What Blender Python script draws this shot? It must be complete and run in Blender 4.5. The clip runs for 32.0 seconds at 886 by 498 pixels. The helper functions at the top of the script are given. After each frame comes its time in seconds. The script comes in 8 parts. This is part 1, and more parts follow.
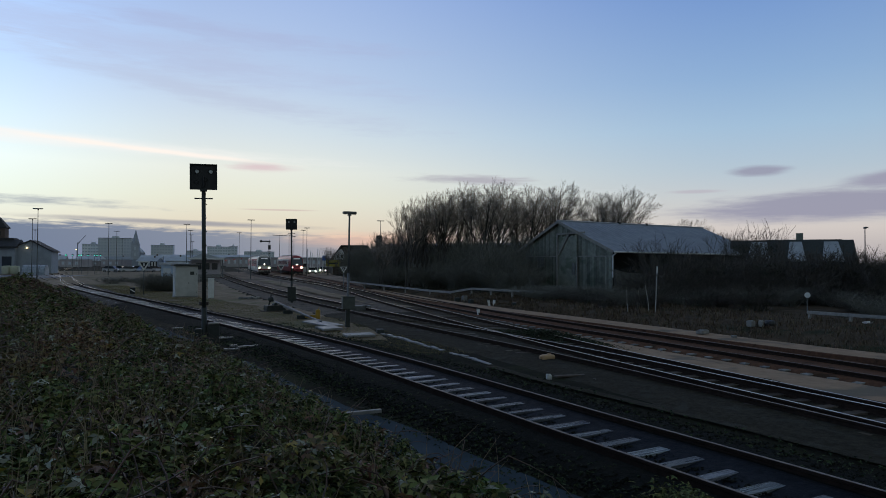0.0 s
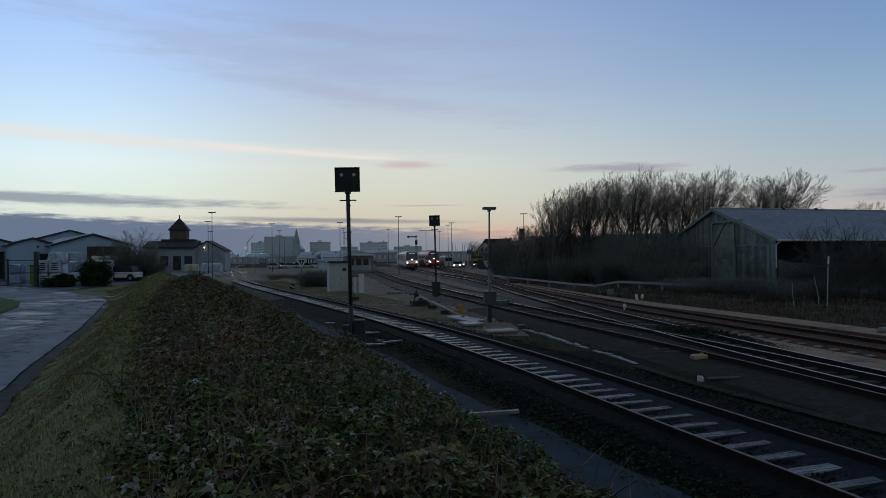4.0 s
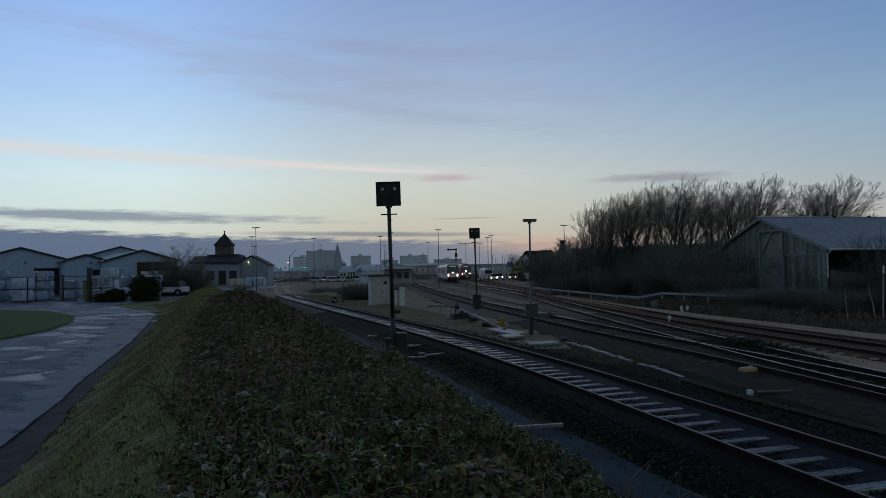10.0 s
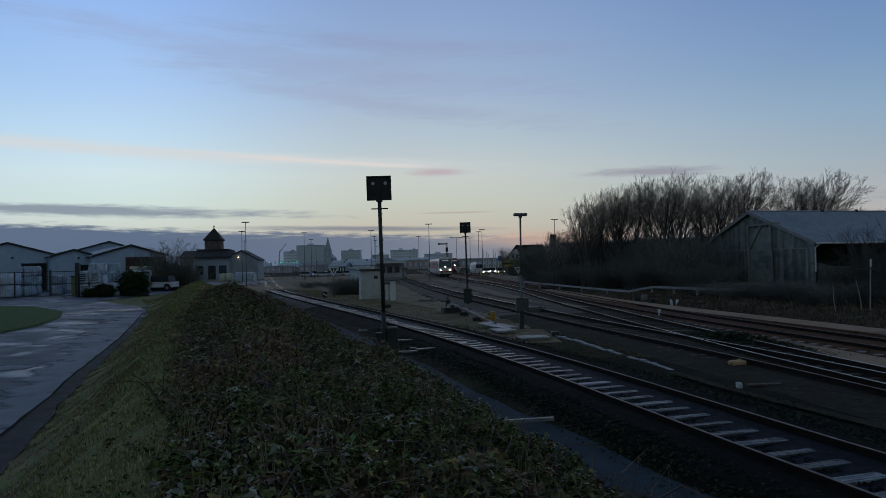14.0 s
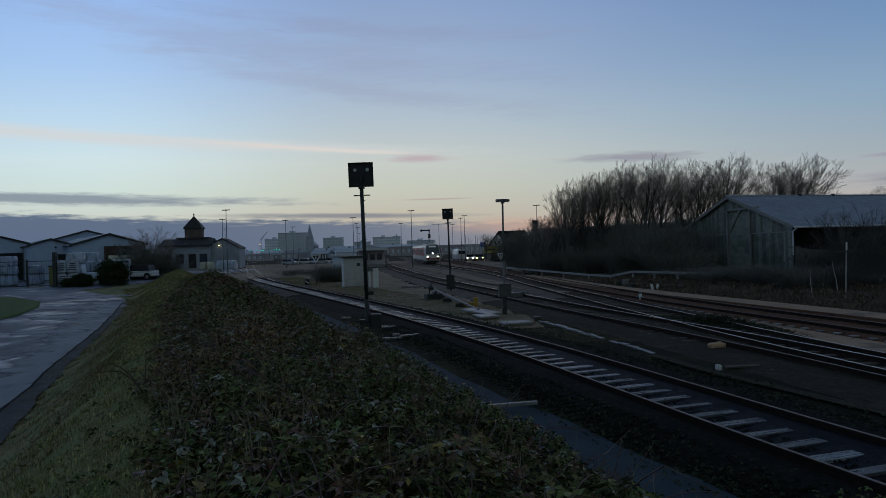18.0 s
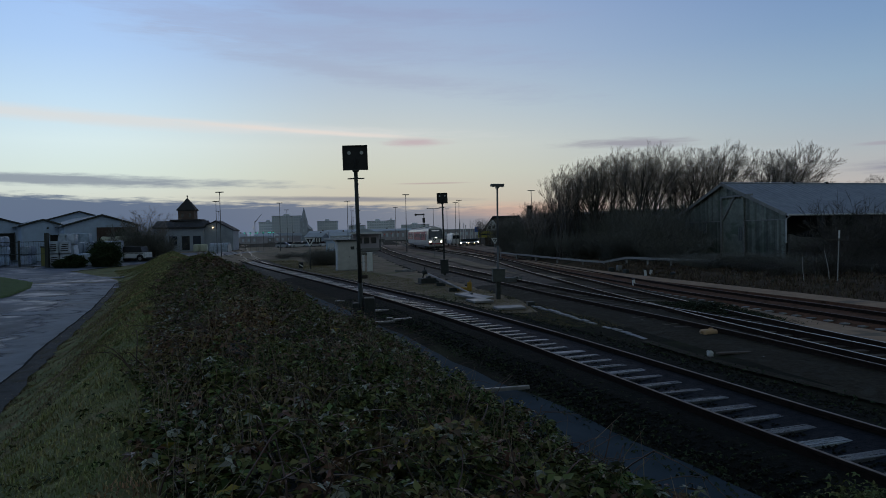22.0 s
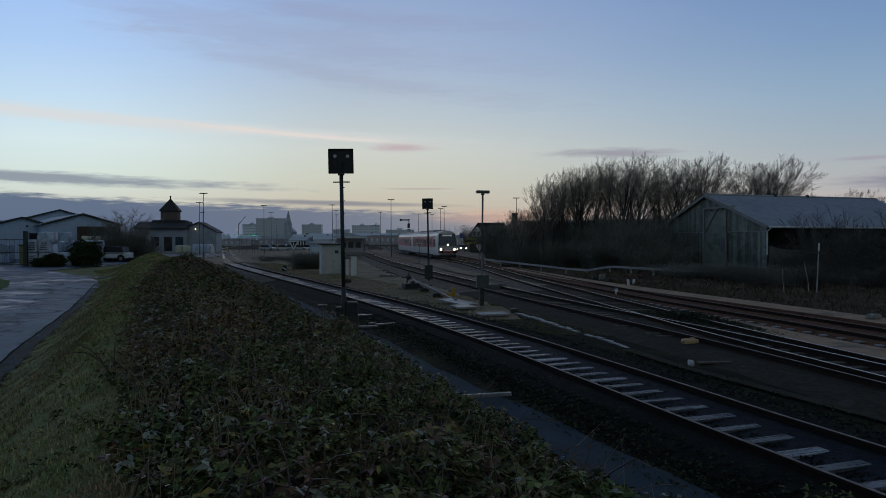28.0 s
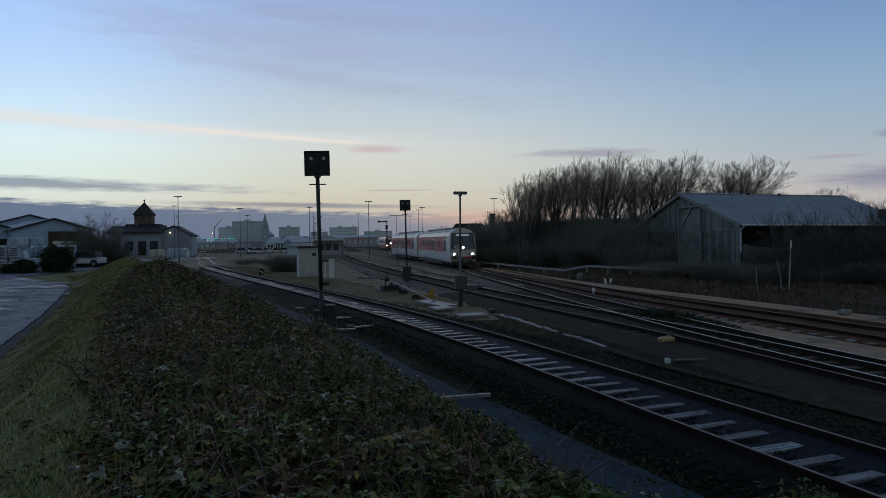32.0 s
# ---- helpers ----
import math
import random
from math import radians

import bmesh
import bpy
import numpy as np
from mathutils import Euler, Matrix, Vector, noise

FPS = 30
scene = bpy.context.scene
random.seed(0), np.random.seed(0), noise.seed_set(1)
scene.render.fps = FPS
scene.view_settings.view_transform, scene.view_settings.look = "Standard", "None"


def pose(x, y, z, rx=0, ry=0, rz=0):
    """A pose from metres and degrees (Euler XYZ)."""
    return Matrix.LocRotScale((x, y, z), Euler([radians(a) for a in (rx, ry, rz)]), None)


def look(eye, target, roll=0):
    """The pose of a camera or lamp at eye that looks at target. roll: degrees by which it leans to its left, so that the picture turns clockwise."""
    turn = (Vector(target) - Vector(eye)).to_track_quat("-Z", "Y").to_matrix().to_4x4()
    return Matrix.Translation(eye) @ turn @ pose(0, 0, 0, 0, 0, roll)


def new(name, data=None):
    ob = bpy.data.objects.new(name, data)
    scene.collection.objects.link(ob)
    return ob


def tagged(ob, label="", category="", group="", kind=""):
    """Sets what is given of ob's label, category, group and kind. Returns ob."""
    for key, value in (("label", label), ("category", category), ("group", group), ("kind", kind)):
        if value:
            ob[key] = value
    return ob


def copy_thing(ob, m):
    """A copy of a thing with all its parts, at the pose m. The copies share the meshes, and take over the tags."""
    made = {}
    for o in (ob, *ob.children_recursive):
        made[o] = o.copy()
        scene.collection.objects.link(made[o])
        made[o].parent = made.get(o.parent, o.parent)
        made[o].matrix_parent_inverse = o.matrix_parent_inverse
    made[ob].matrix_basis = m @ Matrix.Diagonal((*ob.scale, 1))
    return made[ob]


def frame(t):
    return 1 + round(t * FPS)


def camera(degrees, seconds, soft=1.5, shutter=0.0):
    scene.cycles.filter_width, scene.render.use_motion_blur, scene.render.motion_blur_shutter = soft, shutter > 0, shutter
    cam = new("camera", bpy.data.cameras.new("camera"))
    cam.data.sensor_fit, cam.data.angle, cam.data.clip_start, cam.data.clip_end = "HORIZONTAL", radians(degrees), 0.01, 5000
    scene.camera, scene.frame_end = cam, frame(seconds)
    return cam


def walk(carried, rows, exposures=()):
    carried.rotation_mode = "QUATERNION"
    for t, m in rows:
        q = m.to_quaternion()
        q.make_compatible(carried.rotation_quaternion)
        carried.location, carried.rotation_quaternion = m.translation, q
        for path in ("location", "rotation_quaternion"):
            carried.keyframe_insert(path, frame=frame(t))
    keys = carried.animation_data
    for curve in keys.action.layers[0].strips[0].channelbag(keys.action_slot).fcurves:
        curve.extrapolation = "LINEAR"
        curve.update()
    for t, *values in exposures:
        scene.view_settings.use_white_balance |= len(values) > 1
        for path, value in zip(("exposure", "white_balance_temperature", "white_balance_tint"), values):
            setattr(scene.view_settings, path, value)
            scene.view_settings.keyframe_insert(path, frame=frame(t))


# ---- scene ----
# ---- camera and its way: seconds, place, tilt, lean, turn ----
cam = camera(66.9, 32.0, soft=0.9)
PATH = [
    (0, -0.178, -0.121, 2.599, 91.12, -0.33, -14.83),
    (0.1, -0.153, -0.101, 2.605, 91.31, -0.18, -15.09),
    (0.2, -0.128, -0.081, 2.610, 91.89, 0.28, -15.90),
    (0.3, -0.103, -0.061, 2.616, 90.80, 1.18, -15.03),
    (0.4, -0.078, -0.041, 2.621, 90.31, 1.41, -13.97),
    (0.5, -0.052, -0.021, 2.627, 89.22, 2.05, -11.54),
    (0.6, -0.031, -0.020, 2.638, 88.91, 2.82, -9.26),
    (0.7, -0.009, -0.019, 2.650, 89.14, 2.71, -7.93),
    (0.8, 0.013, -0.018, 2.661, 89.13, 2.12, -6.66),
    (0.9, 0.035, -0.017, 2.673, 89.45, 2.15, -5.04),
    (1, 0.057, -0.016, 2.684, 89.73, 2.17, -4.34),
    (1.5, 0.058, 0.028, 2.695, 89.76, 1.27, -3.64),
    (2, 0.063, 0.031, 2.708, 90.12, 1.13, -3.64),
    (2.5, 0.054, 0.031, 2.701, 90.94, 0.73, -3.25),
    (3, 0.039, 0.031, 2.703, 90.67, 1.46, -3.15),
    (3.5, 0.037, 0.034, 2.707, 90.47, 1.00, -2.93),
    (5.5, 0.004, -0.005, 2.701, 90.80, 0.41, -1.31),
    (6, -0.005, -0.004, 2.705, 90.82, 0.28, -0.81),
    (6.5, 0.003, 0.005, 2.706, 91.10, 0.58, -0.22),
    (7, 0.000, 0.006, 2.705, 91.14, 0.51, -0.25),
    (7.5, -0.005, 0.005, 2.711, 90.95, 0.63, 0.17),
    (8, -0.008, -0.007, 2.709, 90.80, 0.63, 0.43),
    (8.5, -0.004, -0.020, 2.711, 91.32, 0.73, 0.68),
    (9, 0.000, -0.021, 2.705, 91.49, 0.93, 1.12),
    (9.5, -0.012, -0.030, 2.721, 91.72, 0.94, 1.11),
    (10, 0.003, -0.023, 2.711, 91.66, 1.19, 0.91),
    (10.5, 0.001, -0.010, 2.708, 91.42, 1.39, 0.56),
    (11, 0.008, -0.002, 2.702, 91.23, 1.45, 0.59),
    (11.5, 0.004, 0.007, 2.709, 90.84, 1.60, 0.63),
    (12, -0.009, 0.002, 2.712, 91.27, 1.24, 0.37),
    (12.5, -0.001, 0.013, 2.716, 91.28, 1.18, 0.33),
    (13, 0.000, 0.000, 2.700, 91.40, 1.00, 0.00),
    (13.5, -0.002, 0.001, 2.708, 91.20, 1.33, 0.13),
    (15.5, -0.006, -0.015, 2.714, 91.11, 1.05, 0.06),
    (16, -0.008, -0.017, 2.707, 90.88, 0.90, 0.03),
    (16.5, -0.007, -0.013, 2.705, 90.69, 1.29, -0.78),
    (17, -0.015, -0.015, 2.706, 90.64, 1.34, -0.92),
    (17.5, -0.018, -0.013, 2.712, 90.11, 1.57, -1.63),
    (18, -0.013, -0.003, 2.706, 89.97, 1.76, -1.38),
    (18.5, -0.004, -0.001, 2.701, 89.69, 1.68, -1.63),
    (19, -0.001, 0.014, 2.698, 89.49, 1.75, -1.43),
    (19.5, -0.002, 0.010, 2.705, 89.31, 1.70, -1.38),
    (20, -0.005, 0.020, 2.703, 89.27, 1.59, -1.63),
    (20.5, 0.000, 0.027, 2.698, 88.95, 1.45, -1.98),
    (21, 0.013, 0.031, 2.696, 88.75, 1.58, -1.77),
    (21.5, -0.001, 0.028, 2.700, 88.96, 1.34, -1.96),
    (22, -0.002, 0.028, 2.700, 88.63, 1.22, -1.86),
    (22.5, -0.016, 0.021, 2.703, 89.13, 1.07, -1.78),
    (23, -0.015, 0.020, 2.702, 88.94, 0.93, -1.73),
    (23.5, -0.002, 0.022, 2.703, 88.78, 1.04, -1.89),
    (24, -0.003, 0.039, 2.694, 89.19, 0.89, -2.29),
    (24.5, 0.002, 0.046, 2.696, 88.84, 0.58, -2.37),
    (25, -0.003, 0.052, 2.694, 88.75, 0.50, -2.44),
    (25.5, 0.001, 0.054, 2.695, 88.60, 0.51, -2.80),
    (27.5, -0.012, 0.034, 2.697, 89.13, 0.25, -3.16),
    (28, 0.001, 0.049, 2.686, 89.12, 0.14, -3.16),
    (28.5, -0.007, 0.049, 2.688, 89.30, 0.26, -2.99),
    (29, -0.009, 0.052, 2.696, 88.98, 0.40, -3.53),
    (29.5, -0.004, 0.061, 2.692, 88.83, 0.53, -3.70),
    (30, 0.010, 0.070, 2.689, 88.73, 0.57, -3.56),
    (30.5, 0.007, 0.064, 2.693, 88.58, 0.75, -3.83),
    (31, 0.008, 0.062, 2.698, 88.92, 0.87, -4.12),
    (31.5, 0.011, 0.073, 2.686, 88.88, 0.96, -4.24),
    (32, 0.017, 0.069, 2.697, 89.20, 0.75, -5.02),
]
walk(cam, [(t, pose(x, y, z, rx, ry, rz)) for t, x, y, z, rx, ry, rz in PATH], exposures=[(0.0, 0.13, 7050, 10), (1.0, 0.05, 7080, 10), (2.0, -0.08, 7030, 10), (3.0, -0.12, 6980, 10), (6.0, -0.19, 7000, 9), (8.0, -0.24, 6920, 9), (10.5, -0.32, 6700, 8), (13.0, -0.35, 6580, 8), (16.0, -0.34, 6660, 8), (18.0, -0.37, 6700, 8), (21.0, -0.28, 6820, 9), (25.0, -0.26, 6860, 9), (29.0, -0.30, 6840, 10), (30.5, -0.30, 6840, 10), (32.0, -0.17, 6860, 10)])


# ---- world: dusk sky ----
def lin(r, g, b):
    return tuple(((c / 255 + 0.055) / 1.055) ** 2.4 if c > 10 else c / 255 / 12.92 for c in (r, g, b)) + (1,)


class Graph:
    """Short hands for node trees."""

    def __init__(self, tree, fresh=True):
        self.tree = tree
        if fresh:
            tree.nodes.clear()

    def node(self, kind, **props):
        n = self.tree.nodes.new(kind)
        for k, v in props.items():
            setattr(n, k, v)
        return n

    def link(self, a, b):
        self.tree.links.new(a, b)

    def put(self, socket, v):
        if isinstance(v, bpy.types.NodeSocket):
            self.link(v, socket)
        elif v is not None:
            socket.default_value = v

    def m(self, op, a, b=None, c=None, clamp=False):
        n = self.node("ShaderNodeMath", operation=op, use_clamp=clamp)
        for s, v in zip(n.inputs, (a, b, c)):
            self.put(s, v)
        return n.outputs[0]

    def ramp(self, fac, stops, mode="LINEAR"):
        n = self.node("ShaderNodeValToRGB")
        n.color_ramp.interpolation = mode
        el = n.color_ramp.elements
        while len(el) < len(stops):
            el.new(0.5)
        for e, (p, c) in zip(el, stops):
            e.position, e.color = p, c
        self.put(n.inputs[0], fac)
        return n.outputs[0]

    def mix(self, fac, a, b, blend="MIX"):
        n = self.node("ShaderNodeMix", data_type="RGBA", blend_type=blend)
        self.put(n.inputs[0], fac)
        self.put(n.inputs[6], a)
        self.put(n.inputs[7], b)
        return n.outputs[2]

    def span(self, v, a, b, lo=0.0, hi=1.0, kind="SMOOTHSTEP"):
        n = self.node("ShaderNodeMapRange", interpolation_type=kind)
        for s, x in zip(n.inputs, (v, a, b, lo, hi)):
            self.put(s, x)
        return n.outputs[0]

    def noise(self, vec, scale, detail=4.0, rough=0.55, dist=0.0):
        n = self.node("ShaderNodeTexNoise")
        self.put(n.inputs["Vector"], vec)
        n.inputs["Scale"].default_value, n.inputs["Detail"].default_value = scale, detail
        n.inputs["Roughness"].default_value, n.inputs["Distortion"].default_value = rough, dist
        return n.outputs["Fac"]


world = bpy.data.worlds.new("dusk_sky")
scene.world = world
world.use_nodes = True
g = Graph(world.node_tree)
way = g.node("ShaderNodeTexCoord").outputs["Generated"]
sep = g.node("ShaderNodeSeparateXYZ")
g.link(way, sep.inputs[0])
sx, sy, sz = sep.outputs
az = g.m("ARCTAN2", sx, sy)
el = g.m("MAXIMUM", sz, 0.0)
# two gradients: towards the afterglow, and away from it
glow = g.ramp(g.m("POWER", el, 0.5), [
    (0.0, lin(128, 132, 148)), (0.14, lin(188, 178, 176)), (0.22, lin(214, 207, 192)), (0.30, lin(218, 223, 212)),
    (0.36, lin(220, 228, 226)), (0.43, lin(200, 217, 232)), (0.50, lin(178, 201, 234)), (0.61, lin(152, 180, 229)),
    (0.78, lin(100, 126, 184)), (0.88, lin(66, 84, 98)), (1.0, lin(44, 57, 60))])
away = g.ramp(g.m("POWER", el, 0.5), [
    (0.0, lin(140, 140, 152)), (0.14, lin(176, 172, 178)), (0.22, lin(198, 194, 196)), (0.30, lin(186, 195, 205)),
    (0.36, lin(169, 190, 210)), (0.43, lin(152, 184, 216)), (0.50, lin(132, 168, 212)), (0.61, lin(104, 142, 204)),
    (0.78, lin(80, 108, 166)), (0.88, lin(62, 80, 96)), (1.0, lin(44, 57, 60))])
turn = g.m("ABSOLUTE", g.m("ADD", az, 0.22))
sky = g.mix(g.span(turn, 0.15, 0.95), glow, away)
sky = g.mix(g.span(az, -0.05, -0.5, 0.0, 0.85), sky, g.mix(1.0, sky, (1.16, 1.35, 1.50, 1), "MULTIPLY"))
sky = g.mix(g.span(turn, 0.9, 2.4, 0.0, 0.85), sky, lin(110, 125, 130))
# cloud coordinates: wide and flat
comb = g.node("ShaderNodeCombineXYZ")
g.link(g.m("MULTIPLY", az, 5.0), comb.inputs[0])
g.link(g.m("MULTIPLY", el, 42.0), comb.inputs[1])
puff = g.m("SUBTRACT", g.noise(comb.outputs[0], 1.6, 6.0, 0.6), 0.5)
fine = g.m("SUBTRACT", g.noise(comb.outputs[0], 5.5, 5.0, 0.6), 0.5)


def cloud(sky, a0, z0, ra, rz, slope, colour, amount, rag=0.9, soft=0.75):
    """A flat cloud: azimuth and height of its middle, half widths, lean, colour, cover."""
    da = g.m("SUBTRACT", az, a0)
    u = g.m("DIVIDE", da, ra)
    v = g.m("DIVIDE", g.m("SUBTRACT", g.m("SUBTRACT", el, z0), g.m("MULTIPLY", da, slope)), rz)
    d = g.m("SQRT", g.m("ADD", g.m("MULTIPLY", u, u), g.m("MULTIPLY", v, v)))
    d = g.m("ADD", d, g.m("MULTIPLY", g.m("ADD", puff, g.m("MULTIPLY", fine, 0.5)), rag * 2))
    return g.mix(g.span(d, 1.0 + soft * 0.3, 1.0 - soft, 0.0, amount), sky, lin(*colour))


# high wisps, the long bright streak, the low bank and the small evening clouds
sky = cloud(sky, -0.22, 0.285, 0.45, 0.022, -0.10, (168, 180, 216), 0.42, 1.0, 1.0)
sky = cloud(sky, -0.10, 0.235, 0.35, 0.018, -0.14, (174, 186, 216), 0.48, 1.0, 1.0)
sky = cloud(sky, -0.05, 0.31, 0.30, 0.014, -0.06, (160, 172, 212), 0.45, 1.0, 1.0)
sky = cloud(sky, -0.42, 0.159, 0.50, 0.011, -0.03, (236, 239, 243), 0.75, 0.5, 0.9)
sky = cloud(sky, -0.16, 0.150, 0.20, 0.004, -0.06, (246, 238, 236), 0.85, 0.4, 0.9)
sky = cloud(sky, -0.005, 0.135, 0.05, 0.007, -0.02, (208, 192, 202), 0.9, 0.7, 0.9)
sky = cloud(sky, 0.30, 0.122, 0.10, 0.008, -0.04, (166, 168, 184), 0.9, 0.9, 0.8)
sky = cloud(sky, 0.78, 0.077, 0.19, 0.022, 0.03, (142, 145, 170), 0.92, 0.4, 0.5)
sky = cloud(sky, 0.70, 0.125, 0.042, 0.008, 0.0, (140, 144, 170), 0.85, 0.35, 0.6)
sky = cloud(sky, 0.86, 0.108, 0.07, 0.012, 0.05, (142, 144, 170), 0.85, 0.35, 0.6)
sky = cloud(sky, 0.62, 0.10, 0.04, 0.003, 0.0, (172, 168, 186), 0.6, 0.4, 0.7)
sky = cloud(sky, -0.50, 0.079, 0.30, 0.0085, -0.015, (132, 145, 168), 0.8, 0.9, 0.7)
lid = g.m("ADD", g.span(az, -0.60, 0.15, 0.061, 0.034, "LINEAR"), g.m("MULTIPLY", g.m("ADD", puff, fine), 0.026))
cover = g.m("MULTIPLY", g.span(g.m("SUBTRACT", el, lid), 0.006, -0.006), g.span(az, 0.42, -0.12, 0.0, 0.96))
cover = g.m("MULTIPLY", cover, g.span(az, -1.6, -0.9))
sky = g.mix(cover, sky, g.mix(g.span(az, -0.45, 0.12), lin(96, 116, 148), lin(126, 138, 160)))
sky = cloud(sky, -0.12, 0.053, 0.20, 0.0045, -0.02, (144, 148, 162), 0.85, 0.45, 0.7)
sky = cloud(sky, 0.02, 0.074, 0.06, 0.0015, 0.0, (196, 182, 182), 0.8, 0.3, 0.7)
sky = cloud(sky, 0.17, 0.032, 0.14, 0.014, 0.0, (236, 190, 168), 0.6, 0.5, 1.0)
# below the horizon: dim earth light
sky = g.mix(g.span(sz, -0.02, 0.0, kind="LINEAR"), lin(60, 62, 70), sky)
nishita = g.node("ShaderNodeTexSky", sky_type="NISHITA", sun_disc=False, sun_elevation=radians(-1.0), sun_rotation=radians(-12.0))
sky = g.mix(0.002, sky, nishita.outputs[0], "ADD")
back = g.node("ShaderNodeBackground")
g.link(sky, back.inputs[0])
back.inputs[1].default_value = 1.0
g.link(back.outputs[0], g.node("ShaderNodeOutputWorld").inputs[0])

# the last light from below the horizon, very soft
sun = new("sun", bpy.data.lights.new("sun", "SUN"))
sun.data.energy, sun.data.angle, sun.data.color = 0.12, radians(40), (1.0, 0.86, 0.72)
sun.matrix_world = look((0, 0, 0), (0.2, -1.0, -0.25))


# ---- materials ----
def material(name, c1, c2=None, scale=3.0, rough=0.8, bump=0.0, bscale=40.0, metal=0.0, vary=0.0, isle=False, stain=0.35, sscale=0.35, glow=0.0, spec=0.5, c3=None, stretch=None, wet=None):
    """A surface: two colours mixed by grain, stains at a larger scale, relief, and a spread from piece to piece."""
    mat = bpy.data.materials.new(name)
    mat.use_nodes = True
    q = Graph(mat.node_tree)
    shader = q.node("ShaderNodeBsdfPrincipled")
    place = q.node("ShaderNodeTexCoord").outputs["Object"]
    if vary and not isle:  # each piece gets its own stretch of the pattern
        off = q.node("ShaderNodeVectorMath", operation="ADD")
        q.link(place, off.inputs[0])
        q.link(q.m("MULTIPLY", q.node("ShaderNodeObjectInfo").outputs["Random"], 80.0), off.inputs[1])
        place = off.outputs[0]
    if stretch:
        lie = q.node("ShaderNodeMapping")
        lie.inputs["Scale"].default_value = stretch
        q.link(place, lie.inputs[0])
        place = lie.outputs[0]
    c1 = (*c1, 1)
    c2 = (*(c2 or [c * 0.6 for c in c1[:3]]), 1)
    grain = q.span(q.noise(place, scale, 5.0, 0.6), 0.3, 0.7, kind="LINEAR")
    col = q.mix(grain, c1, c2)
    if c3:
        col = q.mix(q.span(q.noise(place, scale * 0.22, 4.0, 0.6, 0.6), 0.52, 0.66), col, (*c3, 1))
    if stain:
        col = q.mix(q.span(q.noise(place, sscale, 6.0, 0.62, 0.4), 0.42, 0.72, 0.0, stain), col, [c * 0.45 for c in c1[:3]] + [1])
    if vary:
        rnd = q.node("ShaderNodeNewGeometry").outputs["Random Per Island"] if isle else q.node("ShaderNodeObjectInfo").outputs["Random"]
        hsv = q.node("ShaderNodeHueSaturation")
        q.link(q.span(rnd, 0, 1, 1 - vary, 1 + vary, "LINEAR"), hsv.inputs["Value"])
        q.link(q.span(q.m("FRACT", q.m("MULTIPLY", rnd, 7.3)), 0, 1, 0.5 - vary * 0.06, 0.5 + vary * 0.06, "LINEAR"), hsv.inputs["Hue"])
        q.link(col, hsv.inputs["Color"])
        col = hsv.outputs[0]
    q.put(shader.inputs["Base Color"], col)
    gloss = q.span(grain, 0, 1, max(rough - 0.08, 0.02), min(rough + 0.08, 1.0), "LINEAR")
    if wet:  # damp patches shine more
        damp = q.span(q.noise(place, wet[0], 5.0, 0.6, 0.8), 0.50, 0.62)
        gloss = q.m("MULTIPLY", gloss, q.span(damp, 0, 1, 1.0, wet[1], "LINEAR"))
    q.put(shader.inputs["Roughness"], gloss)
    shader.inputs["Metallic"].default_value = metal
    shader.inputs["Specular IOR Level"].default_value = spec
    if bump:
        b = q.node("ShaderNodeBump")
        b.inputs["Strength"].default_value, b.inputs["Distance"].default_value = bump, 0.6 / bscale
        q.link(q.noise(place, bscale, 4.0, 0.65), b.inputs["Height"])
        q.link(b.outputs[0], shader.inputs["Normal"])
    if glow:
        q.put(shader.inputs["Emission Color"], c1)
        shader.inputs["Emission Strength"].default_value = glow
    q.link(shader.outputs[0], q.node("ShaderNodeOutputMaterial").inputs[0])
    return mat


def glass(name, tint=(0.02, 0.025, 0.03), rough=0.05):
    return material(name, tint, tint, rough=rough + 0.08, stain=0, spec=0.8)


M = {}
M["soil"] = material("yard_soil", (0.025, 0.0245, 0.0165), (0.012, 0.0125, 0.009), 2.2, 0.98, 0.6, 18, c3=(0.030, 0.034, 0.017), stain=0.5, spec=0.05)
M["verge"] = material("dry_verge", (0.105, 0.072, 0.046), (0.05, 0.038, 0.025), 1.4, 0.95, 0.7, 9, c3=(0.03, 0.034, 0.016), stain=0.5, spec=0.08)
M["grass"] = material("rough_grass", (0.14, 0.17, 0.07), (0.24, 0.21, 0.10), 3.0, 0.95, 0.9, 16, c3=(0.20, 0.14, 0.08), stain=0.7, spec=0.1, sscale=0.9)
M["blade"] = material("grass_blades", (0.20, 0.25, 0.10), (0.36, 0.31, 0.15), 2.6, 0.9, c3=(0.32, 0.21, 0.12), vary=0.5, isle=True, stain=0.7, sscale=1.1, spec=0.15)
M["straw"] = material("dry_stalks", (0.29, 0.23, 0.145), (0.165, 0.13, 0.08), 2.0, 0.85, vary=0.4, isle=True, stain=0)
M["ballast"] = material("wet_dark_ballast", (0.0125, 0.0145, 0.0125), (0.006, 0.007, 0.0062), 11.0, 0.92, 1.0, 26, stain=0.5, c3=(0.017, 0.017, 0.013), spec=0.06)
M["brown_ballast"] = material("rust_stained_ballast", (0.052, 0.045, 0.031), (0.024, 0.0215, 0.0155), 9.0, 0.95, 1.0, 24, stain=0.5, c3=(0.05, 0.048, 0.04), spec=0.1)
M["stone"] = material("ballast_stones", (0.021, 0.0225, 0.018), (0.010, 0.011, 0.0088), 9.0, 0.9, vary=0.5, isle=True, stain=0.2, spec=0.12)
M["rust_ballast"] = material("rusty_ballast", (0.165, 0.08, 0.048), (0.092, 0.049, 0.033), 8.0, 0.95, 0.9, 20, stain=0.5, c3=(0.06, 0.035, 0.022), spec=0.08)
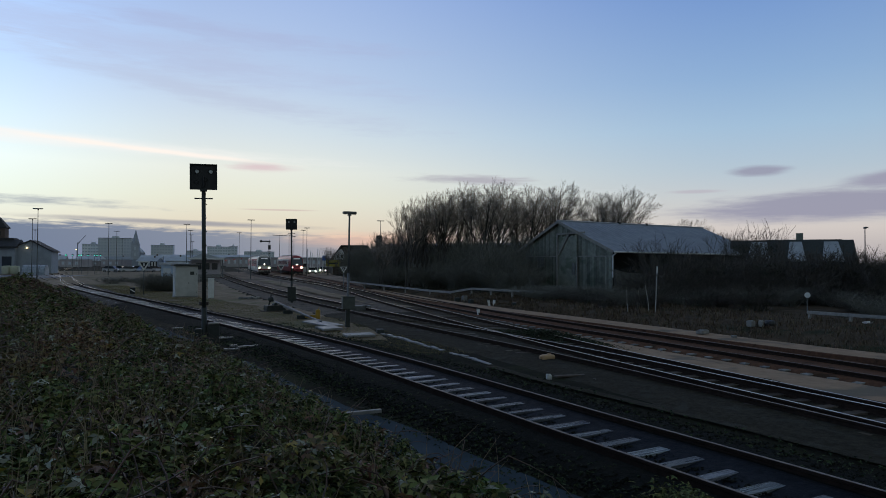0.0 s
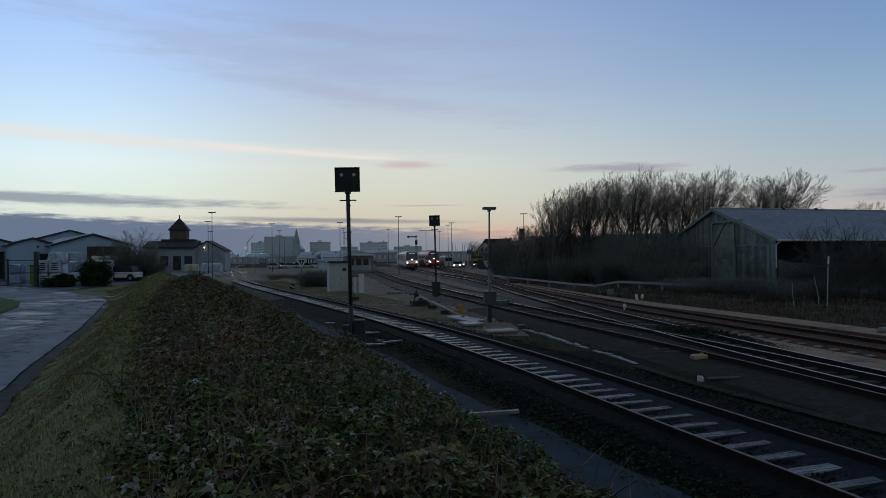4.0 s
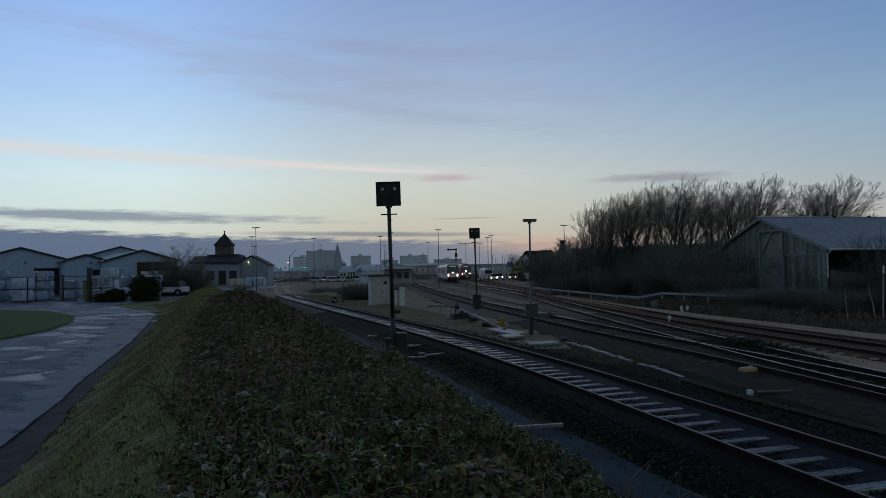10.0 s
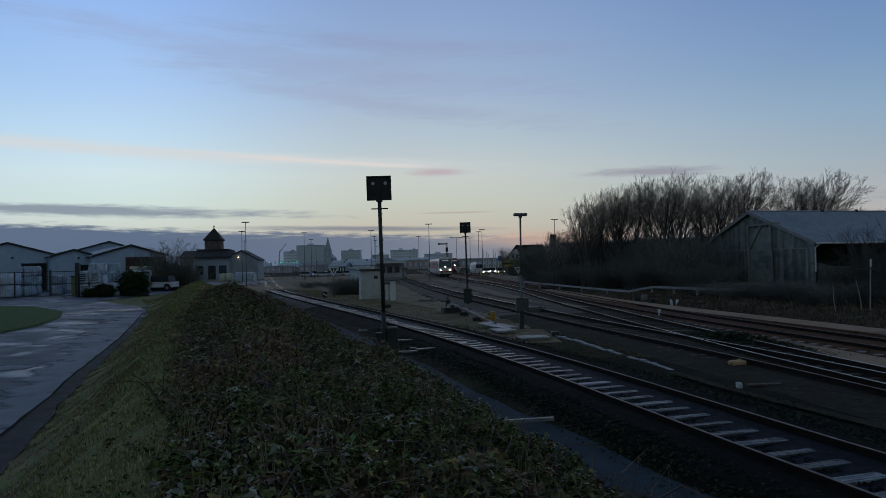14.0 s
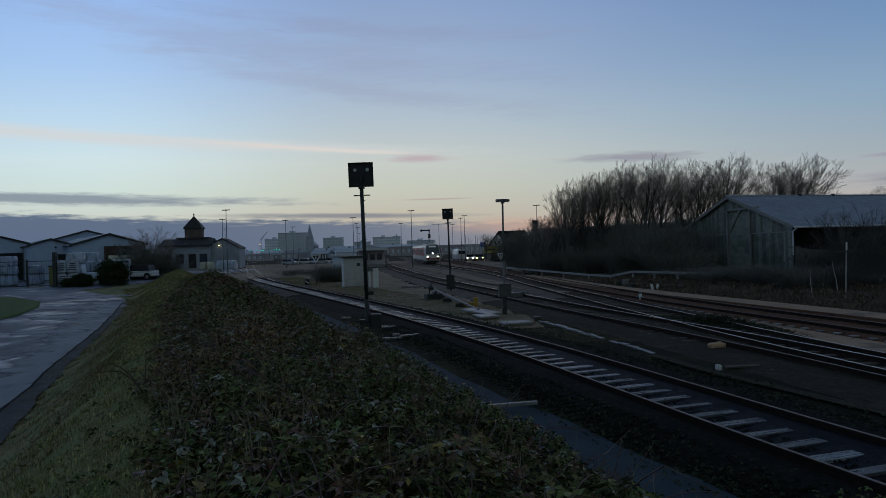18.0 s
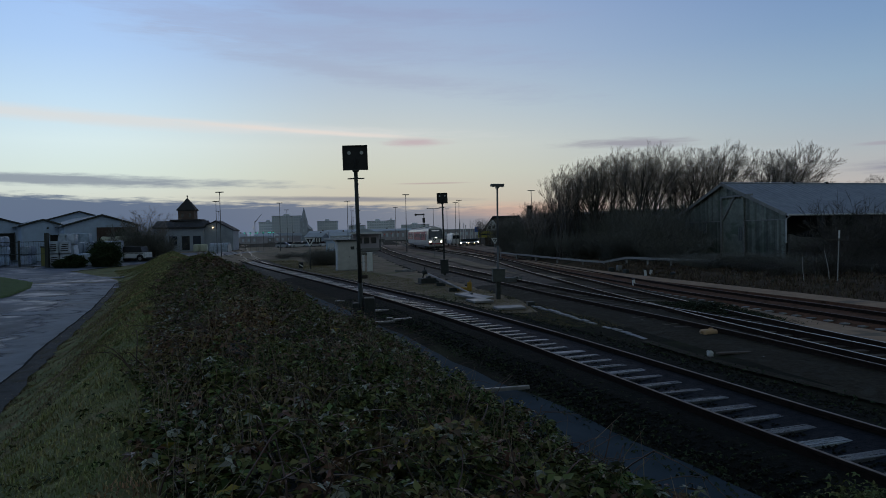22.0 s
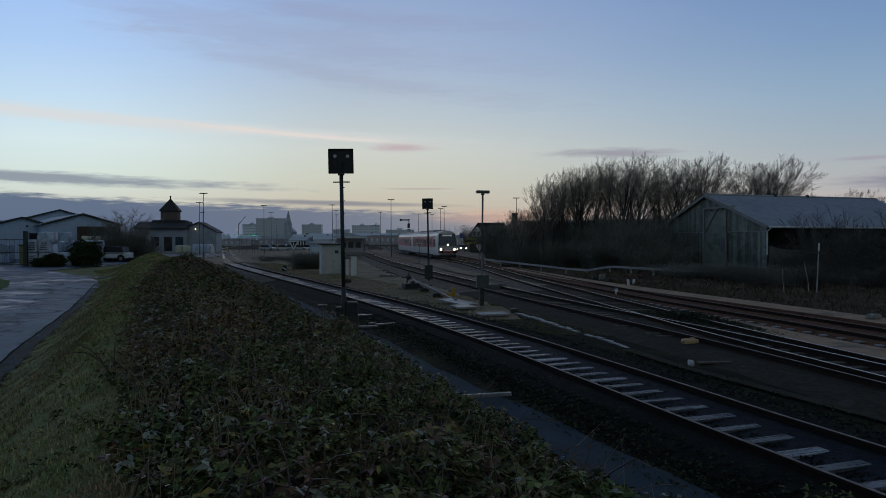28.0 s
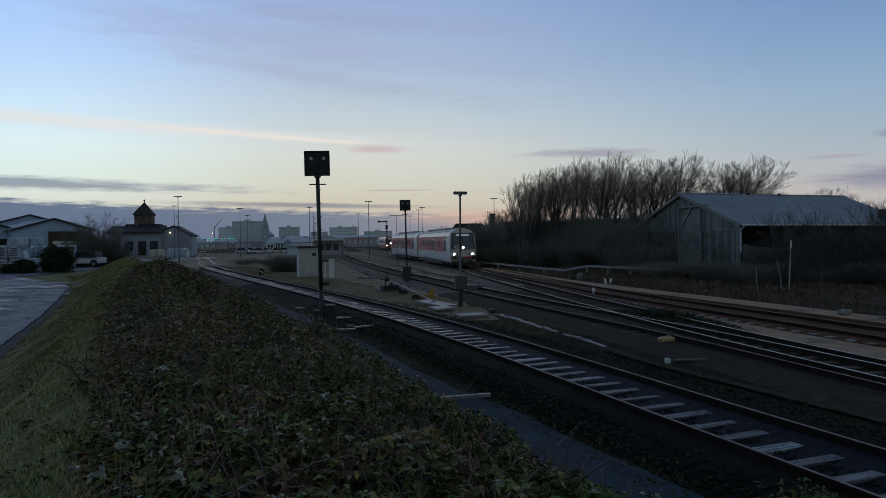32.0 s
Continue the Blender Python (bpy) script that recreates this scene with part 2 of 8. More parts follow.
M["sand"] = material("sandy_path", (0.44, 0.30, 0.205), (0.31, 0.21, 0.145), 2.6, 0.95, 0.5, 30, stain=0.35, c3=(0.20, 0.165, 0.13), spec=0.08)
M["walkway"] = material("walkway_asphalt", (0.042, 0.066, 0.086), (0.034, 0.053, 0.07), 2.0, 0.9, 0.1, 50, stain=0.2, spec=0.06)
M["concrete"] = material("pale_concrete", (0.28, 0.27, 0.25), (0.17, 0.165, 0.155), 5.0, 0.9, 0.3, 40, stain=0.35, vary=0.25)
# pale bluish streaks in the colour stand for wet glints on the sleepers
M["sleeper"] = material("weathered_glint_sleeper", (0.27, 0.295, 0.33), (0.03, 0.032, 0.036), 5.0, 0.36, 0.6, 20, stain=0.9, sscale=2.2, vary=0.75, c3=(0.018, 0.02, 0.024), stretch=(0.5, 7.0, 4.0), wet=(1.4, 0.4))
M["sleeper_old"] = material("tarred_sleeper", (0.12, 0.10, 0.08), (0.065, 0.055, 0.046), 7.0, 0.85, 0.4, 35, stain=0.5, sscale=1.6, vary=0.35, spec=0.15)
M["railhead"] = material("polished_rail_head", (0.56, 0.47, 0.39), (0.40, 0.33, 0.27), 4.0, 0.33, 0, metal=0.7, stain=0.4)
M["railweb"] = material("rusty_rail", (0.036, 0.022, 0.016), (0.02, 0.0135, 0.0105), 9.0, 0.9, 0.2, 40, stain=0.3, spec=0.1)
M["darksteel"] = material("dark_painted_steel", (0.03, 0.036, 0.032), (0.02, 0.024, 0.022), 6.0, 0.6, 0.1, 30, stain=0.4)
M["galv"] = material("galvanised_steel", (0.16, 0.165, 0.165), (0.10, 0.105, 0.105), 6.0, 0.6, 0.1, 30, metal=0.4, stain=0.35)
M["black"] = material("black_paint", (0.012, 0.013, 0.014), (0.008, 0.008, 0.009), 4.0, 0.5, stain=0)
M["white"] = material("white_paint", (0.74, 0.74, 0.72), (0.62, 0.62, 0.6), 5.0, 0.6, stain=0.25, sscale=1.2)
M["lens"] = material("milky_lens", (0.55, 0.56, 0.55), (0.45, 0.46, 0.45), 9.0, 0.3, stain=0)


# ---- helpers for building ----
def mesh_object(name, verts, faces, mat, parent=None, smooth=False):
    me = bpy.data.meshes.new(name)
    me.from_pydata([tuple(v) for v in verts], [], [tuple(f) for f in faces])
    me.materials.append(mat)
    if smooth:
        me.polygons.foreach_set("use_smooth", [True] * len(me.polygons))
    ob = new(name, me)
    if parent is not None:
        ob.parent = parent
    return ob


def part(name, bm, mat, parent, label="", smooth=False, at=None):
    """One bmesh as one mesh under a thing or a part."""
    me = bpy.data.meshes.new(name)
    bm.normal_update()
    bm.to_mesh(me)
    bm.free()
    me.materials.append(mat)
    if smooth:
        me.polygons.foreach_set("use_smooth", [True] * len(me.polygons))
    ob = new(name, me)
    if parent is not None:
        ob.parent = parent
    if at is not None:
        ob.matrix_basis = at
    if label:
        tagged(ob, label)
    return ob


def again(ob, m):
    """One more of a part under the same parent, on the same mesh."""
    o = ob.copy()
    scene.collection.objects.link(o)
    o.matrix_basis = m
    return o


def thing(name, label, category, m=None, group="", kind=""):
    ob = new(name)
    if m is not None:
        ob.matrix_basis = m
    return tagged(ob, label, category, group, kind)


def box(bm, x0, y0, z0, x1, y1, z1, bevel=0.0, m=None):
    """A block between two corners, with rounded edges where bevel is given."""
    mat = Matrix.LocRotScale(((x0 + x1) / 2, (y0 + y1) / 2, (z0 + z1) / 2), None, (abs(x1 - x0), abs(y1 - y0), abs(z1 - z0)))
    r = bmesh.ops.create_cube(bm, size=1.0, matrix=(m @ mat) if m is not None else mat)
    if bevel:
        edges = list({e for v in r["verts"] for e in v.link_edges})
        bmesh.ops.bevel(bm, geom=edges, offset=bevel, segments=2, affect="EDGES", profile=0.6)
    return bm


def tube(bm, a, b, r0, r1=None, n=8, caps=True):
    """A tapered rod from a to b."""
    a, b = Vector(a), Vector(b)
    q = (b - a).to_track_quat("Z", "Y").to_matrix().to_4x4()
    m = Matrix.Translation((a + b) / 2) @ q
    bmesh.ops.create_cone(bm, cap_ends=caps, segments=n, radius1=r0, radius2=r0 if r1 is None else r1, depth=(b - a).length, matrix=m)
    return bm


def prism(bm, outline, y0, y1):
    """An outline in x and z, drawn out from y0 to y1."""
    a = [bm.verts.new((x, y0, z)) for x, z in outline]
    b = [bm.verts.new((x, y1, z)) for x, z in outline]
    n = len(outline)
    bm.faces.new(a)
    bm.faces.new(b[::-1])
    for i in range(n):
        bm.faces.new((a[(i + 1) % n], a[i], b[i], b[(i + 1) % n]))
    bmesh.ops.recalc_face_normals(bm, faces=bm.faces)
    return bm


def B():
    return bmesh.new()


def curve_points(ctrl, step):
    """A smooth line through control points (Catmull-Rom), in even steps."""
    p = [Vector(c) for c in ctrl]
    p = [p[0] * 2 - p[1]] + p + [p[-1] * 2 - p[-2]]
    dense = []
    for i in range(1, len(p) - 2):
        for k in range(24):
            t = k / 24
            dense.append(0.5 * (2 * p[i] + (p[i + 1] - p[i - 1]) * t + (2 * p[i - 1] - 5 * p[i] + 4 * p[i + 1] - p[i + 2]) * t * t + (3 * p[i] - p[i - 1] - 3 * p[i + 1] + p[i + 2]) * t ** 3))
    dense.append(p[-2])
    d = np.array(dense)
    s = np.r_[0, np.cumsum(np.hypot(*np.diff(d, axis=0).T))]
    at = np.arange(0, s[-1], step)
    return np.c_[np.interp(at, s, d[:, 0]), np.interp(at, s, d[:, 1])]


def normals(pts):
    t = np.gradient(pts, axis=0)
    t /= np.hypot(*t.T)[:, None]
    return np.c_[t[:, 1], -t[:, 0]]  # to the right of the way


def sweep(pts, profile, closed=True):
    """A cross-section (offset to the right, height) swept along a line in plan: vertices and faces."""
    nrm = normals(pts)
    prof = np.array(profile, float)
    k = len(prof)
    xy = pts[:, None, :] + nrm[:, None, :] * prof[None, :, :1]
    z = np.broadcast_to(prof[None, :, 1:2], (len(pts), k, 1))
    v = np.concatenate([xy, z], -1).reshape(-1, 3)
    f = []
    for i in range(len(pts) - 1):
        for j in range(k if closed else k - 1):
            a, b = i * k + j, i * k + (j + 1) % k
            f.append((a, b, b + k, a + k))
    return v, f


# ---- the lie of the land ----
def line(y, ys, xs):
    return np.interp(y, ys, xs)


CREST_Y = (-30, 0, 4.2, 5.2, 7.6, 11.8, 20, 30, 40, 50, 62)
CREST_X = (2.0, -1.0, -1.75, -2.2, -3.3, -4.8, -7.9, -11.2, -14.5, -18.2, -22.5)
ROAD_Y = (-30, 0, 5, 9, 11.3, 13.6, 19, 25.8, 35.5, 45.5, 55, 75)
ROAD_X = (-0.5, -4.1, -5.1, -6.25, -7.05, -7.95, -10.1, -12.5, -16.2, -20.2, -24.5, -34)
FOOT_Y = (-30, 0, 6, 8.4, 10, 12.8, 14.6, 17.4, 20, 25, 30, 35, 40, 50, 62)
FOOT_X = (7.0, 3.6, 2.40, 1.70, 1.05, 0.3, -0.1, -1.2, -2.4, -4.3, -6.0, -7.9, -9.9, -14.2, -18.8)
YARD = -0.225


def rise(y):
    return np.interp(y, (-30, 8, 20, 32, 42, 52, 60, 66, 72), (1.12, 1.12, 1.22, 1.42, 1.62, 1.7, 1.3, 0.5, 0.0))


def height(x, y):
    """Ground level: yard, bank with its crest, and the road side."""
    c, l, r = line(y, CREST_Y, CREST_X), line(y, ROAD_Y, ROAD_X), line(y, FOOT_Y, FOOT_X)
    top = rise(y)
    left = np.clip((x - l) / np.maximum(c - l, 0.3), 0, 1)
    right = np.clip((r - x) / np.maximum(r - c, 0.3), 0, 1)
    up = np.where(x < c, left * left * (3 - 2 * left), right ** 0.8)
    base = np.where(x < c, -0.12, YARD)
    z = base + (top - base) * up
    # the verge beyond the tracks lies a little higher
    z = z + 0.35 * np.clip((x - line(y, (5, 15.5, 30, 48, 75), (19.6, 17.9, 14.6, 11.4, 9.5))) / 3, 0, 1) * (y < 120)
    return z


def brake(y):
    """Where the brambles begin, on the crest and beyond the grassy hump."""
    return line(y, CREST_Y, CREST_X) + np.interp(y, (22, 34, 48, 60), (0.0, 0.2, 0.9, 2.2))


def wobble(x, y, s, a):
    return np.array([noise.noise((float(i) * s, float(j) * s, 3.1)) for i, j in zip(np.ravel(x), np.ravel(y))]).reshape(np.shape(x)) * a


def axis_steps(near, a, b, far):
    inner = np.arange(a, b + near, near)
    out, s, lo, hi = [], near, a, b + near
    lows, highs = [], []
    while lo > -far or hi < far:
        s *= 1.35
        lo, hi = lo - s, hi + s
        lows.append(lo), highs.append(hi)
    return np.r_[lows[::-1], inner, highs]


gx, gy = axis_steps(0.45, -26, 30, 4200), axis_steps(0.6, -24, 70, 4200)
GX, GY = np.meshgrid(gx, gy)
rough_y = np.where((GX < line(GY, FOOT_Y, FOOT_X)) | (GX > line(GY, (5, 15.5, 30, 48, 75), (19.6, 17.9, 14.6, 11.4, 9.5))), 1.0, 0.2)
GZ = height(GX, GY) + np.where((np.abs(GX) < 40) & (GY < 90), wobble(GX, GY, 0.35, 0.05) + wobble(GX, GY, 1.3, 0.03), 0) * rough_y
GZ = np.where((GX < line(GY, ROAD_Y, ROAD_X) + 0.2), np.minimum(GZ, -0.12), GZ)
n_x = len(gx)
gv = np.c_[GX.ravel(), GY.ravel(), GZ.ravel()]
gf = [(j * n_x + i, j * n_x + i + 1, (j + 1) * n_x + i + 1, (j + 1) * n_x + i) for j in range(len(gy) - 1) for i in range(n_x - 1)]
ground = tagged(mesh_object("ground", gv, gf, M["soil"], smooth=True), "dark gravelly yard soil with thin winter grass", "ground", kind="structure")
ground.data.materials.append(M["grass"])
ground.data.materials.append(M["verge"])
M["waste"] = material("brown_waste_ground", (0.33, 0.25, 0.18), (0.21, 0.166, 0.12), 1.2, 0.97, 0.7, 10, c3=(0.15, 0.145, 0.08), stain=0.45, spec=0.08)
ground.data.materials.append(M["waste"])
cxy = np.array([(gv[f[0]] + gv[f[2]]) / 2 for f in gf])
kind_of = np.zeros(len(gf), int)
kind_of[cxy[:, 0] < line(cxy[:, 1], FOOT_Y, FOOT_X) + 0.2] = 1
kind_of[(cxy[:, 0] > line(cxy[:, 1], (5, 15.5, 30, 48, 75), (19.4, 17.7, 14.4, 11.2, 9.3))) & (cxy[:, 1] < 130)] = 2
WASTE_Y, WASTE_W, WASTE_E = (24, 30, 40, 55, 75, 110), (2.2, 0.8, -3.2, -9.0, -16.6, -28.5), (4.4, 3.8, 2.0, -1.2, -3.8, -8.0)
kind_of[(cxy[:, 1] > 24) & (cxy[:, 1] < 110) & (cxy[:, 0] > line(cxy[:, 1], WASTE_Y, WASTE_W)) & (cxy[:, 0] < line(cxy[:, 1], WASTE_Y, WASTE_E))] = 3
kind_of[(kind_of == 1) & (cxy[:, 1] > 74)] = 3
M["gravel"] = material("brownish_yard_gravel", (0.33, 0.245, 0.19), (0.20, 0.15, 0.118), 0.9, 0.97, 0.7, 10, c3=(0.10, 0.095, 0.075), stain=0.5, spec=0.08)
ground.data.materials.append(M["gravel"])
GRAVEL_Y, GRAVEL_W, GRAVEL_E = (34, 44, 60, 95, 150, 200), (6.6, 4.6, 1.8, -3.0, -9.0, -13.0), (9.4, 10.6, 11.0, 11.5, 14.0, 16.0)
kind_of[(cxy[:, 1] > 34) & (cxy[:, 1] < 200) & (cxy[:, 0] > line(cxy[:, 1], GRAVEL_Y, GRAVEL_W)) & (cxy[:, 0] < line(cxy[:, 1], GRAVEL_Y, GRAVEL_E))] = 4
kind_of[np.hypot(cxy[:, 0], cxy[:, 1]) > 200] = 0
ground.data.polygons.foreach_set("material_index", kind_of)


def drape(pts, offsets, lift, mat, name, label, category, kind="structure", level=None):
    """A strip of surface along a line, laid on the ground."""
    nrm = normals(pts)
    off = np.array(offsets)
    xy = pts[:, None, :] + nrm[:, None, :] * off[None, :, None]
    z = (height(xy[..., 0], xy[..., 1]) if level is None else np.full(xy.shape[:2], level)) + lift
    v = np.concatenate([xy, z[..., None]], -1).reshape(-1, 3)
    k = len(off)
    f = [(i * k + j, i * k + j + 1, (i + 1) * k + j + 1, (i + 1) * k + j) for i in range(len(pts) - 1) for j in range(k - 1)]
    f = [q[::-1] for q in f]
    return tagged(mesh_object(name, v, f, mat), label, category, kind=kind)


# road on the land side, its grass plot and the yard of the timber merchant
road_edge = [(float(line(y, ROAD_Y, ROAD_X)), float(y)) for y in np.arange(-30, 46, 1.0)]
rv, rf = [], []
for x, y in road_edge:
    w = 7.5 if y < 34 else 7.5 + (y - 34) * 2.2
    rv += [(x - 0.1, y, -0.08), (x - w * 0.35, y, -0.078), (x - w, y, -0.076)]
for i in range(len(road_edge) - 1):
    rf += [(3 * i + 1, 3 * i, 3 * i + 3, 3 * i + 4), (3 * i + 2, 3 * i + 1, 3 * i + 4, 3 * i + 5)]
nb = len(rv)
rv += [(-20.0, 45, -0.06), (-75, 45, -0.06), (-120, 62, -0.06), (-120, 130, -0.06), (-30, 130, -0.06), (-32, 62, -0.06), (-23, 50, -0.06)]
rf.append(tuple(range(nb + 6, nb - 1, -1)))
M["road"] = material("damp_worn_asphalt", (0.054, 0.074, 0.095), (0.034, 0.046, 0.058), 0.9, 0.72, 0.25, 45, stain=0.7, sscale=0.28, c3=(0.088, 0.112, 0.138), spec=0.4, wet=(0.35, 0.6))
tagged(mesh_object("road", rv, rf, M["road"]), "worn damp grey asphalt road with pale patches", "road", kind="structure")
# the paler band along the road, the dark shoulder and the open joint between them
edge_y = np.arange(-6, 44, 0.4)
edge_x = np.interp(edge_y, ROAD_Y, ROAD_X)
edge_x = np.convolve(np.pad(edge_x, 4, mode="edge"), np.ones(9) / 9, "valid")


def ragged(k, s1, a1, s2, a2):
    return np.array([a1 * noise.noise((k, y * s1, 0.3)) + a2 * noise.noise((k, y * s2, 7.1)) for y in edge_y])


def road_strip(name, w, e, z, mat, label):
    v = np.stack([np.c_[w, edge_y, np.full(len(edge_y), z)], np.c_[e, edge_y, np.full(len(edge_y), z)]], 1).reshape(-1, 3)
    f = [(2 * i + 1, 2 * i + 3, 2 * i + 2, 2 * i) for i in range(len(edge_y) - 1)]
    return tagged(mesh_object(name, v, f, mat), label, "road", kind="structure")


gap = np.interp(edge_y, (-6, 9, 11, 14, 20, 30), (0.75, 0.66, 0.52, 0.38, 0.25, 0.2))
joint_x = edge_x - gap + ragged(1.3, 0.5, 0.05, 2.2, 0.03)
joint_w = 0.03 + np.abs(ragged(4.4, 0.8, 0.05, 3.1, 0.03))
M["joint"] = material("tarry_joint", (0.010, 0.011, 0.012), (0.016, 0.016, 0.017), 3.0, 0.95, stain=0, spec=0.05)
M["shoulder"] = material("dark_gritty_shoulder", (0.078, 0.082, 0.085), (0.05, 0.052, 0.05), 3.0, 0.9, 0.5, 30, stain=0.6, sscale=0.6, c3=(0.055, 0.05, 0.036), spec=0.15)
# sky sheen of the wet band and patches is put into this colour
M["road_pale"] = material("wet_sheen_asphalt", (0.13, 0.163, 0.20), (0.10, 0.126, 0.154), 1.3, 0.72, 0.2, 45, stain=0.45, sscale=0.5, c3=(0.095, 0.105, 0.118), spec=0.4)


def ragged_edges(mat):
    """Let the pale layer end in ragged, broken edges, by how deep inside it a point lies."""
    q = Graph(mat.node_tree, False)
    shader = [n for n in mat.node_tree.nodes if n.type == "BSDF_PRINCIPLED"][0]
    depth = q.node("ShaderNodeAttribute", attribute_name="depth").outputs["Fac"]
    fray = q.noise(q.node("ShaderNodeTexCoord").outputs["Object"], 0.9, 6.0, 0.62)
    q.put(shader.inputs["Alpha"], q.span(q.m("ADD", depth, q.m("MULTIPLY", q.m("SUBTRACT", fray, 0.5), 2.2)), 0.25, 0.8))


ragged_edges(M["road_pale"])


def pale_layer(name, rows, depths, label, closed=False):
    """A thin layer in rows of points, with the depth of each column inside it."""
    v = [p for row in rows for p in row]
    k = len(depths)
    f = [(i * k + c + 1, (i + 1) * k + c + 1, (i + 1) * k + c, i * k + c) for i in range(len(rows) - 1) for c in range(k - 1)]
    ob = tagged(mesh_object(name, v, f, M["road_pale"]), label, "road", kind="structure")
    ob.data.attributes.new("depth", "FLOAT", "POINT").data.foreach_set("value", list(depths) * len(rows))
    return ob


road_strip("road_shoulder", joint_x, edge_x + 0.10 + ragged(2.2, 0.9, 0.12, 2.8, 0.08), -0.070, M["shoulder"], "dark gritty asphalt shoulder at the road edge")
road_strip("road_joint", joint_x - joint_w, joint_x + joint_w * 0.6, -0.060, M["joint"], "open dark joint along the road edge")
wide = 1.0 + ragged(6.1, 0.16, 0.4, 0.8, 0.2) + np.interp(edge_y, (5, 20, 34), (0, 0.3, 1.2))
pale_layer("road_band", [[(jx - w - 0.6, y, -0.068), (jx - w * 0.6, y, -0.068), (jx - 0.3, y, -0.068), (jx - jw, y, -0.068)] for jx, w, jw, y in zip(joint_x, wide, joint_w, edge_y)], (0.0, 0.85, 1.0, 0.9), "pale band of painted wet sheen along the edge of the road")
for k, (px, py, rx, ry) in enumerate(((-12.8, 19.6, 0.9, 0.6), (-16.2, 21.8, 1.5, 1.0), (-14.8, 26.5, 1.7, 0.8), (-17.4, 33.5, 2.2, 1.5), (-20.5, 40.0, 3.4, 1.8), (-16.6, 17.0, 2.4, 0.7), (-26.0, 50.0, 5.0, 1.5))):
    pale_layer("road_patch", [[(px + rx * t * math.cos(a), py + ry * t * math.sin(a), -0.064 if py < 45 else -0.05) for t in (1.3, 0.75, 0.0)] for a in np.linspace(0, 2 * math.pi, 25)], (0.0, 0.75, 1.0), "pale patch of painted wet sheen on the asphalt")
M["lawn"] = material("mown_grass", (0.08, 0.13, 0.035), (0.055, 0.095, 0.03), 2.5, 0.95, 0.6, 30, stain=0.3, spec=0.1)
lawn = [(-40.5, 58), (-33, 54), (-26.5, 46.5), (-23.2, 40.5), (-20.9, 34.5), (-20.3, 29.6), (-26, 26.5), (-46, 26), (-60, 48)]
lv = [(x, y, -0.05) for x, y in lawn] + [(x * 0.97 - 0.9, 40 + (y - 40) * 0.93, 0.02) for x, y in lawn]
n7 = len(lawn)
lf = [tuple(range(n7, 2 * n7))] + [(i, (i + 1) % n7, n7 + (i + 1) % n7, n7 + i) for i in range(n7)]
tagged(mesh_object("lawn", lv, lf, M["lawn"]), "short green grass plot beside the road", "grass", kind="structure")

# ---- tracks ----
LINE_A = [(15.2, -24), (10.1, -8), (8.8, -4), (7.6, 0), (6.5, 4), (5.9, 6.3), (5.44, 8), (4.88, 10), (4.35, 12), (3.54, 15), (2.68, 18), (1.42, 22), (0.05, 26), (-1.4, 30), (-3.32, 35), (-5.3, 40), (-8.1, 47), (-11.3, 55), (-15.2, 65), (-19, 75), (-25, 92), (-30.5, 108), (-36.5, 126), (-45, 152), (-62, 210), (-80, 300)]
LINE_F = [(-15.4, 65.5), (-19, 76), (-23.8, 92), (-28, 108), (-33, 126), (-40, 152), (-54, 205), (-72, 300)]
LINE_B = [(15.5, -24), (11.9, -4), (10.9, 4), (10.2, 8), (9.9, 10), (9.45, 13), (9.0, 16), (8.25, 20), (7.15, 25), (6.1, 30), (4.95, 36), (3.45, 44), (2.03, 52), (0.7, 60), (-1.5, 75), (-4.1, 95), (-6.9, 120), (-9.8, 150), (-12, 175), (-16, 240)]
LINE_C = [(10.95, 4), (10.5, 8), (10.3, 10), (9.9, 13.5), (9.58, 16.4), (9.27, 19.9), (8.97, 25), (8.65, 30), (8.42, 35), (8.02, 43), (7.75, 51), (7.60, 58), (7.42, 63), (6.55, 77), (5.2, 88), (3.7, 99), (1.75, 115), (-0.2, 133), (-2.0, 160), (-4.4, 200), (-9, 260)]
LINE_D = [(22.5, -24), (17.2, -2), (15.9, 5), (14.55, 12), (14.05, 15), (13.55, 18), (12.9, 22), (12.2, 26), (11.5, 31), (10.9, 37), (10.3, 44), (9.8, 52), (9.4, 62), (8.9, 75), (8.2, 92), (6.8, 115), (5.9, 138), (3.2, 166), (-0.2, 200)]
HALF = 0.7525
RAIL = [(-0.036, 0.0), (-0.036, -0.035), (-0.01, -0.05), (-0.01, -0.135), (-0.065, -0.15), (-0.065, -0.165), (0.065, -0.165), (0.065, -0.15), (0.01, -0.135), (0.01, -0.05), (0.036, -0.035), (0.036, 0.0)]


def rail_part(track, pts, off, head):
    """One rail: rusty foot and web, and the worn head as a piece of its own."""
    v, f = sweep(pts, [(off + a, b - 0.004) for a, b in RAIL])
    rail = mesh_object("rail", v, f, M["railweb"], track)
    v, f = sweep(pts, [(off - 0.022, 0.0), (off - 0.027, -0.012), (off + 0.027, -0.012), (off + 0.022, 0.0)])
    mesh_object("rail_head", v, f, head, rail)


# blue of the sky reflected in wet grit is put into the base colour
M["wet_grit"] = material("sky_tinted_wet_grit", (0.010, 0.014, 0.021), (0.006, 0.0085, 0.013), 7.0, 0.75, 1.0, 20, stain=0.4, sscale=1.0, spec=0.12)


